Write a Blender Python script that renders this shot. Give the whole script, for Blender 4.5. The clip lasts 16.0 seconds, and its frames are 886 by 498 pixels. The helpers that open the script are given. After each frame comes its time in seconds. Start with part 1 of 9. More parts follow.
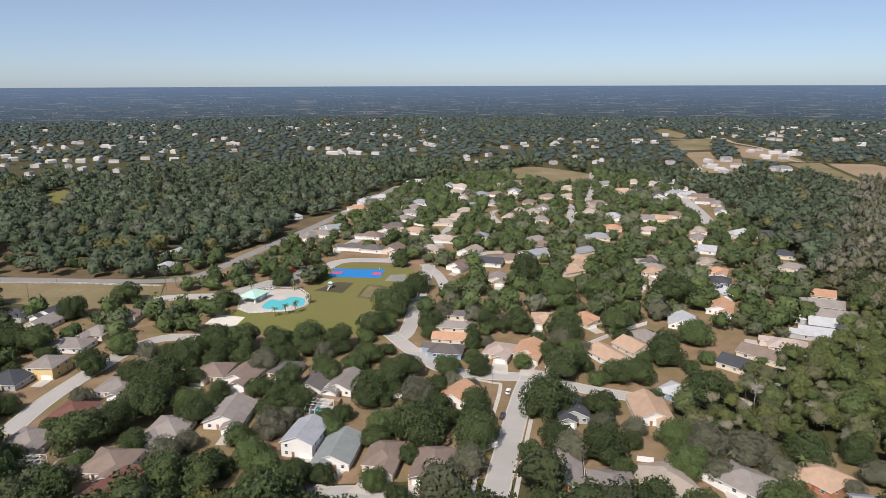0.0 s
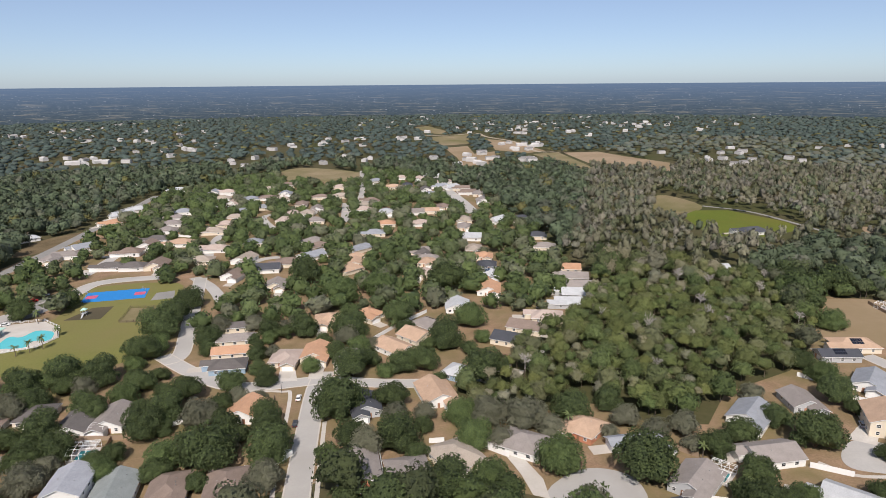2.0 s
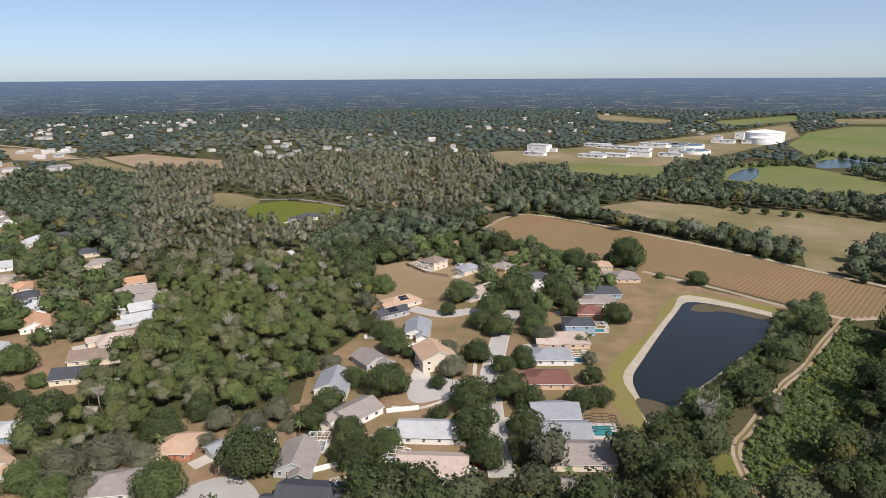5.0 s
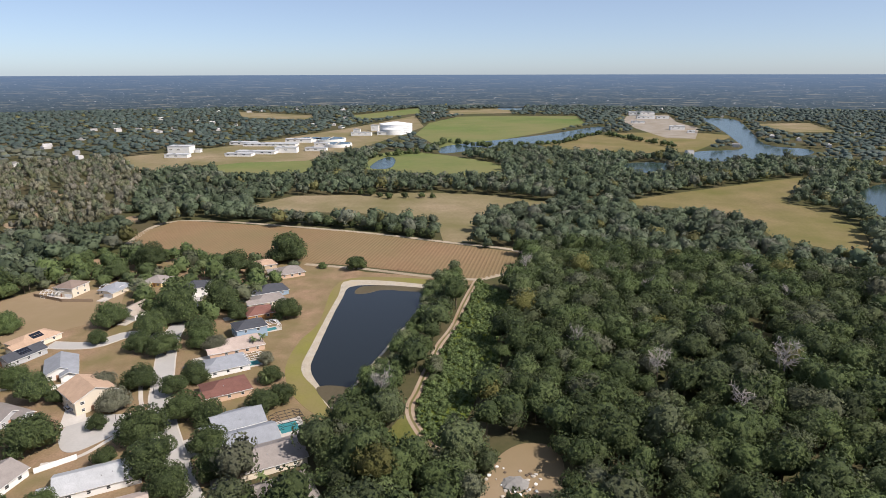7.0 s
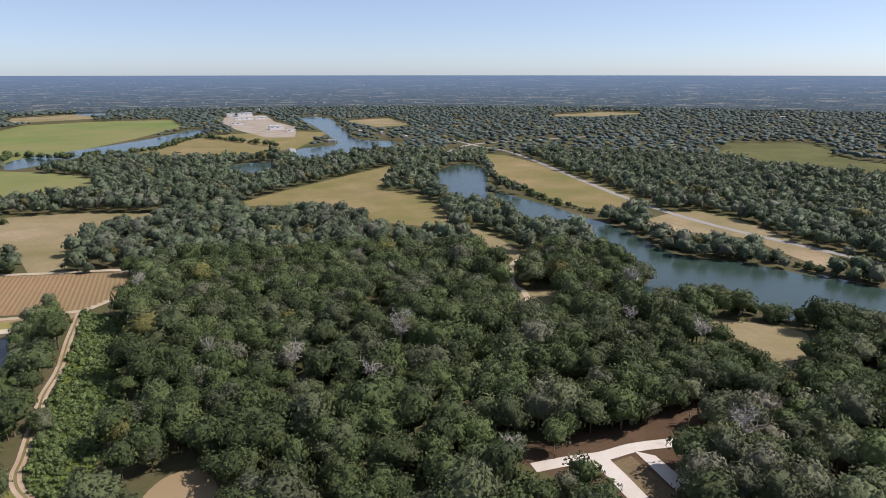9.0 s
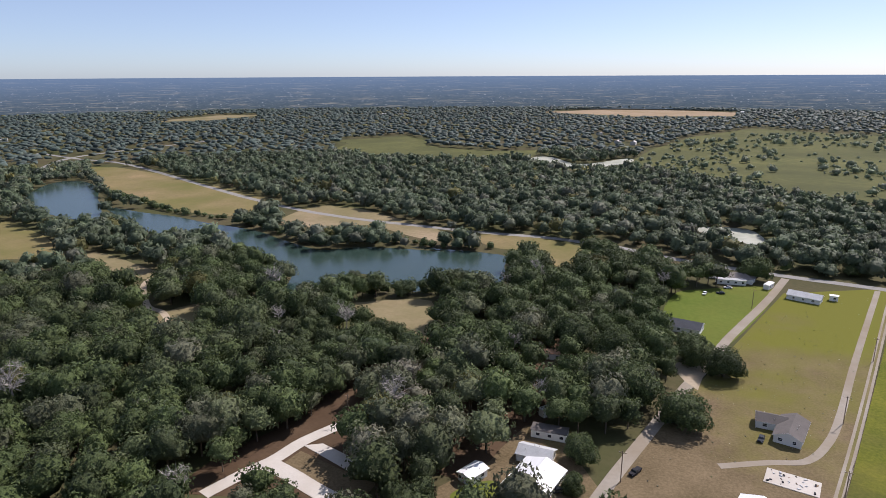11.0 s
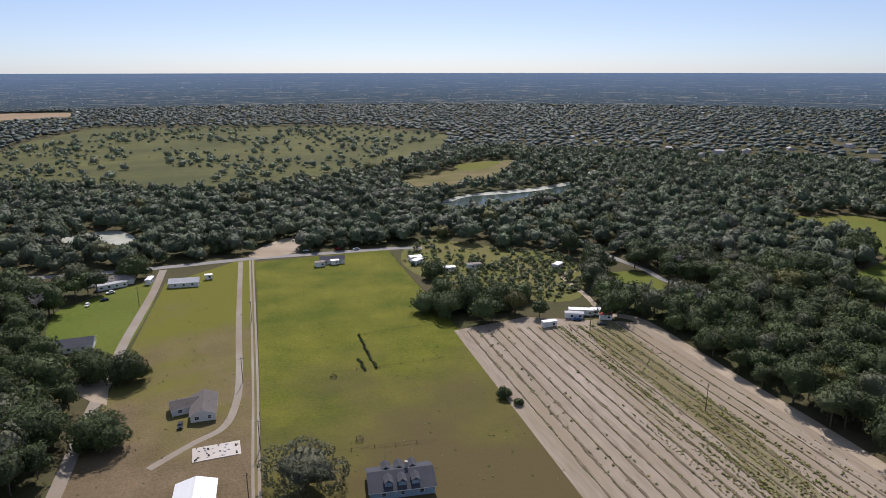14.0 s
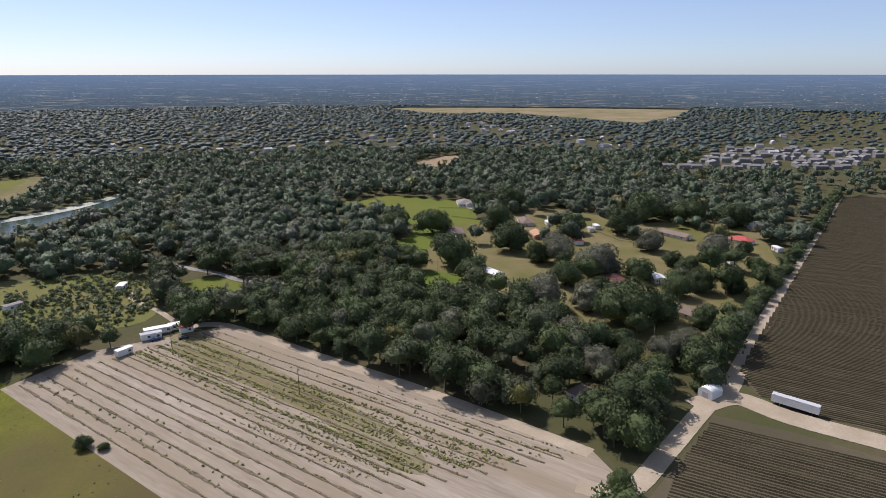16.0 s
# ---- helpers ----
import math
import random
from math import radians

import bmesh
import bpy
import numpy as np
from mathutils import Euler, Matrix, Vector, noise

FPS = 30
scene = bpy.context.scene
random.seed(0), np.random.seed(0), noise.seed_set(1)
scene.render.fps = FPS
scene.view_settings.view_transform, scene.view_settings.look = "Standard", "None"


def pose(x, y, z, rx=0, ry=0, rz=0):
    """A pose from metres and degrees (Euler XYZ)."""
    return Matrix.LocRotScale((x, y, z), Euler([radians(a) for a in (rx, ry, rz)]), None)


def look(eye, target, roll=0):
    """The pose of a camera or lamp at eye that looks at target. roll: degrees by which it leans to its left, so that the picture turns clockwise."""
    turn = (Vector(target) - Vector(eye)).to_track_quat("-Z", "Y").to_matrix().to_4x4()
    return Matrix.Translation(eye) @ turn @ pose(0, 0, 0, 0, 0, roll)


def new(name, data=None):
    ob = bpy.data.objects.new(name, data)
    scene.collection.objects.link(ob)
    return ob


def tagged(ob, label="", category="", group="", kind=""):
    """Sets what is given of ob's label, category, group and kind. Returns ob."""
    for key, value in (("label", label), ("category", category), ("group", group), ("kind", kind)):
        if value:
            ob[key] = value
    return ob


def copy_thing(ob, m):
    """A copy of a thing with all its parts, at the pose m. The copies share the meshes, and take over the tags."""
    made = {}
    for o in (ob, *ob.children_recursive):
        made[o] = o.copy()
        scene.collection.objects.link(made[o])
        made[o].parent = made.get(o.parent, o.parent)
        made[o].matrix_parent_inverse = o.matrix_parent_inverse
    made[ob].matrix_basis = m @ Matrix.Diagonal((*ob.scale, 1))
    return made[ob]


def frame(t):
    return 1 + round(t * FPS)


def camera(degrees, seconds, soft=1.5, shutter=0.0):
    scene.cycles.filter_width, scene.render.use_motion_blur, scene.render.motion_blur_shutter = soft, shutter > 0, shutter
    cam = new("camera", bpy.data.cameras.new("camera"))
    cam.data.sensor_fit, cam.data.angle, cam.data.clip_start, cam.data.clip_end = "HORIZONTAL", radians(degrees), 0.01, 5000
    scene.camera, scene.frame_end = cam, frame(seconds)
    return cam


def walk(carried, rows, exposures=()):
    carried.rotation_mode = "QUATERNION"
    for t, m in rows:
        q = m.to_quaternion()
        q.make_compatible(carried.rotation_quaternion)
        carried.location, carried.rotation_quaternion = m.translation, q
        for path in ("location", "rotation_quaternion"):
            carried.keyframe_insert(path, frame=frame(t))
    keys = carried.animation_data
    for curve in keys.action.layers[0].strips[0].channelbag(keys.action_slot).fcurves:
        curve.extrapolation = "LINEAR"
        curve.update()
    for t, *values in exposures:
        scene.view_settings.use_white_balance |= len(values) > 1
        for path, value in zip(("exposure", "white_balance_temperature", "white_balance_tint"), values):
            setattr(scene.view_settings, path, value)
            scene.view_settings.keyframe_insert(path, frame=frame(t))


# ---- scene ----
# ---- camera and its walk ----
cam = camera(68.70, 16.0, soft=0.55)
EYE_HEIGHT = 120.0
# seconds, heading, tilt, lean: a hovering turn on the spot
TURN = (
    (0, 0.00, -14.33, -0.19),
    (0.5, -3.44, -14.33, -0.31),
    (1, -8.34, -14.35, -0.40),
    (1.5, -14.07, -14.40, -0.40),
    (2, -20.07, -14.45, -0.46),
    (2.5, -26.12, -14.49, -0.43),
    (3, -32.16, -14.51, -0.37),
    (3.5, -38.33, -14.59, -0.30),
    (3.7, -40.88, -14.60, -0.31),
    (5.8, -69.55, -15.10, -0.28),
    (6, -72.49, -15.13, -0.30),
    (6.5, -80.11, -15.22, -0.27),
    (7, -88.47, -15.27, -0.13),
    (7.5, -97.22, -15.30, -0.11),
    (8, -106.06, -15.29, -0.03),
    (8.5, -114.32, -15.26, -0.01),
    (9, -122.33, -15.22, -0.01),
    (9.2, -125.56, -15.21, -0.00),
    (11.3, -158.98, -15.15, -0.37),
    (11.5, -161.87, -15.17, -0.40),
    (12, -170.47, -15.25, -0.25),
    (12.5, -179.54, -15.29, -0.06),
    (13, -189.00, -15.34, -0.04),
    (13.5, -198.45, -15.39, -0.08),
    (14, -207.90, -15.41, -0.05),
    (14.5, -217.52, -15.37, -0.04),
    (15, -227.10, -15.37, -0.02),
    (15.5, -236.58, -15.34, 0.05),
    (16, -245.92, -15.29, -0.03),
)
walk(cam, [(t, pose(0, 0, EYE_HEIGHT, 90 + tilt, 0, heading) @ pose(0, 0, 0, 0, 0, lean)) for t, heading, tilt, lean in TURN],
     exposures=((0, -0.08, 6650, 15), (3.5, -0.02, 6650, 15), (6.5, 0.10, 6700, 15), (9, 0.24, 6600, 18), (11.5, 0.10, 6400, 20), (13, -0.07, 6380, 19), (14.5, -0.10, 6360, 19), (16, 0.04, 6350, 19)))

# ---- sky, sun, exposure ----
SUN_AZ = math.atan2(-0.42, -0.91)      # the sun stands behind the first view, to its left
SUN_EL = radians(47)
world = bpy.data.worlds.new("sky")
scene.world = world
world.use_nodes = True
wt = world.node_tree
sky = wt.nodes.new("ShaderNodeTexSky")
sky.sky_type, sky.sun_disc = "NISHITA", False
sky.sun_elevation, sky.sun_rotation = SUN_EL, SUN_AZ
sky.altitude, sky.air_density, sky.dust_density, sky.ozone_density = 0, 0.6, 0.5, 4.0
balance = wt.nodes.new("ShaderNodeMix")
balance.data_type, balance.blend_type = "RGBA", "MULTIPLY"
balance.inputs[0].default_value, balance.inputs[7].default_value = 1.0, (0.95, 0.995, 1.0, 1)
wt.links.new(sky.outputs[0], balance.inputs[6])
haze = wt.nodes.new("ShaderNodeMix")
haze.data_type = "RGBA"
haze.inputs[0].default_value, haze.inputs[7].default_value = 0.3, (4.3, 4.8, 5.3, 1)
wt.links.new(balance.outputs[2], haze.inputs[6])
wt.links.new(haze.outputs[2], wt.nodes["Background"].inputs[0])
wt.nodes["Background"].inputs[1].default_value = 0.127
sun = new("sun", bpy.data.lights.new("sun", "SUN"))
sun.data.energy, sun.data.angle, sun.data.color = 5.0, radians(0.55), (1.0, 0.95, 0.87)
sun_way = Vector((math.sin(SUN_AZ) * math.cos(SUN_EL), math.cos(SUN_AZ) * math.cos(SUN_EL), math.sin(SUN_EL)))
sun.matrix_world = look(sun_way * 300, (0, 0, 0))


# ---- materials ----
def surf(name, a, b, fine=2.0, coarse=0.2, rough=0.9, bump=0.0, metal=0.0, spec=0.06, c=None, mix=0.5, vary=0.0, stretch=None, lean=None):
    """A surface whose colour wanders between a and b at two sizes, with stains of colour c."""
    m = bpy.data.materials.new(name)
    m.use_nodes = True
    nt = m.node_tree
    bs = nt.nodes["Principled BSDF"]
    tc = nt.nodes.new("ShaderNodeTexCoord")
    src = tc.outputs["Object"]
    if stretch:
        mp = nt.nodes.new("ShaderNodeMapping")
        mp.vector_type = "TEXTURE" if len(stretch) > 3 else "POINT"
        mp.inputs["Scale"].default_value = stretch[:3]
        mp.inputs["Rotation"].default_value = (0, 0, radians(stretch[3]) if len(stretch) > 3 else 0)
        nt.links.new(src, mp.inputs[0])
        src = mp.outputs[0]

    def cloud(scale, detail):
        n = nt.nodes.new("ShaderNodeTexNoise")
        n.inputs["Scale"].default_value, n.inputs["Detail"].default_value = scale, detail
        n.inputs["Roughness"].default_value = 0.6
        nt.links.new(src, n.inputs["Vector"])
        r = nt.nodes.new("ShaderNodeMapRange")
        r.inputs[1].default_value, r.inputs[2].default_value = 0.32, 0.68
        nt.links.new(n.outputs[0], r.inputs[0])
        return n, r.outputs[0]

    n1, f1 = cloud(fine, 3)
    n2, f2 = cloud(coarse, 4)
    add = nt.nodes.new("ShaderNodeMix")
    add.inputs[0].default_value = mix
    nt.links.new(f1, add.inputs[2])
    nt.links.new(f2, add.inputs[3])
    col = nt.nodes.new("ShaderNodeMix")
    col.data_type = "RGBA"
    col.inputs[6].default_value, col.inputs[7].default_value = (*a, 1), (*b, 1)
    nt.links.new(add.outputs[0], col.inputs[0])
    out = col.outputs[2]
    if c:
        n3, f3 = cloud(coarse * 0.37, 5)
        if lean:
            # the wear grows towards one side of the field
            dot = nt.nodes.new("ShaderNodeVectorMath")
            dot.operation = "DOT_PRODUCT"
            dot.inputs[1].default_value = (lean[0], lean[1], 0)
            nt.links.new(src, dot.inputs[0])
            sh = nt.nodes.new("ShaderNodeMath")
            sh.inputs[1].default_value = lean[2]
            nt.links.new(dot.outputs["Value"], sh.inputs[0])
            ad = nt.nodes.new("ShaderNodeMath")
            ad.operation = "MULTIPLY_ADD"
            ad.use_clamp = True
            ad.inputs[1].default_value = 0.9
            nt.links.new(f3, ad.inputs[0])
            nt.links.new(sh.outputs[0], ad.inputs[2])
            f3 = ad.outputs[0]
        st = nt.nodes.new("ShaderNodeMix")
        st.data_type = "RGBA"
        st.inputs[7].default_value = (*c, 1)
        nt.links.new(f3, st.inputs[0])
        nt.links.new(out, st.inputs[6])
        out = st.outputs[2]
    if vary:
        oi = nt.nodes.new("ShaderNodeObjectInfo")
        hsv = nt.nodes.new("ShaderNodeHueSaturation")
        r = nt.nodes.new("ShaderNodeMapRange")
        r.inputs[3].default_value, r.inputs[4].default_value = 1 - vary, 1 + vary
        nt.links.new(oi.outputs["Random"], r.inputs[0])
        nt.links.new(r.outputs[0], hsv.inputs["Value"])
        nt.links.new(out, hsv.inputs["Color"])
        out = hsv.outputs[0]
    nt.links.new(out, bs.inputs["Base Color"])
    bs.inputs["Roughness"].default_value, bs.inputs["Metallic"].default_value = rough, metal
    bs.inputs["Specular IOR Level"].default_value = spec
    if bump:
        bp = nt.nodes.new("ShaderNodeBump")
        bp.inputs["Strength"].default_value, bp.inputs["Distance"].default_value = 0.6, bump
        nt.links.new(n1.outputs[0], bp.inputs["Height"])
        nt.links.new(bp.outputs[0], bs.inputs["Normal"])
    return m


def foliage(name, dark, light, grey, dry=(0.16, 0.145, 0.045), grain=3.0, rough=0.36, round_off=0.45):
    """Leaves: colour differs from tree to tree, from clump to clump and within a clump."""
    m = bpy.data.materials.new(name)
    m.use_nodes = True
    nt = m.node_tree
    bs = nt.nodes["Principled BSDF"]
    at = nt.nodes.new("ShaderNodeAttribute")
    at.attribute_name = "tint"
    oi = nt.nodes.new("ShaderNodeObjectInfo")
    ge = nt.nodes.new("ShaderNodeNewGeometry")
    no = nt.nodes.new("ShaderNodeTexNoise")
    no.inputs["Scale"].default_value, no.inputs["Detail"].default_value = grain, 5
    no.inputs["Roughness"].default_value = 0.7
    nt.links.new(ge.outputs["Position"], no.inputs[0])
    ot = nt.nodes.new("ShaderNodeAttribute")
    ot.attribute_name = "out"
    vt = nt.nodes.new("ShaderNodeVectorTransform")
    vt.vector_type, vt.convert_from, vt.convert_to = "NORMAL", "OBJECT", "WORLD"
    nt.links.new(ot.outputs["Vector"], vt.inputs[0])
    bend = nt.nodes.new("ShaderNodeMix")
    bend.data_type = "VECTOR"
    bend.inputs[0].default_value = round_off
    nt.links.new(ge.outputs["Normal"], bend.inputs[4])
    nt.links.new(vt.outputs[0], bend.inputs[5])
    unit = nt.nodes.new("ShaderNodeVectorMath")
    unit.operation = "NORMALIZE"
    nt.links.new(bend.outputs[1], unit.inputs[0])
    bp = nt.nodes.new("ShaderNodeBump")
    bp.inputs["Strength"].default_value, bp.inputs["Distance"].default_value = 0.8, rough
    nt.links.new(unit.outputs[0], bp.inputs["Normal"])
    nt.links.new(no.outputs[0], bp.inputs["Height"])
    nt.links.new(bp.outputs[0], bs.inputs["Normal"])
    sm = nt.nodes.new("ShaderNodeMath")
    sm.operation = "MULTIPLY_ADD"
    sm.inputs[1].default_value = 0.55
    nt.links.new(ge.outputs["Random Per Island"], sm.inputs[0])
    nt.links.new(no.outputs[0], sm.inputs[2])
    mr = nt.nodes.new("ShaderNodeMapRange")
    mr.inputs[1].default_value, mr.inputs[2].default_value = 0.40, 1.05
    nt.links.new(sm.outputs[0], mr.inputs[0])
    c1 = nt.nodes.new("ShaderNodeMix")
    c1.data_type = "RGBA"
    c1.inputs[6].default_value, c1.inputs[7].default_value = (*dark, 1), (*light, 1)
    nt.links.new(mr.outputs[0], c1.inputs[0])
    sep = nt.nodes.new("ShaderNodeSeparateColor")
    nt.links.new(at.outputs["Color"], sep.inputs[0])
    c2 = nt.nodes.new("ShaderNodeMix")
    c2.data_type = "RGBA"
    c2.inputs[7].default_value = (*grey, 1)
    nt.links.new(sep.outputs[0], c2.inputs[0])
    nt.links.new(c1.outputs[2], c2.inputs[6])
    c3 = nt.nodes.new("ShaderNodeMix")
    c3.data_type = "RGBA"
    c3.inputs[7].default_value = (*dry, 1)
    nt.links.new(sep.outputs[1], c3.inputs[0])
    nt.links.new(c2.outputs[2], c3.inputs[6])
    hv = nt.nodes.new("ShaderNodeHueSaturation")
    rv = nt.nodes.new("ShaderNodeMapRange")
    rv.inputs[3].default_value, rv.inputs[4].default_value = 0.8, 1.25
    nt.links.new(oi.outputs["Random"], rv.inputs[0])
    vv = nt.nodes.new("ShaderNodeMath")
    vv.operation = "MULTIPLY_ADD"
    vv.inputs[1].default_value = 0.7
    nt.links.new(sep.outputs[2], vv.inputs[0])
    nt.links.new(rv.outputs[0], vv.inputs[2])
    nt.links.new(vv.outputs[0], hv.inputs["Value"])
    nt.links.new(c3.outputs[2], hv.inputs["Color"])
    nt.links.new(hv.outputs[0], bs.inputs["Base Color"])
    bs.inputs["Roughness"].default_value = 0.6
    bs.inputs["Specular IOR Level"].default_value = 0.16
    # thin leaves let some light through
    tr = nt.nodes.new("ShaderNodeBsdfTranslucent")
    nt.links.new(hv.outputs[0], tr.inputs["Color"])
    both = nt.nodes.new("ShaderNodeMixShader")
    both.inputs[0].default_value = 0.17
    nt.links.new(bs.outputs[0], both.inputs[1])
    nt.links.new(tr.outputs[0], both.inputs[2])
    nt.links.new(both.outputs[0], nt.nodes["Material Output"].inputs[0])
    return m


LEAF = foliage("leaves", (0.037, 0.055, 0.024), (0.101, 0.136, 0.048), (0.195, 0.180, 0.142), grain=1.7, rough=0.9)
# distance haze painted into both leaf colours: more blue, lighter darks
HAZY_MID_LEAF = foliage("hazy_mid_leaves", (0.056, 0.078, 0.048), (0.112, 0.145, 0.083), (0.205, 0.190, 0.160), grain=1.0, rough=0.6, round_off=0.62)
HAZY_FAR_LEAF = foliage("hazy_far_leaves", (0.052, 0.074, 0.066), (0.078, 0.106, 0.090), (0.105, 0.114, 0.102), grain=0.3, rough=0.6, round_off=0.8)
DEAD = surf("dead_wood", (0.30, 0.27, 0.24), (0.46, 0.43, 0.40), 3, 0.5)
BARK = surf("bark", (0.09, 0.07, 0.05), (0.17, 0.14, 0.11), 6, 1, bump=0.02)
M = {
    "earth": surf("earth", (0.066, 0.058, 0.032), (0.125, 0.100, 0.060), 0.4, 0.03, bump=0.1, c=(0.060, 0.068, 0.026)),
    "dry_lawn": surf("dry_lawn", (0.175, 0.112, 0.072), (0.38, 0.255, 0.172), 1.3, 0.11, mix=0.5, bump=0.05, c=(0.165, 0.14, 0.065)),
    "lawn": surf("lawn", (0.135, 0.15, 0.042), (0.20, 0.20, 0.065), 0.9, 0.04, mix=0.45, bump=0.05, c=(0.19, 0.165, 0.07)),
    "green": surf("green", (0.065, 0.11, 0.016), (0.12, 0.165, 0.028), 0.4, 0.02, c=(0.14, 0.135, 0.032)),
    "pasture_edge": surf("pasture_edge", (0.15, 0.16, 0.035), (0.23, 0.215, 0.06), 0.9, 0.07, mix=0.5, bump=0.1, c=(0.22, 0.17, 0.09)),
    "meadow": surf("meadow", (0.080, 0.130, 0.036), (0.150, 0.190, 0.062), 0.12, 0.012, mix=0.6, c=(0.19, 0.175, 0.08)),
    "pasture": surf("pasture", (0.050, 0.078, 0.009), (0.180, 0.170, 0.027), 0.8, 0.038, mix=0.6, bump=0.15, c=(0.100, 0.080, 0.037), lean=(0.0, 0.011, 2.32)),
    "paddock": surf("paddock", (0.092, 0.070, 0.038), (0.205, 0.155, 0.095), 1.1, 0.07, mix=0.5, bump=0.12, c=(0.135, 0.135, 0.024), lean=(0.0, -0.007, -1.9)),
    "yards": surf("yards", (0.145, 0.118, 0.060), (0.235, 0.19, 0.105), 0.9, 0.06, mix=0.5, bump=0.12, c=(0.115, 0.112, 0.035)),
    "scrub": surf("scrub", (0.085, 0.105, 0.022), (0.150, 0.150, 0.042), 0.5, 0.08, bump=0.3, c=(0.16, 0.145, 0.06)),
    "bramble": surf("bramble", (0.055, 0.095, 0.014), (0.14, 0.185, 0.032), 0.6, 0.09, bump=0.5, c=(0.11, 0.12, 0.03)),
    "shore": surf("shore", (0.24, 0.215, 0.175), (0.56, 0.51, 0.44), 1.2, 0.25, mix=0.45, bump=0.3, c=(0.42, 0.36, 0.27)),
    "tan": surf("tan", (0.20, 0.155, 0.095), (0.34, 0.268, 0.178), 0.35, 0.03, mix=0.55, c=(0.15, 0.138, 0.06)),
    "gold": surf("gold", (0.155, 0.125, 0.066), (0.29, 0.215, 0.115), 0.35, 0.03, mix=0.55, c=(0.135, 0.130, 0.045)),
    "weedy": surf("weedy", (0.115, 0.110, 0.040), (0.33, 0.285, 0.22), 0.6, 0.12, mix=0.55, bump=0.2, c=(0.16, 0.135, 0.06), stretch=(4, 1, 1, 78.6)),
    "marsh": surf("marsh", (0.066, 0.078, 0.030), (0.165, 0.158, 0.060), 0.12, 0.02, mix=0.5, bump=0.3, c=(0.075, 0.080, 0.034)),
    "plough": surf("plough", (0.205, 0.12, 0.07), (0.275, 0.175, 0.105), 0.3, 0.02, c=(0.19, 0.15, 0.08)),
    "crop": surf("crop", (0.092, 0.077, 0.05), (0.14, 0.115, 0.078), 0.5, 0.03, c=(0.075, 0.066, 0.042)),
    "sand": surf("sand", (0.34, 0.285, 0.215), (0.49, 0.42, 0.33), 0.8, 0.09, bump=0.08, c=(0.29, 0.235, 0.165)),
    "white_sand": surf("white_sand", (0.62, 0.57, 0.50), (0.75, 0.70, 0.62), 0.5, 0.05),
    "bare": surf("bare", (0.27, 0.195, 0.13), (0.37, 0.285, 0.20), 0.2, 0.02, c=(0.24, 0.18, 0.105)),
    "litter": surf("litter", (0.080, 0.053, 0.034), (0.13, 0.088, 0.057), 0.6, 0.06, c=(0.07, 0.045, 0.028)),
    "track": surf("track", (0.33, 0.265, 0.205), (0.47, 0.39, 0.315), 0.9, 0.1, mix=0.5, bump=0.1, c=(0.28, 0.19, 0.12)),
    "gravel": surf("gravel", (0.27, 0.245, 0.21), (0.36, 0.33, 0.29), 0.8, 0.08, c=(0.24, 0.20, 0.15)),
    "beds": surf("beds", (0.20, 0.163, 0.124), (0.41, 0.355, 0.295), 0.9, 0.16, mix=0.5, bump=0.12, c=(0.25, 0.205, 0.145), stretch=(9, 1, 1, 78.6)),
    "asphalt": surf("asphalt", (0.40, 0.385, 0.365), (0.48, 0.46, 0.435), 1.2, 0.08, c=(0.36, 0.345, 0.325)),
    "old_road": surf("old_road", (0.22, 0.215, 0.205), (0.29, 0.28, 0.265), 1.0, 0.08),
    "concrete": surf("concrete", (0.48, 0.45, 0.41), (0.60, 0.57, 0.53), 1.5, 0.15, c=(0.45, 0.41, 0.36)),
    "water": surf("water", (0.010, 0.013, 0.014), (0.010, 0.014, 0.015), 0.05, 0.02, rough=0.08, spec=0.35, bump=0.02),
    "river": surf("river", (0.022, 0.045, 0.038), (0.036, 0.060, 0.048), 0.05, 0.008, rough=0.2, spec=0.38, bump=0.05),
    # pale pools and sandbank; also the painted glint of the upper river
    "pale_surface": surf("pale_surface", (0.26, 0.28, 0.22), (0.48, 0.48, 0.42), 0.1, 0.03, rough=0.5),
}


# ---- builders ----
def mesh_object(name, verts, faces, material, parent=None, label="", smooth=False):
    me = bpy.data.meshes.new(name)
    me.from_pydata(verts, [], faces)
    me.materials.append(material)
    if smooth:
        me.shade_smooth()
    ob = new(name, me)
    if parent:
        ob.parent = parent
    if label:
        ob["label"] = label
    return ob


def part(name, bm, material, parent, label=""):
    me = bpy.data.meshes.new(name)
    bm.to_mesh(me)
    bm.free()
    me.materials.append(material)
    ob = new(name, me)
    ob.parent = parent
    if label:
        ob["label"] = label
    return ob


def box(bm, x0, x1, y0, y1, z0, z1):
    v = [bm.verts.new(p) for p in ((x0, y0, z0), (x1, y0, z0), (x1, y1, z0), (x0, y1, z0),
                                   (x0, y0, z1), (x1, y0, z1), (x1, y1, z1), (x0, y1, z1))]
    for f in ((0, 3, 2, 1), (4, 5, 6, 7), (0, 1, 5, 4), (1, 2, 6, 5), (2, 3, 7, 6), (3, 0, 4, 7)):
        bm.faces.new([v[i] for i in f])
    return v


CLEAR = []      # outlines in which no wild tree grows


def inside(px, py, pts):
    """Which of the points lie in the outline."""
    r = np.zeros(len(px), bool)
    for (x0, y0), (x1, y1) in zip(pts, pts[1:] + pts[:1]):
        if y0 != y1:
            r ^= ((y0 > py) != (y1 > py)) & (px < (x1 - x0) * (py - y0) / (y1 - y0) + x0)
    return r


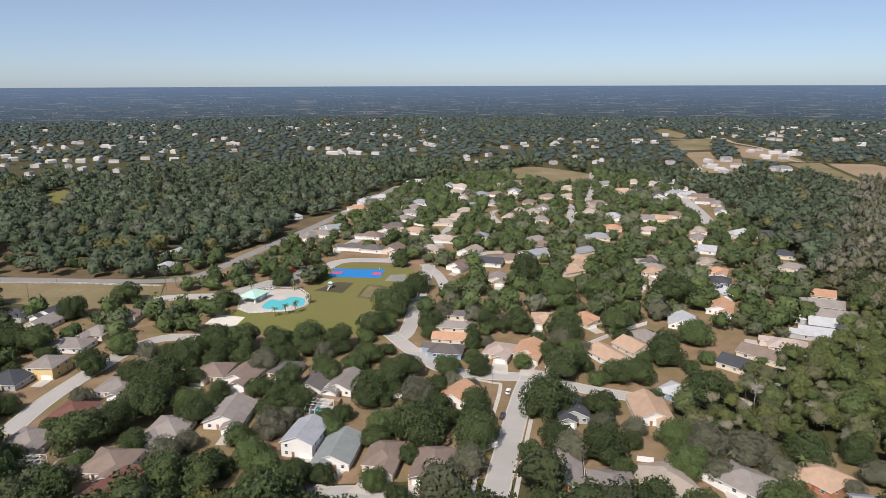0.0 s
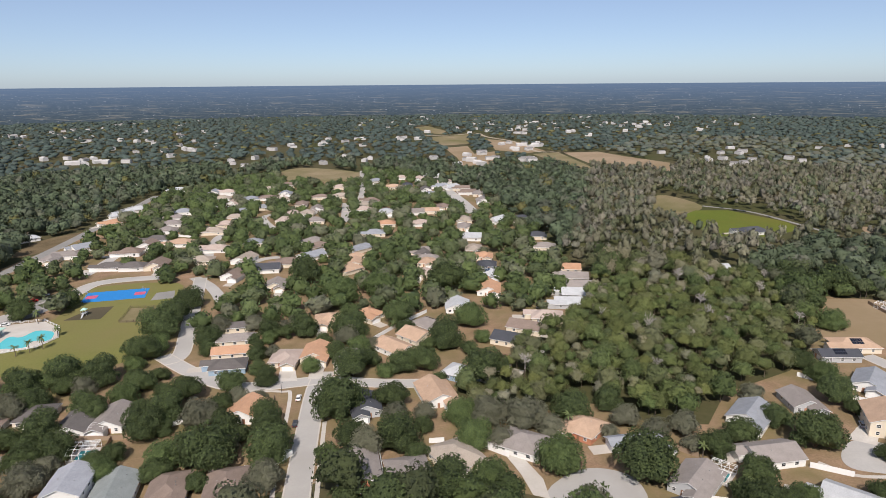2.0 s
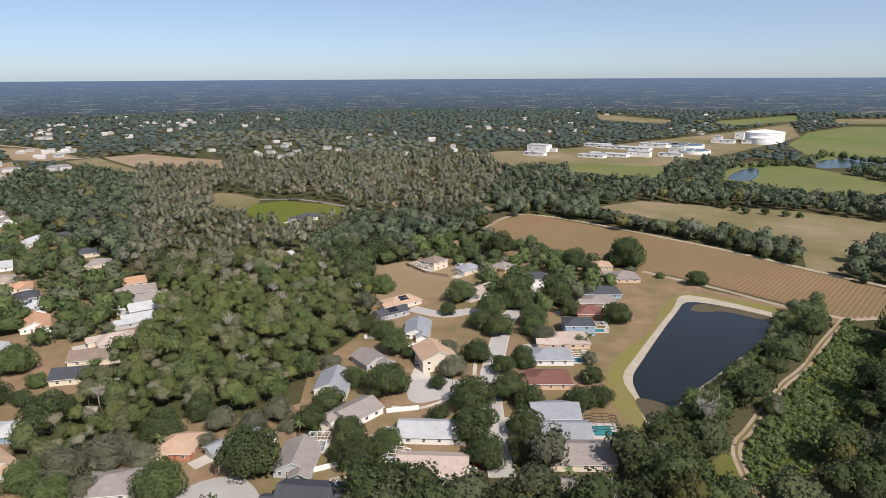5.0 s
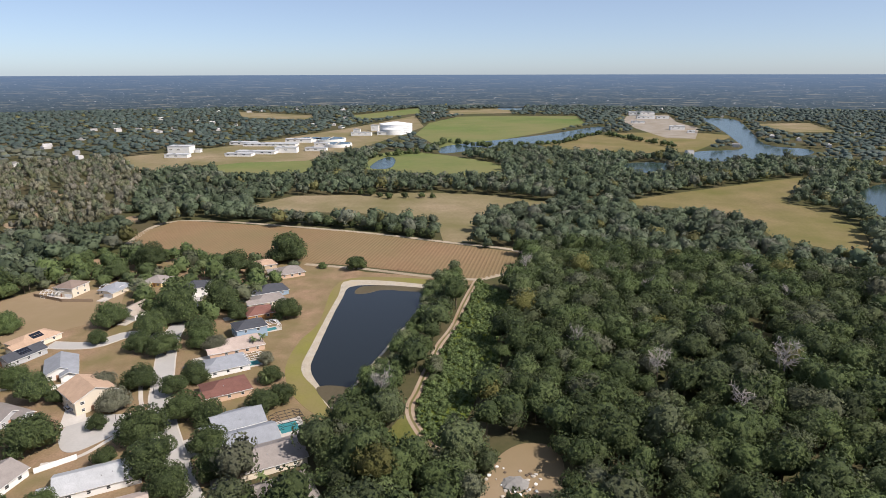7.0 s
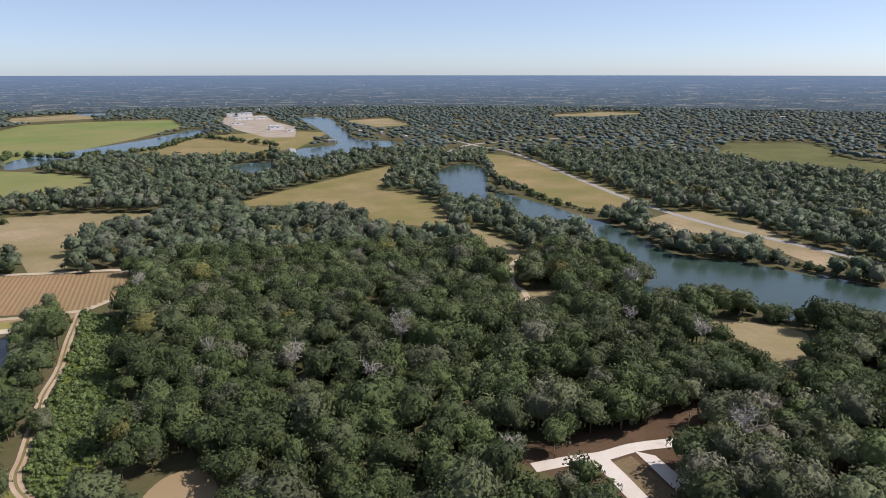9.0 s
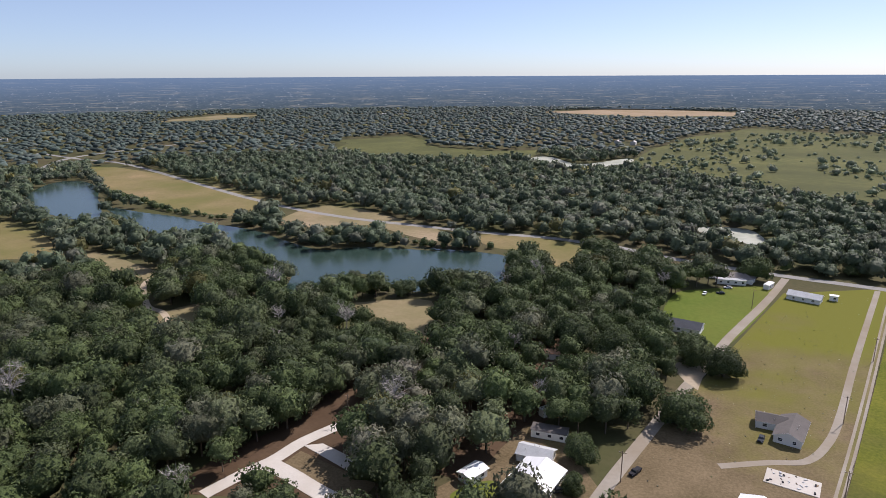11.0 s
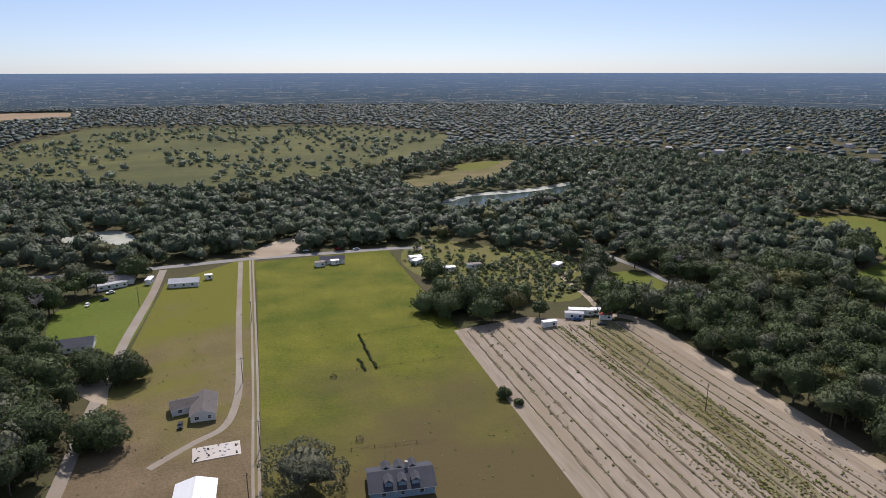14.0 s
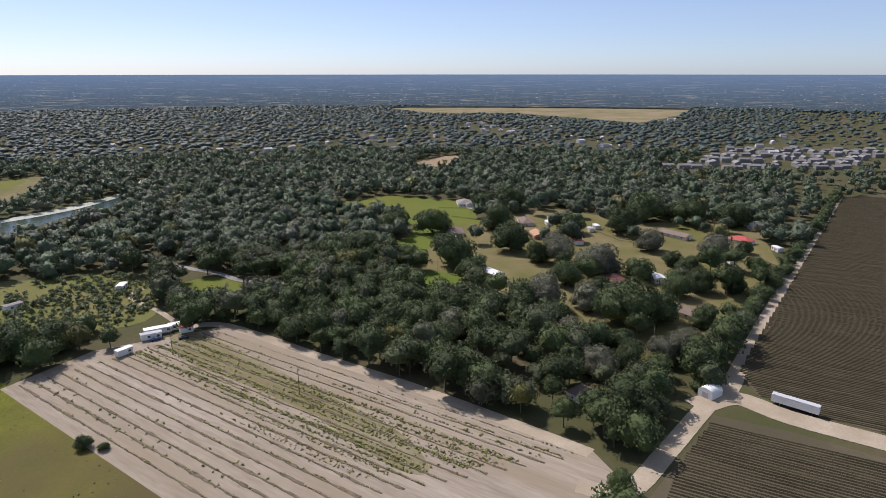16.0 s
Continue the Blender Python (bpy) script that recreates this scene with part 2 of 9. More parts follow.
def smooth_line(pts, closed, steps=4):
    """Rounds the corners of a line through a few points."""
    n, out = len(pts), []
    for i in range(n if closed else n - 1):
        p = [Vector(pts[(i + k) % n] if closed else pts[min(max(i + k, 0), n - 1)]) for k in (-1, 0, 1, 2)]
        for s in range(steps):
            t = s / steps
            out.append(0.5 * (2 * p[1] + (p[2] - p[0]) * t + (2 * p[0] - 5 * p[1] + 4 * p[2] - p[3]) * t * t + (3 * p[1] - p[0] - 3 * p[2] + p[3]) * t ** 3))
    if not closed:
        out.append(Vector(pts[-1]))
    return [(v.x, v.y) for v in out]


def area(name, material, z, label, pts, curved=False, clear=True, category="ground"):
    """A stretch of ground with its own surface, z metres over the ground sheet."""
    if curved:
        pts = smooth_line(pts, True)
    if clear:
        CLEAR.append(list(pts))
    bm = bmesh.new()
    top = [bm.verts.new((x, y, z)) for x, y in pts]
    low = [bm.verts.new((x, y, -0.3)) for x, y in pts]
    f = bm.faces.new(top)
    if f.normal.z < 0 or f.calc_area() == 0:
        f.normal_update()
    for i in range(len(pts)):
        bm.faces.new((top[i - 1], top[i], low[i], low[i - 1]))
    bmesh.ops.recalc_face_normals(bm, faces=bm.faces)
    bmesh.ops.triangulate(bm, faces=[f])
    ob = part(name, bm, M[material], None)
    return tagged(ob, label, category, kind="structure")


def lane(name, material, z, width, label, pts, kerb=0.0, clear=2.0, category="road"):
    """A road or track along a line; kerb: the height of its concrete edge."""
    line = smooth_line(pts, False, 5)
    n = len(line)
    sides = []
    for i, (x, y) in enumerate(line):
        a, b = line[max(i - 1, 0)], line[min(i + 1, n - 1)]
        d = Vector((b[0] - a[0], b[1] - a[1])).normalized()
        sides.append((Vector((x, y)), Vector((-d.y, d.x))))
    bm = bmesh.new()
    rows = []
    for p, s in sides:
        rows.append([bm.verts.new((*(p + s * k), h)) for k, h in ((-width / 2, -0.2), (-width / 2, z), (width / 2, z), (width / 2, -0.2))])
    for a, b in zip(rows, rows[1:]):
        for k in range(3):
            bm.faces.new((a[k], b[k], b[k + 1], a[k + 1]))
    bmesh.ops.recalc_face_normals(bm, faces=bm.faces)
    ob = tagged(part(name, bm, M[material], None), label, category, kind="structure")
    if kerb:
        for sign in (-1, 1):
            bm = bmesh.new()
            rows = []
            for p, s in sides:
                o = sign * width / 2
                rows.append([bm.verts.new((*(p + s * (o + sign * k)), h)) for k, h in ((0.0, 0.0), (0.0, z + kerb), (0.5, z + kerb), (0.55, 0.0))])
            for a, b in zip(rows, rows[1:]):
                for k in range(3):
                    bm.faces.new((a[k], b[k], b[k + 1], a[k + 1]))
            bmesh.ops.recalc_face_normals(bm, faces=bm.faces)
            part("kerb", bm, M["concrete"], ob)
    w = width / 2 + clear
    CLEAR.append([tuple(p + s * w) for p, s in sides] + [tuple(p - s * w) for p, s in reversed(sides)])
    return ob


# ---- ground and distance ----
def disc(name, r0, r1, steps, height, material, seg=180):
    verts, faces = [], []
    for i in range(steps + 1):
        r = r0 + (r1 - r0) * i / steps
        for k in range(seg):
            a = 2 * math.pi * k / seg
            verts.append((r * math.sin(a), r * math.cos(a), height(r)))
    for i in range(steps):
        for k in range(seg):
            faces.append((i * seg + k, (i + 1) * seg + k, (i + 1) * seg + (k + 1) % seg, i * seg + (k + 1) % seg))
    return mesh_object(name, verts, faces, material)


ground = disc("ground", 0.5, 2400, 24, lambda r: 0.0, M["earth"])
tagged(ground, "flat brown earth with dry leaves and thin grass", "ground", kind="structure")


# ---- suburb: lawns, park, streets ----
area("suburb_ground", "dry_lawn", 0.034, "dry brown front lawns and mulch between the houses", [(-133.8, 171), (-240.3, 332.1), (-162.1, 350), (-176.2, 400.2), (-111.3, 557.8), (-56.4, 767.7), (66.8, 884.4), (244.9, 857.7), (277.8, 619.1), (230.6, 385.7), (199.4, 303.1), (117.3, 239.1), (89.9, 232), (79.8, 202.7), (103.2, 193.6), (126.5, 195.1), (136.2, 189.7), (142, 172.4), (161.2, 164.4), (184.5, 181.5), (225.1, 187.7), (254.1, 202.9), (325.2, 254.3), (343.7, 241.1), (383.2, 255.3), (433.3, 231.5), (453.3, 168.2), (461.7, 111.4), (317.5, 71.2), (266.9, 73.9), (198.9, 47.9), (98.7, 136.2), (48.2, 180.7)])
area("park_lawn", "lawn", 0.068, "mown park lawn, green and partly dry", [(-122, 324.8), (-110.9, 339.9), (-82, 375.4), (-74.8, 425.7), (-22.9, 419.5), (-23.7, 380.4), (-29.1, 334.5), (-36.3, 301.5), (-88.3, 301.9), (-113.3, 313.9)], curved=True, category="lawn")
area("sand_patch", "white_sand", 0.112, "pale raked sand patch at the edge of the lawn", [(-123.2, 314.8), (-121.4, 329.1), (-105.1, 324.6), (-106.5, 309.8)], category="sand")
area("pool_deck", "concrete", 0.136, "pale concrete deck round the pool", [(-112.9, 337.1), (-118.1, 360.7), (-105.2, 373.4), (-86.5, 372.1), (-77.8, 359.2), (-75.8, 344.2), (-83, 334.1), (-105.1, 330.7)], category="deck")
area("playground", "crop", 0.12, "dark rubber mulch of the playground", [(-77.5, 369.8), (-66, 386.7), (-55.2, 385.4), (-59.6, 365.3)], category="playground")
area("tennis_court", "old_road", 0.124, "small worn grey sports court", [(-34.1, 402.4), (-23.9, 403.5), (-24.1, 388.6), (-36.6, 388.8)], category="court")
area("volleyball_court", "tan", 0.128, "brown sand of two fenced play courts", [(-49.7, 355.8), (-46, 378.4), (-26.2, 371.4), (-31.7, 350.6)], category="court")
area("car_park", "old_road", 0.112, "grey asphalt car park beside the pool", [(-112.4, 373.5), (-100.9, 389.5), (-96.4, 414.9), (-89, 423.1), (-83.3, 401.7), (-92.4, 383.5), (-105.5, 373.4)], category="car park")
area("bare_lot", "bare", 0.106, "bare pale building lot with scraped soil", [(321.1, 251), (343.1, 241.6), (349.4, 191.9), (305.3, 174.6), (274.6, 202.1), (270.2, 212.2)], category="ground")
lane("street", "asphalt", 0.1, 7.6, "pale asphalt street with concrete kerbs", [(13.5, 163), (31.4, 234.8), (39.8, 258.3)], kerb=0.08)
lane("street", "asphalt", 0.104, 7, "pale asphalt cross street with concrete kerbs", [(-26.5, 301.4), (-12.9, 276.9), (1.3, 258.6), (18, 252.9), (38, 250), (58.2, 239.5), (76.6, 232.1)], kerb=0.08)
lane("street", "asphalt", 0.1, 7, "asphalt street shaded by oaks", [(-9.3, 424.9), (-15.4, 338.9), (-18.6, 299.8), (-25.9, 294)], kerb=0.08)
lane("street", "asphalt", 0.108, 7.6, "asphalt street between bungalows", [(-155, 206.1), (-155.7, 229.1), (-151.8, 257), (-145, 284.6), (-133.9, 296.4), (-111.2, 294.8)], kerb=0.08)
lane("street", "asphalt", 0.1, 8, "asphalt street in front of the near houses", [(-41.6, 169.9), (-24.8, 170.9), (-10.9, 167)], kerb=0.08)
lane("main_road", "old_road", 0.1, 8.5, "two-lane asphalt road past the estate", [(-323.8, 393.3), (-282.1, 395.3), (-215.1, 390.8), (-172.7, 391.6), (-154.2, 410.3), (-138.9, 461.7), (-110.4, 553.1), (-83.4, 656.3), (-53.6, 776.4)], clear=4)
lane("street", "asphalt", 0.09, 9, "estate entrance road with a planted island", [(-167.5, 355), (-149.5, 358.9), (-127.4, 361.8), (-115.4, 378), (-83.8, 412.1), (-68.8, 437.3), (-33.2, 436.8)], kerb=0.08)
lane("street", "asphalt", 0.1, 7.6, "asphalt street lined with oaks and bungalows", [(158.6, 77.2), (173.1, 86.6), (212.4, 110), (237.1, 120.2), (274.9, 134.2), (301.3, 139.3), (366.6, 152)], kerb=0.08)
lane("street", "asphalt", 0.104, 7.2, "short asphalt side street", [(278.1, 135.9), (282.5, 156.1), (269.9, 167.3), (269.2, 187.2)], kerb=0.08)
area("turning_circle", "asphalt", 0.15, "pale asphalt turning circle of the side street", [(186.9, 132.6), (197.9, 138.2), (206.7, 133.7), (208.8, 122.2), (210.8, 111.4), (201.4, 115.1), (190.2, 121.1), (184, 126.6)], curved=True, category="road")
area("turning_circle", "asphalt", 0.154, "pale asphalt turning circle beside the near houses", [(86.8, 146.7), (97.4, 155.3), (108.5, 155.3), (116.2, 147.2), (113.4, 135.3), (104.9, 127.9)], curved=True, category="road")
lane("footpath", "concrete", 0.09, 1.5, "narrow concrete footpath along the street", [(20.8, 166.9), (27.1, 194.1), (32.3, 216)], clear=1)
lane("footpath", "concrete", 0.09, 1.5, "narrow concrete footpath along the street", [(7.8, 166.9), (12.7, 194.2), (22.9, 239.8), (20.4, 245.9), (6, 251.3)], clear=1)
lane("footpath", "concrete", 0.09, 1.6, "curved concrete footpath round the turning circle", [(177, 132.8), (181.4, 123.5), (191.8, 118.5), (206.1, 114.5), (220.5, 121.4), (238.3, 130)], clear=1)
area("driveway", "concrete", 0.14, "pale concrete driveway leading to a garage", [(-35.2, 185.2), (-30.5, 185.2), (-35.5, 173.8), (-42.5, 174.4)], category="driveway")
area("driveway", "concrete", 0.144, "pale concrete driveway leading to a garage", [(-11.3, 181.3), (-6.7, 180.7), (-6.3, 169.7), (-10.7, 169.7)], category="driveway")
area("driveway", "concrete", 0.148, "pale concrete driveway leading to a garage", [(22.3, 268.5), (28.5, 267.2), (27.6, 253.3), (20.1, 255.6)], category="driveway")
area("driveway", "concrete", 0.152, "pale concrete driveway leading to a garage", [(33.7, 260.1), (39.5, 261.2), (38.1, 251.1), (32, 253.3)], category="driveway")
area("driveway", "concrete", 0.156, "pale concrete driveway leading to a garage", [(-25.7, 178.4), (-23, 177.8), (-22.2, 170.4), (-29.2, 172.1)], category="driveway")
area("driveway", "concrete", 0.16, "white concrete driveway beside the fence", [(84.5, 179.6), (88.9, 178), (89.7, 156.2), (86.8, 146.7), (83, 150.1), (84.4, 160.8)], category="driveway")
area("driveway", "concrete", 0.164, "pale concrete driveway with parked cars", [(210.9, 144.9), (215.8, 140.5), (203.8, 133), (198.3, 139.8)], category="driveway")
area("driveway", "concrete", 0.168, "pale concrete driveway beside the turning circle", [(116.7, 128.5), (123.9, 126), (121.4, 116.2), (113.8, 122.9)], category="driveway")

# ---- lake, farmland, plant ----
area("lake_meadow", "dry_lawn", 0.072, "brown trodden meadow round the pond", [(190.9, 64.7), (209.7, 51.7), (248.8, 79.3), (278.7, 85.1), (373.7, 100.8), (407.9, 105.6), (383.8, 57.4), (368.1, -12.4), (344.3, 7.3), (309.3, 12.3), (206, 42.7)], category="meadow")
area("lake_verge", "pasture_edge", 0.096, "yellow-green grass edge of the pond", [(367.7, 14.6), (373.4, 59.4), (355.0, 72.4), (300.4, 69.8), (275.7, 73.8), (249.0, 73.3), (226.7, 65.3), (209.8, 51.7), (210.0, 41.4), (255.5, 27.4), (344.2, 13.7)], curved=True, category="grass")
area("lake_shore", "shore", 0.12, "pale stony shore of the pond", [(246.4, 66), (272.6, 67.3), (338.3, 67.4), (367.7, 64.6), (358.1, 14.9), (344.2, 13), (239.2, 39.6), (213.9, 45.9), (229.2, 55.8)], curved=True, category="shore")
area("pond", "water", 0.164, "dark still water of the pond", [(246.5, 62), (267.7, 63.6), (331.9, 64.4), (357.2, 59.6), (349.9, 16.5), (313.1, 22.7), (241.8, 39.9), (217.7, 46.6), (229.2, 53.6)], curved=True, category="water")
area("mud_bank", "crop", 0.168, "dark wet mud in the shallow end of the pond", [(343.3, 58.8), (355.3, 56.7), (357.6, 40.5), (352.0, 17.2), (346.9, 23.4), (349.5, 42.9), (343.4, 51.8)], curved=True, category="mud")
area("mud_bank", "crop", 0.172, "wet mud at the low end of the pond", [(230.1, 56.1), (232.6, 51.0), (229.5, 41.5), (219.6, 42.7), (215.2, 46.5), (221.1, 51.5)], curved=True, category="mud")
area("ploughed_field", "plough", 0.06, "brown ploughed field with fine furrows", [(436.8, 233.3), (477.9, 250.2), (527.4, 236), (489.9, 85.4), (431.4, -40.7), (387.9, -33.4), (370.3, -12.4), (395.8, 62.7), (406.5, 109), (430.1, 190.1)], category="field")
lane("field_track", "sand", 0.09, 4.5, "pale sandy track round the ploughed field", [(449.1, 241.5), (525.3, 235.1), (493.5, 94.9), (456.6, 5.6), (432.9, -42.4), (392.7, -35.2), (371.5, -14.2)], clear=1)
lane("field_track", "sand", 0.1045, 4, "pale sandy track below the field", [(369.3, -14.1), (375.3, 18.3), (389.7, 58.2), (400.2, 100.1)], clear=1)
lane("dirt_track", "track", 0.09, 3.4, "rutted dirt track between hedges", [(368.2, -10.0), (330.6, -2.7), (295.8, 3.0), (273.9, 9.0), (255.8, 11.8), (240.8, 14.4), (227.7, 16.3), (218.8, 18.1), (210.5, 17.6), (202.1, 14.8), (194.9, 11.5), (187.2, 6.8)], clear=0.4)
lane("grass_strip", "yards", 0.102, 0.9, "worn grass between the wheel ruts", [(368.2, -10.0), (330.6, -2.7), (295.8, 3.0), (273.9, 9.0), (255.8, 11.8), (240.8, 14.4), (227.7, 16.3), (218.8, 18.1), (210.5, 17.6), (202.1, 14.8), (194.9, 11.5), (187.2, 6.8)], clear=0.0, category="grass")
area("shrub_patch", "bramble", 0.054, "bright green brambles beside the dirt track", [(368.2, -11.0), (345.0, -27.5), (310.0, -23.6), (280.9, -17.7), (250.9, -17.2), (230.6, -8.3), (209.0, -3.2), (187.3, 2.2), (193.8, 10.9), (206.6, 14.9), (221.9, 15.1), (237.3, 12.6), (251.4, 9.7), (269.5, 7.0), (293.0, 0.8), (326.3, -5.1)], category="scrub")
area("tan_field", "tan", 0.068, "dry tan meadow among oaks", [(579.9, 199.3), (639.5, 167.2), (646.7, 99.7), (660.5, 31.5), (645.6, -37.6), (605.6, -91.4), (573.4, -28.6), (531.6, -17.2), (460.1, -8.9), (456.5, 11.7), (542, 21.2), (557, 86.5), (563.3, 143.1)], category="field")
area("plant_ground", "tan", 0.082, "bare tan ground of the waterworks", [(947.1, 500.2), (1018.4, 432.5), (1127.3, 368.1), (1487.9, 236.8), (1882.1, 128.3), (1487.8, 82.6), (1067.8, 161.9), (905.7, 217.6), (887.2, 299.6), (821.7, 373.5), (797, 405.6)], category="ground")
area("green_field", "meadow", 0.076, "bright green meadow behind the waterworks", [(798.3, 295.5), (887, 323.1), (936.5, 241.3), (865.7, 193), (785.4, 203.6)], curved=True, category="field")
area("green_field", "meadow", 0.08, "bright green meadow along the backwater", [(824.6, 118.7), (937.6, 126.2), (1021, 101.5), (971.5, 20.5), (868.3, -53.5), (788.3, -38.5), (778.3, 50.6)], curved=True, category="field")
area("green_field", "meadow", 0.084, "wide green meadow beyond the waterworks", [(1308.4, 89.7), (1605.8, 75.2), (1832.9, 7.2), (1880.1, -137), (1854.4, -324.2), (1604.9, -301.9), (1346.4, -168.1), (1157.8, -45.6), (1068.7, 31.8)], category="field")
area("gold_field", "gold", 0.088, "straw-coloured meadow by the works yard", [(1103.6, -138.6), (1229.4, -206.5), (1346.8, -328.9), (1347.1, -477.4), (1286.4, -532.5), (1024.7, -366), (994.8, -270.7), (1038.4, -175.4)], category="field")
area("backwater", "river", 0.132, "shallow blue backwater between meadows", [(1052.5, 33.2), (1111.4, 13.8), (1218.3, -89.8), (1333.8, -195.1), (1503.3, -315.1), (1386.2, -297), (1177.9, -172.9), (1103.2, -72.1), (992.4, 20.9)], curved=True, category="water")
area("backwater", "river", 0.136, "small blue pool in the meadow", [(834.8, 116.5), (906.7, 115.8), (950.7, 103), (913, 91), (835, 90.8)], curved=True, category="water")
area("works_yard", "gravel", 0.12, "pale yard of a works among trees", [(1863.3, -466.0), (1919.1, -597.9), (1634.7, -531.5), (1454.9, -523.9), (1218.0, -433.5), (1240.1, -384.9), (1447.9, -384.0), (1668.7, -407.9)], category="yard")
area("upper_river", "river", 0.154, "blue bend of the river", [(1761.4, -639.8), (1718.9, -706.9), (1386.6, -605.5), (1123.6, -519.1), (1049, -553.8), (976.2, -515), (942.8, -434), (893.6, -328.3), (974.7, -344.6), (1024.7, -374.7), (1056, -450.3), (1199.5, -497.4), (1487.5, -573.5)], curved=True, category="water")
area("upper_river", "river", 0.11, "small blue pool beside the river", [(881.2, -221.9), (887.4, -280.6), (819.1, -256.2), (799.6, -209)], curved=True, category="water")
area("gold_field", "gold", 0.064, "straw-coloured meadow with yellow flowers by the river", [(621.4, -166), (652.3, -208.7), (727.6, -330.9), (775.4, -419.3), (650.7, -331), (622, -308.1), (565.2, -330.4), (487.5, -308.3), (429, -281.9), (439, -261.2), (475.7, -234.3), (539.8, -243.8), (576.3, -215.1), (596.9, -164.1)], category="field")
area("gold_field", "tan", 0.078, "straw-coloured open bank of the river", [(427, -291.7), (397.4, -292.8), (328.8, -276), (318.1, -262.3), (356.5, -262.7)], category="field")
area("gold_field", "gold", 0.072, "straw-coloured bank meadow beyond the river", [(811.6, -586.7), (774.6, -601.9), (659.9, -580.6), (437.9, -508.4), (412.5, -491.8), (404.1, -424.8), (452.6, -421), (548.1, -442.1), (608.1, -460.2)], category="field")
area("gold_field", "tan", 0.076, "dry bank meadow beyond the river", [(356.3, -425.4), (364.6, -491.4), (327, -499.1), (273.6, -477.3), (219, -452.5), (203.5, -420), (229.8, -425.2), (280.7, -443.3), (312.9, -419.4)], curved=True, category="field")
area("gold_field", "gold", 0.08, "yellow flowering meadow at the river bend", [(184.4, -445.1), (154.1, -463.5), (122.2, -454.2), (93.2, -438.8), (104.6, -390.1), (128.6, -418.1), (158.4, -418.9)], curved=True, category="field")
area("tan_field", "tan", 0.084, "dry clearing between oaks by the river", [(188.3, -273.4), (182.1, -283.1), (149.6, -299.6), (129.9, -252.9), (146.6, -261.7), (173.1, -268.4)], curved=True, category="field")
area("tan_field", "tan", 0.088, "dry clearing beside a sandy track", [(268.9, -218), (261.4, -245.5), (248.9, -229.8), (236.4, -203.1), (240.6, -197.2)], curved=True, category="field")
area("tan_field", "gold", 0.092, "small dry clearing in the wood", [(294.7, -132.6), (297.1, -140.9), (288.3, -150.4), (281.6, -145.4), (286.5, -135.7)], curved=True, category="field")
lane("country_road", "old_road", 0.1, 9, "pale road at the river crossing", [(844.5, -540.7), (928.6, -647.1), (934, -792.2), (922.9, -943.5)], clear=5)
area("far_field", "bare", 0.096, "far bare reddish field", [(616.9, -2039.4), (457.9, -2298.9), (305.3, -2334.3), (53.5, -2223.2), (57.7, -2034.1), (318.8, -1927)], category="field")
area("far_field", "tan", 0.1, "far dry field", [(1465, -1240.6), (1490.4, -1544.2), (1366.1, -1614.1), (1351.6, -1355.5)], category="field")
area("far_field", "tan", 0.104, "far dry field", [(1577.9, -694.2), (1605.4, -838.1), (1363.6, -771), (1351.1, -675.8)], category="field")
area("far_field", "meadow", 0.06, "far green field", [(1883.5, 314.8), (2270, 144.8), (2014.6, 120), (1723.4, 258.7)], category="field")
area("far_field", "tan", 0.064, "far straw field", [(2133.8, 44.9), (2265.6, -164.5), (2011.9, -154.9), (1932.1, 24.2)], category="field")
area("far_field", "tan", 0.068, "far straw field", [(2079.3, 706.7), (1884.2, 412.5), (1724.1, 407.9), (1813.4, 601.9)], category="field")
area("far_pool", "river", 0.102, "far blue pool", [(2231, -124.1), (2501.3, -181.3), (2416.6, -226.5), (2163, -193.9)], curved=True, category="water")
area("far_field", "marsh", 0.076, "wet grassland beyond the river wood", [(706.6, -1022.3), (635, -1156.5), (548.1, -1088.4), (484.4, -949.7), (546.5, -920.6)], category="field")
area("river", "river", 0.14, "calm green-blue river", [(662.8, -406.2), (724, -472.2), (715.4, -503), (650.3, -478.8), (566.1, -416.9), (500.9, -404.2), (452.1, -402.6), (401.9, -394.5), (351.6, -390.2), (312.1, -375), (269.8, -363.5), (239.6, -383.8), (184.9, -395.3), (214.2, -395.7), (148.4, -403.3), (136.2, -378.7), (126.8, -344.6), (155.8, -343.6), (164.9, -309), (209, -326.8), (215.8, -312.5), (222.4, -278.1), (225.3, -262.7), (252.4, -311.2), (281.3, -329.5), (317, -335.5), (386, -370), (415.9, -350.1), (479.3, -373.4), (559.4, -410.1), (493.6, -363.6), (562, -362.7)], curved=True, category="river")
lane("sandy_track", "sand", 0.1, 3.5, "pale sandy track in the wood", [(230.8, -191.1), (250.6, -211.9), (269.7, -225.3), (285.8, -229.4), (318.3, -255.3), (323.3, -271.5)], clear=1.5)

area("rubble_clearing", "bare", 0.096, "pale clearing with scattered rubble in the wood", [(173.7, -8.7), (185.7, -13.4), (192.9, -22.3), (189.7, -32.2), (172.8, -32.4), (162.0, -25.9), (156.7, -14.1), (160.2, -4.6)], curved=True, category="ground")
area("dry_clearing", "scrub", 0.082, "dry grassy opening beside the dirt track", [(210.5, 18.9), (195.6, 12.9), (185.4, 14.1), (184.3, 20.4), (190.1, 26.3), (200.7, 24.0)], curved=True, category="ground")

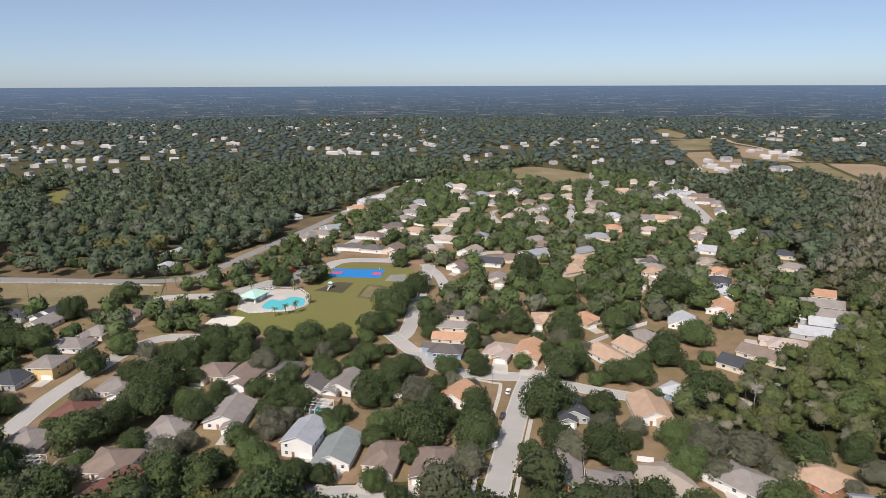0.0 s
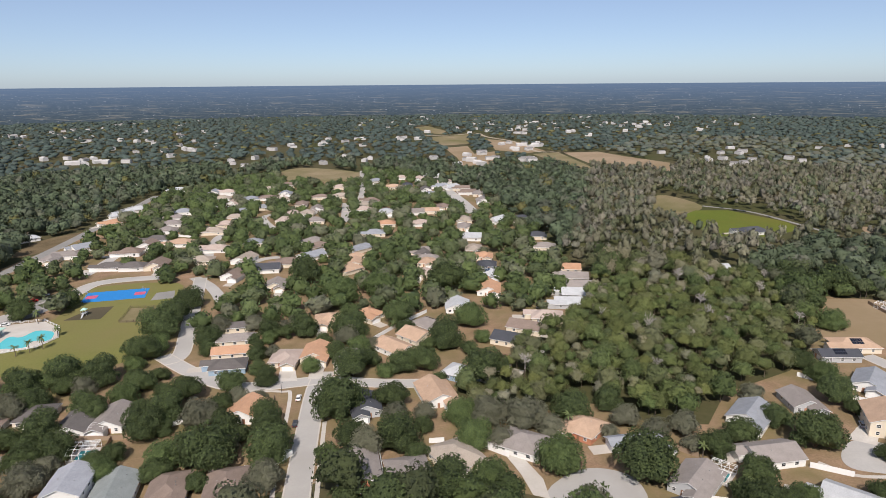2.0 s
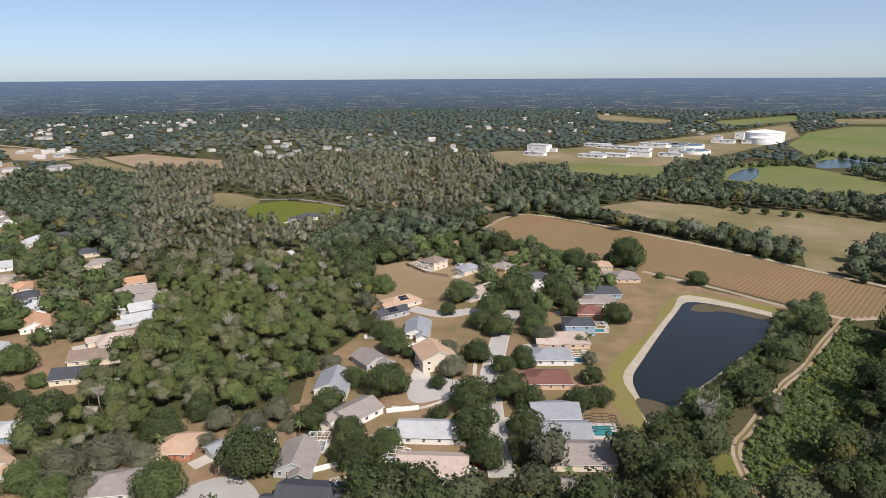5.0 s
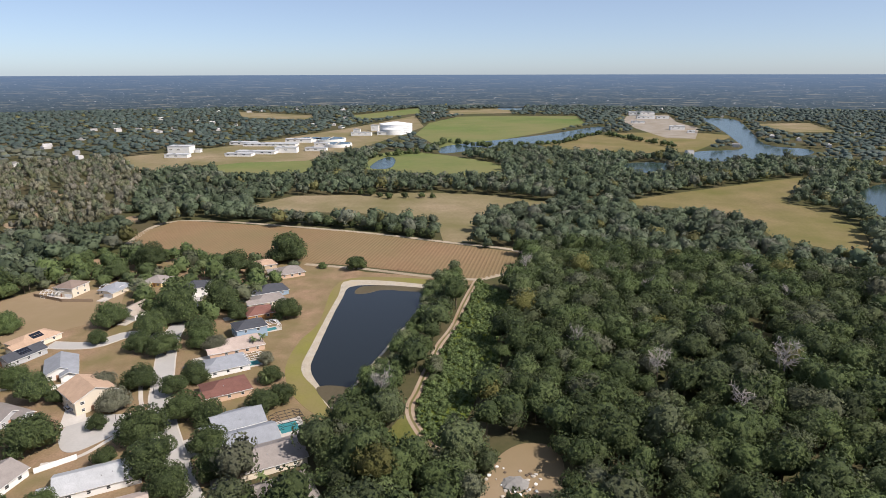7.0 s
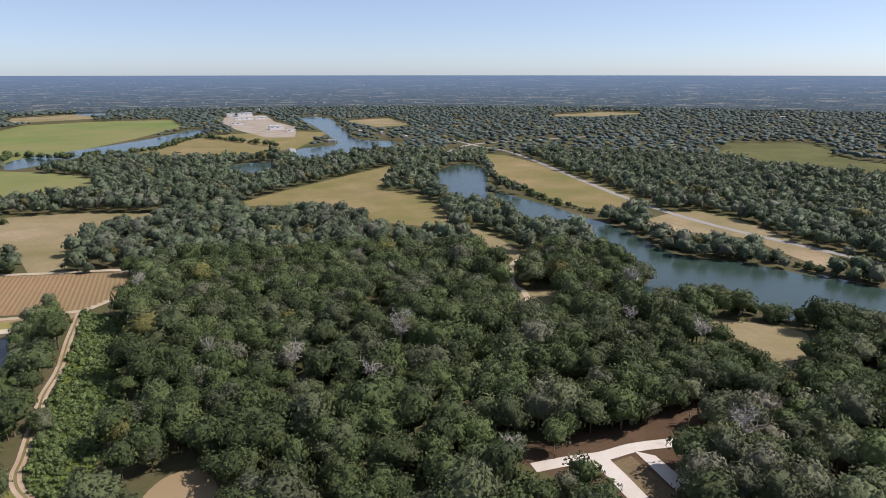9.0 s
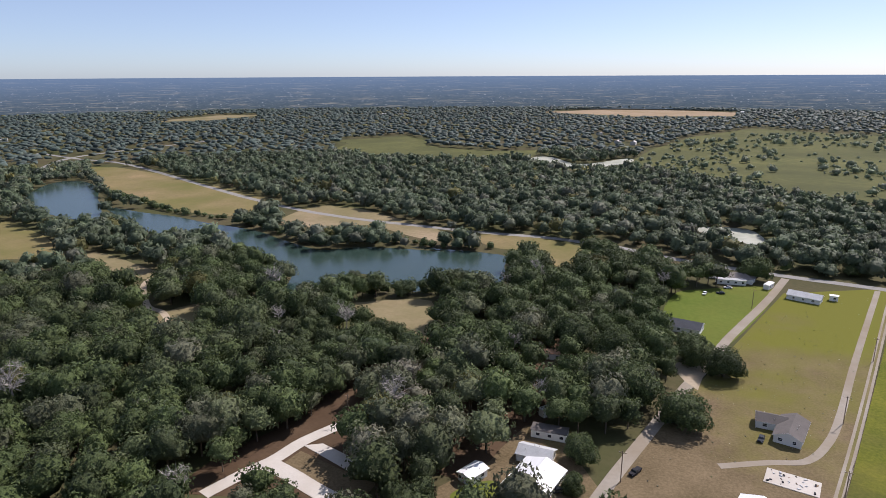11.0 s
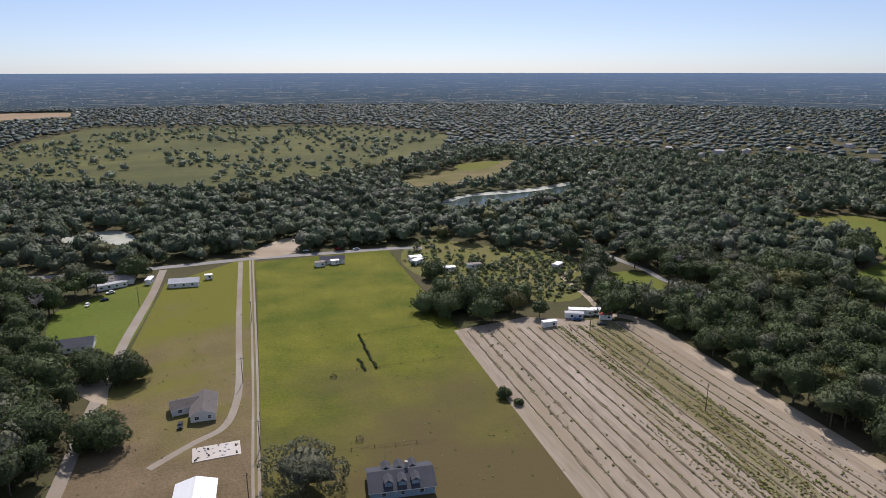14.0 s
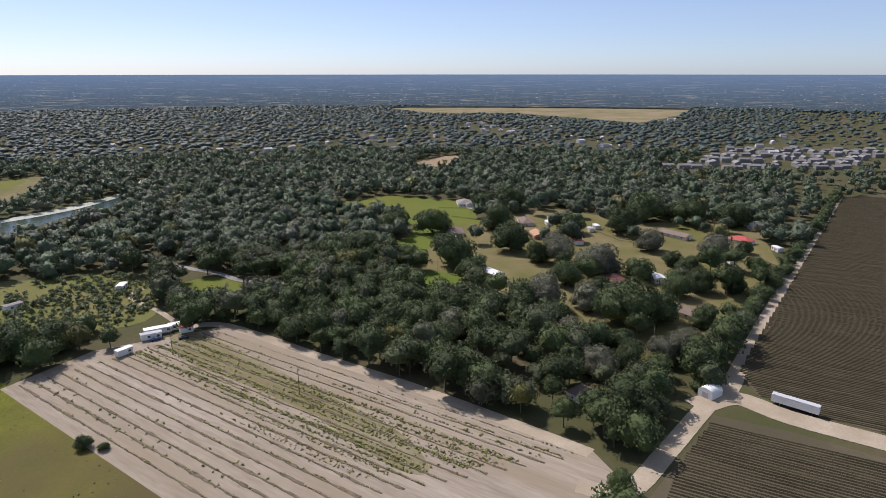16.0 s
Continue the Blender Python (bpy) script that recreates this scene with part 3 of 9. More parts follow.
# ---- farm lots and pastures ----
area("farm_yard", "paddock", 0.064, "dry trampled grass of the farm lots", [(27.8, -158.5), (28.2, -187), (19.1, -212.6), (3.4, -280.2), (-24.7, -392.9), (-73.6, -423.3), (-82.4, -419.2), (-46.6, -256.1), (-27.8, -158.9)], category="ground")
area("side_lawn", "green", 0.088, "green lawn beside the lane", [(30.6, -321.3), (31, -364.1), (18.4, -380.8), (-20.7, -399.1), (-2.1, -309.2), (9.1, -297.7)], curved=True, category="lawn")
area("pasture", "pasture", 0.092, "green pasture worn brown in places", [(-81.4, -413.7), (-169.1, -401.1), (-156.5, -335.5), (-141.8, -248.4), (-122.6, -161.5), (-118.6, -120.9), (-112.7, -89.4), (-57.3, -143.1), (-27.8, -158.9), (-41.8, -225.8)], category="pasture")
lane("lane", "gravel", 0.1, 4.4, "pale gravel lane to the farm lots", [(31, -158.5), (27.4, -180.6), (21.9, -208.6), (13.7, -250.2), (6, -280.2), (0.8, -309.2), (-16.2, -375.3), (-26.5, -423.1)])
lane("lane", "gravel", 0.1035, 2.8, "pale dirt lane along the paddock", [(-72.9, -419.1), (-50.4, -309.5), (-39.1, -250.5), (-33.4, -228.1), (-26.4, -213.7), (-15.7, -208), (-1.4, -199.2)])
lane("lane", "gravel", 0.107, 2.8, "straight dirt lane between fences", [(-79.7, -419.2), (-46.6, -256.1), (-31.9, -187.4), (-26.5, -161.4)])
lane("grass_strip", "yards", 0.119, 0.9, "worn grass between the wheel ruts", [(-79.7, -419.2), (-46.6, -256.1), (-31.9, -187.4), (-26.5, -161.4)], clear=0.0, category="grass")
lane("country_road", "old_road", 0.112, 7, "grey country road past the pastures", [(97.5, -464), (37, -440.3), (-26, -428.8), (-79.3, -423.3), (-133, -411.3), (-174, -402.3), (-191.9, -393.7)], clear=4)
lane("country_road", "old_road", 0.117, 7, "grey country road beyond the river", [(1035.2, -666), (903.9, -641.7), (774.7, -625.3), (399.6, -479.2), (221.5, -457.8), (124.5, -462.5), (75, -448.5)])
area("gravel_yard", "sand", 0.116, "pale gravel yard off the country road", [(-81, -433.4), (-101.5, -456.5), (-117.8, -464.8), (-119.4, -433.5), (-105.8, -422), (-86.7, -422)], curved=True, category="yard")
area("row_field", "beds", 0.1, "pale fallow field with long raised beds", [(-139.5, -252.4), (-179.8, -251), (-226.7, -217.5), (-206.4, -107.9), (-190.9, -31.5), (-179.1, -20.5), (-143.8, -20.5), (-107.2, -102.6)], category="field")
lane("sandy_road", "sand", 0.1265, 6, "pale sandy road along the fallow field", [(-217.7, -234), (-227.2, -218), (-216.2, -157.4), (-207.7, -108.6), (-198.4, -67.4), (-189.5, -32.1)], clear=1)
lane("sandy_road", "sand", 0.1345, 7, "pale sandy road between the fields", [(-170.7, -32.4), (-174.1, -18.1), (-200.6, -9.5), (-237.7, 0.8), (-255.6, 8.2), (-292.7, 14.4), (-428.3, 39.9), (-736.3, 102.3)])
lane("sandy_road", "sand", 0.1425, 11, "wide pale sandy yard road", [(-236, -3), (-249.1, 10.3), (-241.4, 29), (-235.7, 57), (-232, 76.4)], clear=1)
area("crop_field", "crop", 0.104, "dark crop field with fine rows", [(-276, 11.1), (-307.1, 16.8), (-736.3, 102.3), (-770, 140.8), (-623.7, 239.8), (-238.4, 119.4), (-243.4, 56.9), (-246.9, 36.6), (-255, 18.2)], category="field")
area("crop_field", "crop", 0.06, "dark crop field with fine rows beside the yard road", [(-232.1, 3.4), (-230.8, 28.4), (-225.3, 55.2), (-214.6, 85.5), (-175.6, 62.8), (-150.9, -17.4)], category="field")
area("yard_lawn", "green", 0.054, "bright green yard among oaks", [(-501.8, -342.7), (-568.9, -313), (-565.7, -225.6), (-487.2, -184.1), (-463, -203.9), (-398.2, -188.4), (-351.9, -190.6), (-386.9, -213.8), (-447.6, -224.1), (-504.8, -272.3)], category="lawn")
area("yard_lawn", "green", 0.058, "green yard beside metal-roofed sheds", [(-336.6, -180.5), (-351.8, -166.5), (-348.9, -144.2), (-324.5, -128.8), (-316.7, -153.6)], category="lawn")
area("leaf_litter", "litter", 0.042, "brown leaf litter under thin oaks", [(151.9, -157.7), (191.7, -207.6), (159.4, -224.6), (106.5, -273.2), (75, -293.7), (47, -229.9), (60.6, -190.1), (55.2, -158.3)], clear=False)
area("leaf_litter", "litter", 0.046, "brown leaf litter along the concrete drive", [(146.5, -115.6), (146.7, -137.8), (135.5, -172.8), (130.2, -186.7), (118.6, -179.9), (103.3, -177.3), (91, -170.5), (92.3, -150.1), (91.6, -136)], clear=False)
lane("driveway", "concrete", 0.12, 5, "pale concrete drive under the oaks", [(135.8, -119.6), (132, -133.8), (128.7, -142.8), (126.9, -154.7), (123.1, -165.3), (118.9, -174.8)], clear=3)
lane("driveway", "concrete", 0.127, 6, "pale concrete drive forking off", [(128, -140.5), (119, -138.6), (106.6, -135.4), (97.7, -133.8)])
area("driveway", "concrete", 0.15, "wide pale concrete parking strip", [(125, -153.6), (119.8, -157.3), (96.3, -152.3), (101.5, -147.2)], category="driveway")
area("dry_yard", "paddock", 0.074, "dry yard between the drives", [(120.9, -141), (124.7, -141.8), (123.8, -150.6), (114, -148.9), (101.2, -146.7), (92.3, -150.1), (91.6, -136), (102.2, -134.8)], category="ground")
area("farm_clearing", "paddock", 0.078, "dry yard round the white metal-roofed house", [(71.9, -143.4), (74.3, -152.3), (65.2, -171.4), (64.5, -180.3), (61.9, -196.7), (53, -202.1), (43.3, -188.2), (29.4, -170.5), (31.1, -158.6)], category="ground")
area("green_lawn", "green", 0.092, "small green lawn beside the white shed", [(69.2, -149.3), (66.3, -157.3), (59.8, -162.1), (55.3, -154.5), (58.3, -148.5)], curved=True, category="lawn")
area("bare_yard", "litter", 0.086, "brown bare yard beyond the trees", [(78.4, -255.4), (70, -261.2), (60.2, -250), (67.8, -242)], curved=True, category="ground")
area("gravel_yard", "sand", 0.11, "pale gravel drive under the oaks", [(22.4, -270.5), (11.3, -280.2), (7.2, -276.9), (9, -250.3), (14, -255.7)], category="yard")
lane("sandy_path", "sand", 0.1105, 3.2, "pale sandy path curving past sheds", [(-217.5, -236.5), (-228.2, -262.6), (-234.2, -283.9), (-240.1, -297.8), (-251.8, -300.9)], clear=1)
lane("lane", "old_road", 0.1, 4.5, "grey lane among oaks", [(-301.2, -350.6), (-293.1, -308.7), (-292.3, -283.8), (-286.8, -258.9), (-293.4, -231.5)])
area("yard_lawn", "green", 0.099, "green lawn beside the grey lane", [(-253.9, -287.2), (-283.5, -282.6), (-281.7, -254.2), (-271, -248.8), (-254.2, -267.1)], curved=True, category="lawn")
area("weedy_ground", "gold", 0.055, "yellow-green weeds round old sheds", [(-162.5, -316.9), (-189.6, -328.1), (-225.6, -319.5), (-243, -298.6), (-227.6, -269.3), (-212.3, -278.6), (-180.2, -312.2)], curved=True, category="ground")
area("weedy_patch", "weedy", 0.1115, "weedy brown-green patch of the fallow field", [(-204, -230.8), (-214, -225), (-205.5, -188.8), (-190, -139.2), (-176.8, -97.1), (-160.5, -76.4), (-156.2, -86.1), (-172, -126.7), (-182, -168.7), (-188.7, -205.1)], curved=True, category="field")
area("yard_ground", "yards", 0.053, "dry yards and paddocks behind the oaks", [(-457.6, -201.5), (-501.1, -189.4), (-567.4, -143.5), (-543.7, -56.7), (-575.7, -10.5), (-548, 25.3), (-452.1, 34.8), (-346, 17.2), (-272.6, -3), (-267.7, -27.7), (-284.3, -50.4), (-305.2, -74.7), (-311.6, -100.9), (-338.8, -134.6), (-327.9, -159), (-395.8, -193.8)], clear=False, category="ground")
area("marsh", "marsh", 0.062, "wide olive marsh meadow", [(152.6, -906), (146.1, -1100.3), (107.8, -1342.6), (4.4, -1600.3), (-140.3, -1530.5), (-378.2, -1436.2), (-525.8, -1340.3), (-608, -1125.6), (-477.1, -906), (-273.6, -769), (-180.4, -716.3), (-105, -716.1), (-44.4, -755.9), (23.9, -824.4), (85.5, -866)], category="marsh")
area("marsh", "marsh", 0.066, "olive marsh meadow beyond the wood", [(629.4, -905.9), (681.5, -1067.2), (545, -1020), (391.6, -969.7), (304.4, -1019.7), (292.9, -924.2), (419.5, -865.9), (556.7, -865.8)], category="marsh")
area("marsh_pool", "pale_surface", 0.11, "pale marsh pool", [(287.6, -894.2), (284.5, -936.8), (258.2, -930.5), (209.3, -877), (161.9, -962.9), (150.8, -924.2), (193.3, -839.4), (244.7, -865.9)], curved=True, category="water")
area("white_pond", "pale_surface", 0.114, "pale pond among trees", [(38.7, -534.8), (25.9, -548.2), (-3.4, -552.9), (-16.3, -520.1), (-7.7, -502.1), (10.7, -518)], curved=True, category="water")
area("scrub_field", "scrub", 0.078, "scrubby ground behind the fallow field", [(-166.2, -373.1), (-203.6, -415.6), (-240.4, -367.7), (-268.8, -327.4), (-238.1, -274.1), (-206.8, -261.2), (-167.3, -315.8)], curved=True, category="scrub")
area("creek", "river", 0.142, "river reach with a white sandy bank", [(-283.9, -533.4), (-317.5, -546.8), (-352.3, -542.6), (-391.6, -540.8), (-443.5, -549.8), (-439.9, -537.9), (-397.6, -511.4), (-362.4, -514.7), (-319.4, -502.2), (-292.5, -495.9), (-277.6, -515.4)], curved=True, category="river")
area("creek", "pale_surface", 0.156, "pale sandbank of the river", [(-287.7, -540.2), (-322, -554.2), (-360.9, -555.5), (-401.5, -554.2), (-458.6, -566.4), (-473.1, -573.9), (-461.3, -557.9), (-424, -544.9), (-389.7, -538.2), (-350.7, -540.1), (-316, -544.3), (-285, -528.5)], curved=True, category="sand")
# the water's glint is put in as a pale matte colour
area("creek", "pale_surface", 0.15, "upper reach of the river, its glint painted pale", [(-495.9, -585.7), (-529.7, -615.6), (-545.2, -620.3), (-509.3, -583.9), (-489.9, -573.7)], curved=True, category="river")
area("tan_field", "yards", 0.104, "brown cleared ground by the river", [(-286.7, -652.5), (-350.7, -691.4), (-487.7, -755.6), (-490.2, -717.9), (-381.1, -626.6), (-305.2, -616.2)], curved=True, category="field")
area("green_field", "green", 0.109, "green plot by the river", [(-398.9, -723.3), (-427.9, -752.5), (-478.4, -755.5), (-466.4, -722.7), (-406, -693.7)], curved=True, category="field")
area("tan_field", "bare", 0.064, "bare cleared ground in the wood", [(-795.5, -396.9), (-890.3, -383), (-836.7, -347), (-757.5, -349.6), (-753.2, -371.8)], curved=True, category="field")
area("gold_field", "tan", 0.068, "far straw-coloured plain", [(-1987.1, -1085.9), (-2210.1, -951.3), (-2217.6, -738.6), (-2548.9, -488.1), (-2359.3, -142.2), (-1975.4, -154.7), (-1650.2, -218.2), (-1758.4, -364.2), (-1908.5, -635.2), (-1812.8, -854.8)], category="field")

# ---- ground beyond the suburb ----
area("brown_field", "bare", 0.072, "large bare brown field", [(583.6, 986.5), (646.4, 975.6), (645.6, 897), (656.4, 776.9), (593.4, 718.2), (566.8, 785.4), (543.2, 845.9)], category="field")
area("tan_field", "tan", 0.076, "dry ground beside the building site", [(524.3, 987.2), (579.2, 997.3), (542.4, 875), (516.2, 782.4), (490.8, 790.2), (506.2, 886.4)], category="field")
area("tan_field", "tan", 0.08, "grassy plot behind the building site", [(547.2, 1722), (598.6, 1753.2), (578.5, 1554), (532.1, 1455.3), (517.8, 1516)], category="field")
area("tan_field", "tan", 0.084, "levelled plot of the building site", [(477.3, 1389.2), (590.5, 1435), (498.5, 1210), (436.8, 1193.3)], category="ground")
area("site_ground", "bare", 0.088, "scraped brown plot of the building site", [(424.6, 1150.6), (478.8, 1167.4), (436.7, 1033.7), (486.5, 1056.3), (412.5, 893.8), (354.6, 883.8), (389, 995.2)], category="ground")
lane("site_road", "sand", 0.1, 9, "pale sandy road of the building site", [(477.9, 1439), (557.2, 1428.9), (620, 1461.1), (598.9, 1347.4), (602.8, 1255.6), (590.4, 1154.6), (551.8, 1025.3), (579.2, 1006.8)], clear=3)
area("site_ground", "bare", 0.092, "pale plots with new houses", [(575.3, 1293.9), (601.7, 1201.4), (570.1, 1029.2), (525.3, 1005.2), (494.6, 1073.9)], category="ground")
area("tan_field", "tan", 0.096, "dry ground behind the estate", [(90.8, 907.1), (134, 959.3), (200.3, 873.5), (170.5, 809.1), (100.8, 830.3)], curved=True, category="field")
area("green_yard", "green", 0.1, "green yard round a slate-roofed house", [(404.2, 470.2), (432.6, 485.7), (461.2, 474.3), (469.2, 415.9), (458.5, 388.9), (416.7, 378.5), (374.3, 384.3), (381.3, 420.3)], category="lawn")
area("tan_field", "tan", 0.094, "dry clearing beside the green yard", [(426.5, 547.9), (462, 567.2), (454.6, 501.5), (404.2, 470.2), (398.4, 498.2)], curved=True, category="field")
lane("lane", "old_road", 0.09, 4, "narrow lane past the green yard", [(454.6, 501.5), (474.5, 463.1), (471.1, 406.8), (464.2, 360.9)])
area("tan_field", "tan", 0.05, "dry verge along the main road", [(-252.8, 350.9), (-278.1, 389.2), (-212, 384.9), (-173.3, 384.4), (-162.1, 350), (-203.8, 338)], category="verge")
area("tan_field", "paddock", 0.054, "dry lots among oaks across the road", [(-287.9, 404.1), (-354, 504), (-305.4, 475.8), (-238.2, 478.4), (-180, 449.4), (-156.1, 426.8), (-176.2, 400.2)], curved=True, clear=False, category="ground")
area("tan_field", "paddock", 0.058, "dry lot beside the road", [(-137.1, 531.2), (-130.4, 577.6), (-98.4, 603.2), (-117.9, 541.9)], curved=True, category="ground")
area("tan_field", "lawn", 0.062, "small grassy clearing in the wood", [(-439.9, 704.2), (-447, 754.9), (-417, 722.4), (-398, 668.7)], curved=True, category="ground")

area("sand_gap", "bare", 0.050, "pale sandy gap among thin pines", [(620.7, 438.2), (603.6, 418.5), (612.2, 415.7), (635.9, 434.5), (632.7, 443.7)], curved=True, category="ground")
area("sand_gap", "bare", 0.054, "pale sandy gap among thin pines", [(651.9, 424.1), (633.2, 406.1), (642.6, 405.4), (668.5, 423.7), (665.1, 430.2)], curved=True, category="ground")
area("sand_gap", "bare", 0.058, "pale sandy gap among thin pines", [(531.2, 283.8), (518.5, 271.7), (524.9, 269.0), (542.4, 279.9), (540.0, 286.5)], curved=True, category="ground")
area("sand_gap", "bare", 0.062, "pale sandy gap among thin pines", [(572.3, 370.0), (557.7, 355.9), (565.0, 355.1), (585.3, 369.3), (582.5, 374.6)], curved=True, category="ground")
area("sand_gap", "bare", 0.066, "pale sandy gap among thin pines", [(504.5, 371.9), (492.9, 357.9), (498.8, 355.9), (514.8, 369.1), (512.6, 375.7)], curved=True, category="ground")
area("sand_gap", "bare", 0.070, "pale sandy gap among thin pines", [(700.6, 420.6), (679.2, 403.3), (689.8, 404.4), (719.6, 423.1), (715.7, 427.7)], curved=True, category="ground")
area("sand_gap", "bare", 0.074, "pale sandy gap among thin pines", [(543.2, 375.2), (529.9, 362.6), (536.6, 362.9), (554.9, 376.3), (552.5, 380.0)], curved=True, category="ground")

# ---- backdrop: hazy distance out to the horizon ----
def distance_material():
    """Self-lit far woods, pale roofs and fields; painted haze, blue towards the horizon."""
    m = bpy.data.materials.new("distance")
    m.use_nodes = True
    nt = m.node_tree
    for n in list(nt.nodes):
        nt.nodes.remove(n)
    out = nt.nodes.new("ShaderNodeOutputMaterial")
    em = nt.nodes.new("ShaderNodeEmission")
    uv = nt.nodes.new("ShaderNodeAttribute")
    uv.attribute_name = "far"
    sep = nt.nodes.new("ShaderNodeSeparateXYZ")
    nt.links.new(uv.outputs["Vector"], sep.inputs[0])

    def noise_at(sx, sy, detail, lo, hi):
        mp = nt.nodes.new("ShaderNodeMapping")
        mp.inputs["Scale"].default_value = (sx, sy, 1)
        nt.links.new(uv.outputs["Vector"], mp.inputs[0])
        no = nt.nodes.new("ShaderNodeTexNoise")
        no.inputs["Scale"].default_value, no.inputs["Detail"].default_value = 1, detail
        no.inputs["Roughness"].default_value = 0.65
        nt.links.new(mp.outputs[0], no.inputs[0])
        r = nt.nodes.new("ShaderNodeMapRange")
        r.inputs[1].default_value, r.inputs[2].default_value = lo, hi
        nt.links.new(no.outputs[0], r.inputs[0])
        return r.outputs[0]

    def mix(fac, a, b):
        x = nt.nodes.new("ShaderNodeMix")
        x.data_type = "RGBA"
        for s, v in ((0, fac), (6, a), (7, b)):
            if isinstance(v, tuple):
                x.inputs[s].default_value = (*v, 1)
            else:
                nt.links.new(v, x.inputs[s])
        return x.outputs[2]

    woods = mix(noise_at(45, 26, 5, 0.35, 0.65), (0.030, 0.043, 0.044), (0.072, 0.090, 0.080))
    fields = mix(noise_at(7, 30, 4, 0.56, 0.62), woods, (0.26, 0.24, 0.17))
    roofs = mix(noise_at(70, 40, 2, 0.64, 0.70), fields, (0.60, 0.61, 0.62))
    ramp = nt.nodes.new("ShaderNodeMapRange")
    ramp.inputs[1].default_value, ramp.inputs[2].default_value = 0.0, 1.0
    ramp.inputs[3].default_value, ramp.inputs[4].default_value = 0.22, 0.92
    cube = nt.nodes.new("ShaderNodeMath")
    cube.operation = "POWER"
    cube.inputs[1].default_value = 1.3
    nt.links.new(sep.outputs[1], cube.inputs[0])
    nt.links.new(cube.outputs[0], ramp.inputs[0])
    # haze mixed into the emitted colour, thicker towards the horizon
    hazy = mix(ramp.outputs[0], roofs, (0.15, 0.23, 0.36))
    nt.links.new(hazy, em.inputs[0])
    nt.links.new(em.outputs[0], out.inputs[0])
    return m


def backdrop():
    """A ring that rises gently from the last trees to the horizon."""
    seg, steps, r0, r1 = 360, 14, 2300.0, 4930.0
    verts, faces, far = [], [], []
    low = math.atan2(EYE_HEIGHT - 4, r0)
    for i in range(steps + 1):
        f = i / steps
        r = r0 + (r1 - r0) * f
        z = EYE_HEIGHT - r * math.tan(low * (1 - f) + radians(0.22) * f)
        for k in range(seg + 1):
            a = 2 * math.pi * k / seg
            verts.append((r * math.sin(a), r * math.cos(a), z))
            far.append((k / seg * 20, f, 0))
    for i in range(steps):
        for k in range(seg):
            j = i * (seg + 1) + k
            faces.append((j, j + seg + 1, j + seg + 2, j + 1))
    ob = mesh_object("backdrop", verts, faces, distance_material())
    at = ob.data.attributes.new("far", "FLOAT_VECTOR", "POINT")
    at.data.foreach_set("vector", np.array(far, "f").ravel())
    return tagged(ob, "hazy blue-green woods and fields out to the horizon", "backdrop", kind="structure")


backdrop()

# ---- houses ----
ROOFS = {k: surf("shingle_" + k, tuple(v * 0.9 for v in c), tuple(min(v * 1.3, 0.9) for v in c), 3.0, 0.35, rough=0.9, bump=0.03, vary=0.08)
         for k, c in {"blue": (0.28, 0.29, 0.315), "grey": (0.22, 0.24, 0.235), "brown": (0.20, 0.155, 0.13), "greybrown": (0.235, 0.21, 0.195),
                      "dark": (0.115, 0.105, 0.10), "maroon": (0.17, 0.085, 0.07), "slate": (0.068, 0.072, 0.083), "salmon": (0.42, 0.25, 0.16),
                      "tan": (0.40, 0.28, 0.20), "pinkgrey": (0.38, 0.31, 0.27), "tangrey": (0.32, 0.275, 0.23), "palegrey": (0.39, 0.40, 0.41),
                      "bluegrey": (0.235, 0.248, 0.27), "red": (0.42, 0.10, 0.09)}.items()}
ROOFS["metal"] = surf("roof_sheet", (0.62, 0.63, 0.64), (0.74, 0.75, 0.76), 1.0, 0.2, rough=0.45, spec=0.5, stretch=(8, 0.3, 1))
WALLS = {k: surf("wall_" + k, tuple(v * 0.94 for v in c), c, 2.0, 0.3, rough=0.9, vary=0.04)
         for k, c in {"white": (0.78, 0.77, 0.74), "cream": (0.70, 0.62, 0.50), "tan": (0.55, 0.43, 0.30), "yellow": (0.72, 0.55, 0.28), "grey": (0.45, 0.46, 0.47),
                      "bluewall": (0.30, 0.40, 0.50), "brick": (0.50, 0.23, 0.14), "peach": (0.62, 0.44, 0.32), "orange": (0.50, 0.26, 0.10), "palewall": (0.62, 0.62, 0.63)}.items()}
TRIM = surf("white_trim", (0.76, 0.76, 0.75), (0.82, 0.82, 0.81), 3, 0.5, rough=0.6)
GLASS = surf("window_glass", (0.03, 0.035, 0.04), (0.05, 0.055, 0.06), 1, 0.3, rough=0.08, spec=0.6)
DOOR = surf("door_paint", (0.30, 0.16, 0.10), (0.36, 0.20, 0.13), 3, 0.5, rough=0.6, vary=0.4)
VENT = surf("vent_metal", (0.35, 0.35, 0.35), (0.45, 0.45, 0.45), 3, 1, rough=0.5, metal=0.6)
ROOF_WORDS = {"blue": "blue-grey shingle", "grey": "grey-green shingle", "brown": "brown shingle", "greybrown": "weathered grey-brown shingle", "dark": "dark stained shingle",
              "maroon": "dark maroon shingle", "slate": "dark slate-grey shingle", "salmon": "salmon-tan shingle", "tan": "light tan shingle", "pinkgrey": "pale pinkish shingle",
              "tangrey": "tan-grey shingle", "palegrey": "pale grey", "bluegrey": "blue-grey shingle", "red": "bright red", "metal": "white sheet-metal"}
WALL_WORDS = {"white": "white", "cream": "cream stucco", "tan": "tan stucco", "yellow": "yellow stucco", "grey": "grey", "bluewall": "blue", "brick": "brick-red", "peach": "peach stucco",
              "orange": "orange-brown", "palewall": "pale sheet-metal"}
HOUSES = []
SHARED = {}


def shared(key, make):
    if key not in SHARED:
        SHARED[key] = make()
    return SHARED[key]


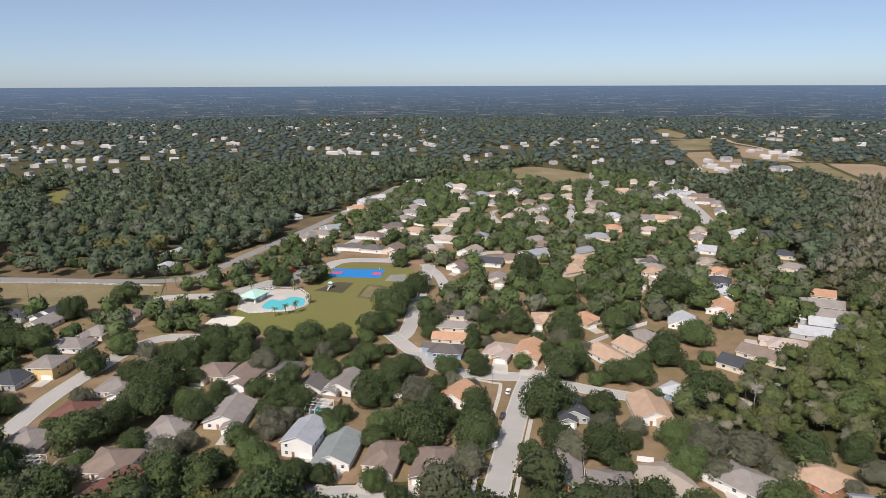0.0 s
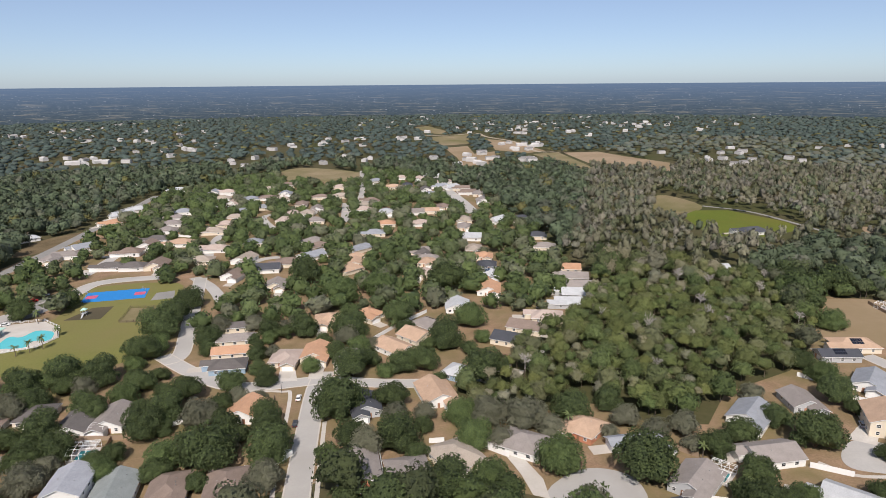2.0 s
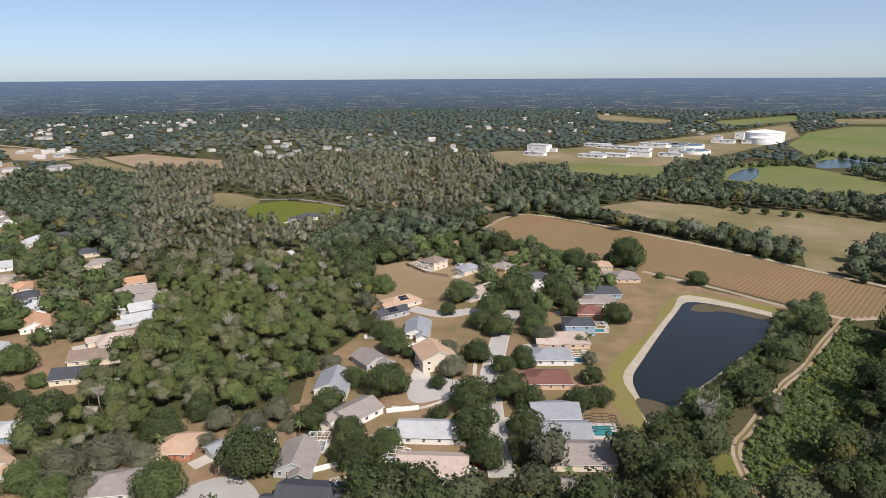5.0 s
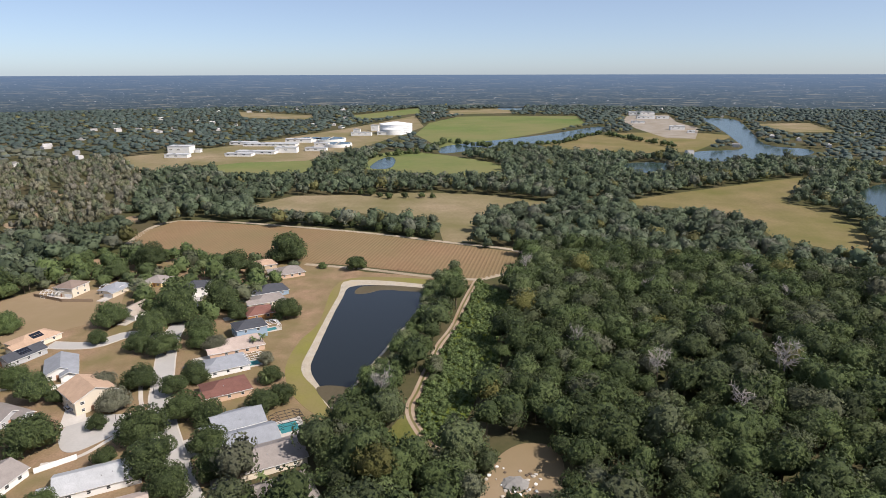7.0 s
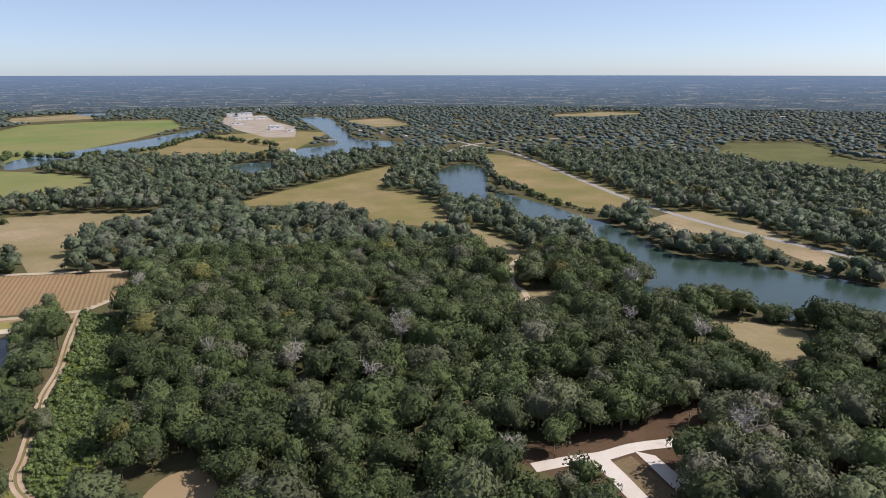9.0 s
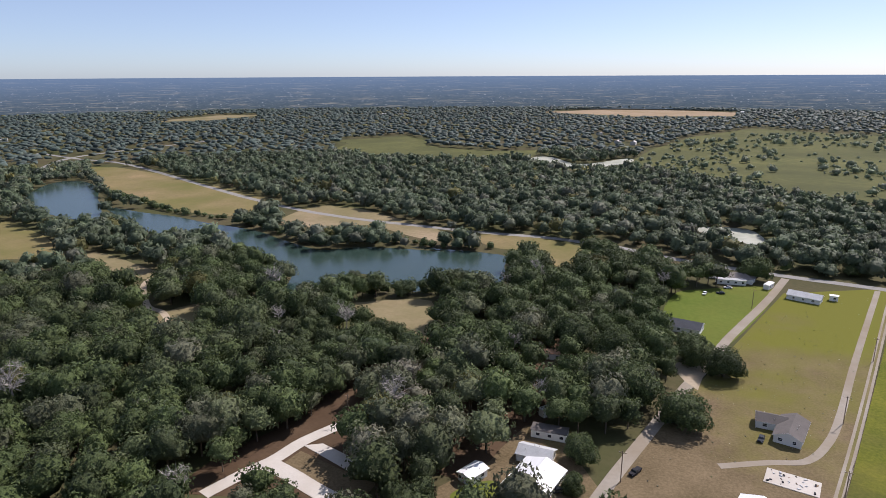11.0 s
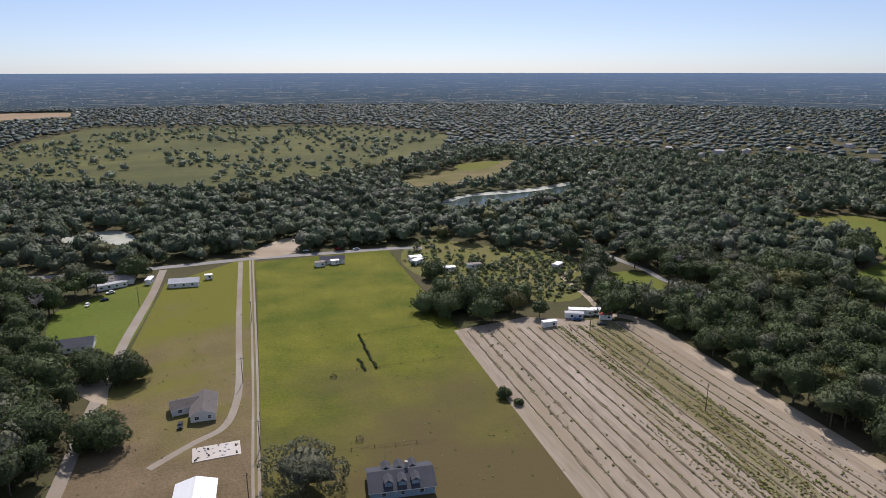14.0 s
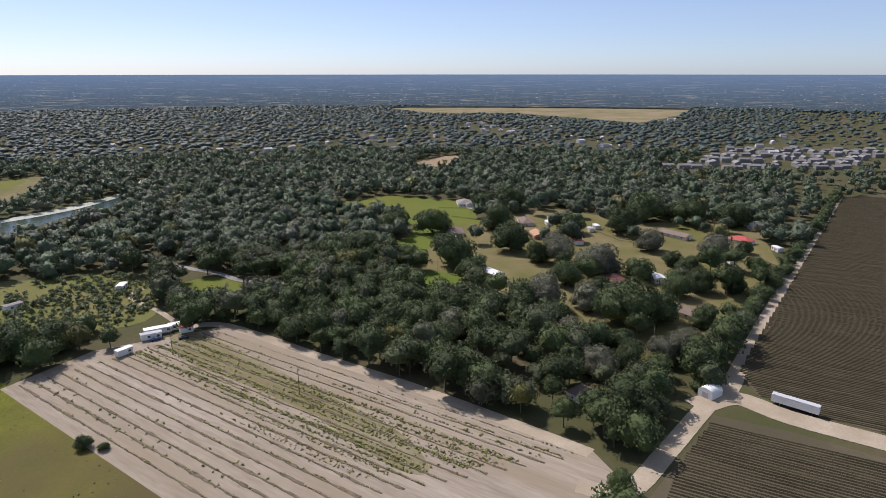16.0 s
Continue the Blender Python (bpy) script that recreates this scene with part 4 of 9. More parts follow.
def window_mesh(w, h, near):
    def make():
        bm = bmesh.new()
        t = 0.09
        box(bm, -w / 2, w / 2, -0.06, 0, 0, t)
        box(bm, -w / 2, w / 2, -0.06, 0, h - t, h)
        box(bm, -w / 2, -w / 2 + t, -0.06, 0, t, h - t)
        box(bm, w / 2 - t, w / 2, -0.06, 0, t, h - t)
        box(bm, -w / 2 + t, w / 2 - t, -0.05, 0, h / 2 - 0.03, h / 2 + 0.03)
        if not near:
            n = len(bm.faces)
            box(bm, -w / 2 + t, w / 2 - t, -0.025, -0.004, t, h - t)
            bm.faces.ensure_lookup_table()
            for f in bm.faces[n:]:
                f.material_index = 1
        me = bpy.data.meshes.new("window_frame")
        bm.to_mesh(me)
        me.materials.append(TRIM)
        me.materials.append(GLASS)
        bm.free()
        bm = bmesh.new()
        box(bm, -w / 2 + t, w / 2 - t, -0.025, -0.004, t, h - t)
        pm = bpy.data.meshes.new("pane")
        bm.to_mesh(pm)
        pm.materials.append(GLASS)
        bm.free()
        return me, pm
    return shared(("window", w, h, near), make)


def put(name, me, parent, x, y, z, turn=0.0, label=""):
    ob = new(name, me)
    ob.parent = parent
    ob.matrix_local = pose(x, y, z, 0, 0, turn)
    if label:
        ob["label"] = label
    return ob


def roof_bmesh(w, d, kind, pitch, over=0.5, thick=0.22):
    bm = bmesh.new()
    hw, hd = w / 2 + over, d / 2 + over
    rise = hw * pitch
    r = hd if kind == "gable" else max(hd - hw, 0.3)
    if kind == "hip" and hd <= hw:
        hd_r = 0.3
        r = hd_r
    top = [(-hw, -hd, 0), (hw, -hd, 0), (hw, hd, 0), (-hw, hd, 0), (0, -r, rise), (0, r, rise)]
    a = [bm.verts.new((x, y, z + thick)) for x, y, z in top]
    b = [bm.verts.new((x, y, z)) for x, y, z in top]
    quads = ((0, 4, 5, 3), (1, 2, 5, 4))
    for q in quads:
        bm.faces.new([a[i] for i in q])
        bm.faces.new([b[i] for i in reversed(q)])
    for q in ((0, 1, 4), (2, 3, 5)):
        if kind != "gable":
            bm.faces.new([a[i] for i in q])
            bm.faces.new([b[i] for i in reversed(q)])
    if kind == "gable":
        for i, j in ((0, 4), (4, 1), (1, 2), (2, 5), (5, 3), (3, 0)):
            bm.faces.new((a[i], b[i], b[j], a[j])).material_index = 1
    else:
        for i, j in ((0, 1), (1, 2), (2, 3), (3, 0)):
            bm.faces.new((a[i], b[i], b[j], a[j])).material_index = 1
    bmesh.ops.recalc_face_normals(bm, faces=bm.faces)
    return bm, rise


def walls_bmesh(w, d, h, rise, kind):
    bm = bmesh.new()
    hw, hd = w / 2, d / 2
    box(bm, -hw, hw, -hd, hd, -0.2, h)
    if kind == "gable":
        top = rise * hw / (hw + 0.5)
        for y in (-hd + 0.01, hd - 0.25):
            v = [bm.verts.new(p) for p in ((-hw, y, h), (hw, y, h), (0, y, h + top), (-hw, y + 0.24, h), (hw, y + 0.24, h), (0, y + 0.24, h + top))]
            for f in ((0, 1, 2), (5, 4, 3), (0, 3, 4, 1), (1, 4, 5, 2), (2, 5, 3, 0)):
                bm.faces.new([v[i] for i in f])
    bmesh.ops.recalc_face_normals(bm, faces=bm.faces)
    return bm


def house(x, y, ang, w, d, roof, wall, storeys=1, kind="hip", full=True, wing=True):
    """A house; its depth runs along ang degrees clockwise from the y axis, its front is the near gable."""
    rng = random.Random(int(x * 7 + y * 13))
    near = full and math.hypot(x, y) < 250
    h = 2.75 if storeys == 1 else 5.4
    pitch = 0.42 if roof != "metal" else 0.3
    base = new("house" if full else "bungalow")
    base.matrix_world = pose(x, y, 0, 0, 0, -ang)
    words = ("two-storey " if storeys == 2 else "single-storey ") + "%s house with a %s %s roof" % (WALL_WORDS[wall], ROOF_WORDS[roof], kind)
    tagged(base, words, "house", "houses of the estate")
    bm, rise = roof_bmesh(w, d, kind, pitch)
    top = part("roof", bm, ROOFS[roof], base)
    top.data.materials.append(TRIM)
    top.location = (0, 0, h - 0.5 * pitch + 0.02)
    part("wall", walls_bmesh(w, d, h, rise, kind), WALLS[wall], base)
    HOUSES.append((x, y, max(w, d) / 2))
    # garage wing with its own gable at the front
    if wing and storeys == 1 and roof != "metal" and w > 10:
        side = rng.choice((-1, 1))
        gw, gd = 6.2, 4.0
        bm, r2 = roof_bmesh(gw, gd + 6, "gable", pitch, 0.35)
        top = part("roof", bm, ROOFS[roof], base)
        top.data.materials.append(TRIM)
        top.location = (side * (w / 2 - gw / 2), -d / 2 + 0.9, h - 0.35 * pitch + 0.03)
        part("wall", walls_bmesh(gw, gd, h, r2, "gable"), WALLS[wall], base).location = (side * (w / 2 - gw / 2), -d / 2 - 1.6, 0.004)
        fy, gx = -d / 2 - 3.6, side * (w / 2 - gw / 2)
    else:
        side, fy, gx = 1, -d / 2, w / 4
    def garage():
        bm = bmesh.new()
        for k in range(4):
            box(bm, -2.35, 2.35, -0.06, 0.02, 0.02 + k * 0.53, 0.53 + k * 0.53 - 0.02)
        me = bpy.data.meshes.new("garage_door")
        bm.to_mesh(me)
        me.materials.append(TRIM)
        bm.free()
        return me
    put("garage_door", shared("garage", garage), base, gx, fy - 0.01, 0.05)

    def front():
        bm = bmesh.new()
        box(bm, -0.48, 0.48, -0.05, 0.02, 0, 2.05)
        box(bm, -0.3, 0.3, -0.075, -0.05, 1.1, 1.85)
        box(bm, -0.3, 0.3, -0.075, -0.05, 0.2, 0.9)
        me = bpy.data.meshes.new("door")
        bm.to_mesh(me)
        me.materials.append(DOOR)
        bm.free()
        return me
    put("door", shared("door", front), base, -side * w * 0.12, -d / 2 - 0.01, 0.05)
    def apron():
        bm = bmesh.new()
        box(bm, -2.6, 2.6, -6.5, 0, -0.05, 0.17)
        me = bpy.data.meshes.new("driveway")
        bm.to_mesh(me)
        me.materials.append(M["concrete"])
        bm.free()
        return me
    if wing and w > 10 and roof != "metal":
        put("driveway", shared("apron", apron), base, gx, fy, 0)
    spots = []
    for level in range(storeys):
        z = 0.95 + level * 2.7
        n = max(2, int(d / 5))
        for s, t in ((-1, -90), (1, 90)):
            for k in range(n):
                spots.append((s * w / 2, -d / 2 + d * (k + 0.7) / (n + 0.4), z, t))
        for k in range(2):
            spots.append(((k - 0.5) * w * 0.5, d / 2, z, 180))
        spots.append((-side * w * 0.33, -d / 2, z, 0))
    if not full:
        spots = spots[::5]
    for sx, sy, z, t in spots:
        fm, pm = window_mesh(rng.choice((1.2, 1.5)), 1.25, near)
        fr = put("window", fm, base, sx + (0.004 if t == 90 else -0.004 if t == -90 else 0), sy, z, t)
        if near:
            pn = new("pane", pm)
            pn.parent = fr
    if near:
        def vent():
            bm = bmesh.new()
            bmesh.ops.create_cone(bm, cap_ends=True, segments=8, radius1=0.16, radius2=0.12, depth=0.7)
            me = bpy.data.meshes.new("roof_vent")
            bm.to_mesh(me)
            me.materials.append(VENT)
            bm.free()
            return me
        for k in range(rng.choice((2, 3))):
            vx, vy = rng.uniform(0.15, 0.3) * w * rng.choice((-1, 1)), rng.uniform(-0.3, 0.3) * d * (1 if kind == "gable" else 0.5)
            put("roof_vent", shared("vent", vent), base, vx, vy, h + 0.2 + (w / 2 - abs(vx)) * pitch)
    return base

SOLAR = surf("solar_glass", (0.012, 0.014, 0.022), (0.02, 0.024, 0.036), 1, 0.3, rough=0.15, spec=0.5)


def solar(base, w, side, columns=5, h=2.75, pitch=0.42):
    """Dark solar panels lying on one slope of a roof."""
    def make():
        bm = bmesh.new()
        box(bm, -0.82, 0.82, -0.5, 0.5, 0, 0.05)
        me = bpy.data.meshes.new("solar_panel")
        bm.to_mesh(me)
        me.materials.append(SOLAR)
        bm.free()
        return me
    for i in range(2):
        for k in range(columns):
            x = w * 0.2 + 1.7 * (i - 0.5)
            ob = put("solar_panel", shared("solar", make), base, 0, 0, 0)
            ob.matrix_local = pose(side * x, (k - columns / 2 + 0.5) * 1.06, h + (w / 2 - x) * pitch + 0.32, 0, side * math.degrees(math.atan(pitch)), 0)


house(-47, 198.2, 12, 11, 15, "blue", "white", 2, "gable")
house(-34.8, 192.8, 9, 12, 18, "grey", "white", 1, "gable")
house(-19.4, 189.3, 10, 11, 15, "brown", "cream", 1, "hip")
house(-2.8, 185.5, 10, 12, 15, "brown", "tan", 1, "hip")
house(-78.7, 217.5, 3, 14, 17, "greybrown", "white", 1, "gable")
house(-97, 254.2, 5, 13, 14, "brown", "cream", 1, "hip")
house(-82.7, 251.9, 15, 12, 18, "brown", "white", 1, "gable")
house(-66.9, 255.7, 15, 11, 13, "dark", "cream", 1, "hip")
house(-51.7, 243, 15, 11, 16, "dark", "white", 1, "gable")
house(-39.8, 242.9, 15, 11, 16, "greybrown", "white", 1, "gable")
house(-96.9, 206.9, 5, 13, 14, "greybrown", "cream", 1, "hip")
house(-130.9, 240, 5, 14, 13, "greybrown", "white", 1, "hip")
house(-137.4, 218.8, 5, 13, 14, "maroon", "white", 1, "hip")
house(-141.8, 198.9, 5, 14, 14, "greybrown", "cream", 1, "hip")
house(-107.2, 185.5, 5, 15, 14, "brown", "white", 1, "hip")
house(-100, 169.2, 25, 14, 20, "maroon", "cream", 1, "gable")
house(-168.7, 256.6, 5, 12, 13, "greybrown", "yellow", 2, "hip")
house(-179.2, 247.2, 5, 14, 14, "slate", "grey", 1, "hip")
house(-174.5, 283.7, 95, 12, 18, "greybrown", "white", 1, "hip")
house(-204.5, 311.8, 10, 12, 15, "greybrown", "cream", 1, "gable")
house(-208.3, 328.1, 10, 12, 14, "slate", "white", 1, "gable")
house(-226.3, 324.7, 100, 12, 16, "slate", "white", 1, "hip")
house(-164.1, 324.1, 10, 10, 12, "brown", "cream", 1, "hip")
house(-169.4, 299.6, 10, 12, 13, "greybrown", "cream", 1, "hip")
house(-129.2, 259.1, 10, 12, 13, "brown", "cream", 1, "hip")
house(1.4, 275.4, 100, 11, 15, "dark", "bluewall", 1, "hip")
house(4.2, 290.6, 100, 9, 18, "salmon", "cream", 1, "gable")
house(6.1, 305.7, 100, 9, 18, "greybrown", "cream", 1, "hip")
house(8.2, 322.4, 100, 8, 16, "dark", "cream", 1, "hip")
house(25.8, 275.2, 20, 12, 14, "pinkgrey", "cream", 1, "hip")
house(39.5, 275.1, 20, 12, 16, "salmon", "cream", 1, "gable")
house(53.4, 266.7, 20, 13, 12, "greybrown", "cream", 1, "hip")
house(74.3, 268.4, -25, 12, 18, "tan", "white", 1, "gable")
house(87.8, 278.6, -25, 13, 14, "tan", "cream", 1, "gable")
solar(house(97.7, 291.2, -25, 12, 14, "greybrown", "cream", 1, "hip"), 12, 1)
house(52.6, 315.1, 10, 14, 14, "tan", "cream", 1, "hip")
house(73.3, 316.6, -25, 12, 13, "salmon", "cream", 1, "hip")
house(6, 231.5, 25, 13, 14, "salmon", "white", 1, "gable")
house(48.4, 219.7, 8, 11, 14, "slate", "grey", 1, "gable")
house(76.8, 219.5, 3, 13, 18, "tan", "white", 1, "gable")
house(36.3, 178.3, 9, 13, 18, "greybrown", "brick", 1, "gable")
house(50.8, 171.2, 5, 13, 16, "greybrown", "cream", 1, "hip")
house(67.9, 175.1, -10, 14, 16, "tangrey", "cream", 1, "hip")
house(121.9, 311.1, 20, 13, 14, "palegrey", "white", 1, "gable")
house(108.9, 240.7, -43, 12, 14, "maroon", "cream", 1, "hip")
house(128.4, 258.8, -43, 12, 16, "slate", "cream", 1, "gable")
house(141.5, 271, -43, 12, 14, "brown", "cream", 1, "gable")
house(92.2, 233.3, -40, 11, 12, "palegrey", "bluewall", 1, "hip")
house(150.1, 332.7, 26, 13, 17, "salmon", "white", 1, "gable")
solar(house(163.6, 359.6, 26, 12, 12, "palegrey", "grey", 1, "hip"), 12, -1)
house(169.7, 379.8, 26, 12, 13, "slate", "grey", 1, "hip")
house(176.7, 401, 26, 12, 11, "salmon", "cream", 1, "hip")
house(215.5, 353.7, 116, 12, 16, "salmon", "cream", 1, "gable")
house(208.6, 334.9, 116, 12, 17, "greybrown", "cream", 1, "gable")
house(201.7, 318.7, 116, 12, 18, "greybrown", "cream", 1, "gable")
house(192.7, 307.1, 116, 12, 15, "palegrey", "grey", 1, "gable")
house(180.6, 294.1, 116, 12, 15, "palegrey", "grey", 1, "gable")
house(159.3, 279.4, 116, 12, 16, "pinkgrey", "cream", 1, "hip")
house(141, 426.6, 26, 12, 14, "dark", "cream", 1, "hip")
house(135.1, 401.6, 26, 12, 13, "tan", "cream", 1, "hip")
house(125.2, 378, 26, 12, 13, "pinkgrey", "cream", 1, "hip")
house(88.7, 415.7, 15, 12, 16, "tan", "cream", 1, "gable")
house(33.7, 386.3, 15, 12, 13, "greybrown", "cream", 1, "gable")
house(189.9, 70.5, 150, 13, 19, "bluegrey", "white", 1, "gable")
house(181, 59.7, 150, 14, 19, "greybrown", "cream", 1, "gable")
house(161.7, 50.9, 150, 14, 17, "greybrown", "cream", 1, "hip")
house(202, 78.1, 148, 13, 17, "bluegrey", "white", 1, "gable")
house(225.9, 90.5, 148, 13, 17, "maroon", "peach", 1, "hip")
house(247.1, 98.4, 148, 13, 18, "bluegrey", "white", 1, "hip")
house(267.5, 99.4, 148, 14, 20, "pinkgrey", "peach", 1, "hip")
house(283.4, 99.3, 148, 11, 14, "slate", "bluewall", 2, "hip")
house(308.7, 102.4, 148, 12, 14, "maroon", "orange", 1, "hip")
house(327, 103.1, 148, 12, 16, "greybrown", "cream", 1, "hip")
house(343, 106.3, 148, 13, 17, "slate", "bluewall", 1, "hip")
house(377.7, 105, 148, 14, 16, "greybrown", "peach", 1, "hip")
house(384.8, 121.8, 148, 11, 12, "tan", "tan", 2, "hip")
house(340.9, 147.9, 148, 12, 13, "slate", "white", 2, "hip")
house(310.5, 166.3, 100, 12, 13, "tangrey", "white", 1, "gable")
house(359, 177.5, 100, 12, 12, "greybrown", "yellow", 1, "hip")
house(344.6, 195, 100, 12, 14, "bluegrey", "cream", 1, "hip")
house(340.3, 218, 100, 12, 13, "brown", "cream", 2, "hip")
solar(house(271.2, 195.4, 112, 12, 19, "tan", "cream", 1, "hip"), 12, 1)
solar(house(254.4, 189.8, 112, 9, 17, "slate", "grey", 1, "gable"), 9, 1)
house(243.2, 165.4, 60, 12, 17, "bluegrey", "white", 1, "gable")
house(217.8, 139.7, 40, 15, 16, "tan", "cream", 2, "gable")
house(203.6, 163.8, 20, 11, 13, "greybrown", "grey", 1, "gable")
house(178.4, 162.1, 60, 13, 16, "bluegrey", "white", 1, "gable")
house(164.4, 139.8, 100, 12, 16, "greybrown", "white", 1, "gable")
house(168.1, 108.9, 151, 12, 23, "palegrey", "white", 1, "gable")
house(150.1, 97.4, 152, 13, 22, "pinkgrey", "cream", 1, "gable")
house(119.1, 117.6, 155, 14, 22, "slate", "grey", 1, "gable")
house(116.4, 176.3, 60, 13, 13, "tan", "brick", 1, "hip")
house(92, 174.4, 140, 13, 15, "greybrown", "white", 1, "hip")
house(129, 158.3, 100, 13, 15, "bluegrey", "white", 1, "hip")
house(131.6, 136.6, 60, 12, 16, "greybrown", "grey", 1, "gable")
house(407.4, 391.5, 100, 14, 24, "slate", "white", 1, "hip")
house(301.7, 316, 100, 12, 17, "palegrey", "white", 1, "gable")
house(21.8, -314.3, -82, 10, 19, "slate", "white", 1, "gable")
house(-34.7, -385.2, -75, 8, 16, "palegrey", "white", 1, "gable")
house(-125, -389.3, -75, 8, 15, "slate", "white", 1, "gable")
house(-1.5, -408.2, -80, 9, 16, "greybrown", "white", 1, "hip")
house(56.6, -346.2, -80, 10, 16, "slate", "grey", 1, "gable")
house(-235.1, -95.1, -150, 7, 9, "metal", "cream", 1, "gable")
house(-223.6, -39.4, -150, 9, 16, "brown", "cream", 1, "hip")
house(-314.4, -121.5, -110, 10, 16, "metal", "white", 1, "gable")
house(-307.4, -103.4, -110, 8, 10, "palegrey", "white", 1, "gable")
house(-357, -127.1, -150, 7, 13, "metal", "white", 1, "gable")
house(-551.8, -224.6, -120, 13, 18, "greybrown", "white", 1, "hip")
house(-444.2, -188.5, -120, 12, 18, "brown", "cream", 1, "hip")
house(-500.5, -149.7, -120, 10, 20, "brown", "cream", 1, "hip")
house(-520.8, -130.5, -120, 9, 14, "greybrown", "cream", 1, "hip")
house(-461.2, -127.9, -120, 9, 15, "salmon", "brick", 1, "gable")
house(-503, -33.7, -150, 8, 24, "brown", "cream", 1, "gable")
house(-504.5, 12, -150, 10, 15, "red", "cream", 1, "hip")
house(-373.9, -55.6, -120, 10, 14, "maroon", "cream", 1, "hip")
house(-386.3, -33, -120, 7, 9, "metal", "white", 1, "gable")
house(-333.5, -13.4, -150, 9, 14, "brown", "cream", 1, "hip")
house(-552.6, 22.9, -120, 8, 14, "palegrey", "white", 1, "gable")
house(-597.9, 32.3, -120, 8, 12, "slate", "white", 1, "gable")
house(-191, 457.7, 15, 12, 22, "palegrey", "white", 1, "gable")
house(-187.1, 475, 15, 10, 14, "palegrey", "white", 1, "hip")
house(-185.4, 419.2, 15, 10, 12, "palegrey", "white", 1, "hip")
house(-139, 582.9, 60, 11, 18, "palegrey", "white", 1, "hip")
house(-11.4, -172.2, -167, 11, 18.1, "metal", "palewall", 1, "gable")
house(48.7, -163.7, -172, 13, 19.6, "metal", "white", 1, "gable")
house(52.2, -178.9, -91, 7, 10.9, "palegrey", "white", 1, "gable")
house(66.7, -160.9, -160, 5, 7.7, "metal", "white", 1, "gable")
house(-16.3, -233.2, -90, 7, 9.4, "dark", "white", 1, "gable")
house(-22.5, -229, 11, 8.5, 15.6, "dark", "white", 1, "gable")

# bungalows behind the park, between the older streets
house(-106.9, 506.9, 14, 12.0, 17.2, "greybrown", "cream", 1, "hip", full=False)
house(-97.1, 512.9, 104, 12.2, 17.4, "greybrown", "white", 1, "hip", full=False)
house(-91.4, 534.3, 60, 12.8, 15.3, "bluegrey", "white", 1, "gable", full=False)
house(-64.8, 468.8, 104, 11.5, 18.3, "dark", "white", 1, "hip", full=False)
house(-51.2, 463.5, 104, 12.0, 15.9, "dark", "white", 1, "hip", full=False)
house(-36.1, 461.6, 14, 13.5, 16.9, "brown", "cream", 1, "gable", full=False)
house(-57.0, 506.2, 104, 13.2, 16.9, "brown", "white", 1, "hip", full=False)
house(-45.8, 524.8, 14, 12.8, 15.6, "brown", "white", 1, "gable", full=False)
house(-22.8, 522.3, 104, 12.8, 18.5, "tan", "white", 1, "hip", full=False)
house(-40.5, 542.5, 104, 12.5, 18.0, "dark", "white", 1, "hip", full=False)
house(-34.6, 573.9, 104, 12.8, 15.3, "greybrown", "white", 1, "hip", full=False)
house(-31.8, 600.6, 104, 13.0, 17.4, "greybrown", "white", 1, "hip", full=False)
house(-28.1, 626.7, 104, 12.1, 15.1, "greybrown", "white", 1, "hip", full=False)
house(-23.0, 655.0, 104, 13.2, 16.9, "bluegrey", "white", 1, "hip", full=False)
house(-79.4, 624.6, 60, 12.9, 18.5, "salmon", "cream", 1, "hip", full=False)
house(-77.0, 662.6, 60, 12.9, 18.7, "palegrey", "white", 1, "gable", full=False)
house(-65.2, 686.8, 60, 12.3, 18.2, "palegrey", "white", 1, "hip", full=False)
house(-30.5, 798.4, 104, 12.4, 18.7, "palegrey", "white", 1, "hip", full=False)
house(-67.8, 867.0, 60, 13.3, 15.4, "palegrey", "white", 1, "hip", full=False)
house(6.3, 765.2, 14, 11.8, 15.9, "bluegrey", "white", 1, "gable", full=False)
house(21.6, 760.5, 104, 13.4, 16.7, "pinkgrey", "white", 1, "hip", full=False)
house(14.1, 719.1, 104, 12.8, 16.2, "tangrey", "white", 1, "hip", full=False)
house(23.1, 685.0, 14, 12.5, 16.5, "pinkgrey", "white", 1, "gable", full=False)
house(42.3, 703.1, 104, 12.2, 17.3, "bluegrey", "white", 1, "hip", full=False)
house(68.6, 763.9, 104, 12.7, 18.6, "tangrey", "white", 1, "hip", full=False)
house(59.6, 702.7, 104, 12.9, 18.7, "brown", "white", 1, "hip", full=False)
house(91.2, 786.2, 104, 13.2, 19.0, "brown", "cream", 1, "hip", full=False)
house(81.2, 725.6, 14, 12.8, 15.7, "bluegrey", "white", 1, "gable", full=False)
house(73.7, 684.0, 104, 13.2, 18.9, "tangrey", "white", 1, "hip", full=False)
house(30.5, 634.8, 104, 13.3, 17.3, "bluegrey", "cream", 1, "hip", full=False)
house(48.4, 650.4, 104, 12.9, 15.8, "bluegrey", "cream", 1, "hip", full=False)
house(21.7, 608.1, 104, 13.2, 17.3, "tangrey", "peach", 1, "hip", full=False)
house(12.5, 580.9, 104, 12.1, 15.3, "pinkgrey", "cream", 1, "hip", full=False)
house(1.1, 556.0, 104, 13.2, 19.0, "tangrey", "cream", 1, "hip", full=False)
house(1.8, 493.5, 104, 11.7, 18.2, "pinkgrey", "white", 1, "hip", full=False)
house(-8.3, 462.9, 104, 12.3, 15.6, "tangrey", "cream", 1, "hip", full=False)
house(19.7, 455.8, 30, 12.1, 18.1, "tangrey", "white", 1, "gable", full=False)
house(29.7, 502.9, 104, 13.2, 15.2, "bluegrey", "cream", 1, "hip", full=False)
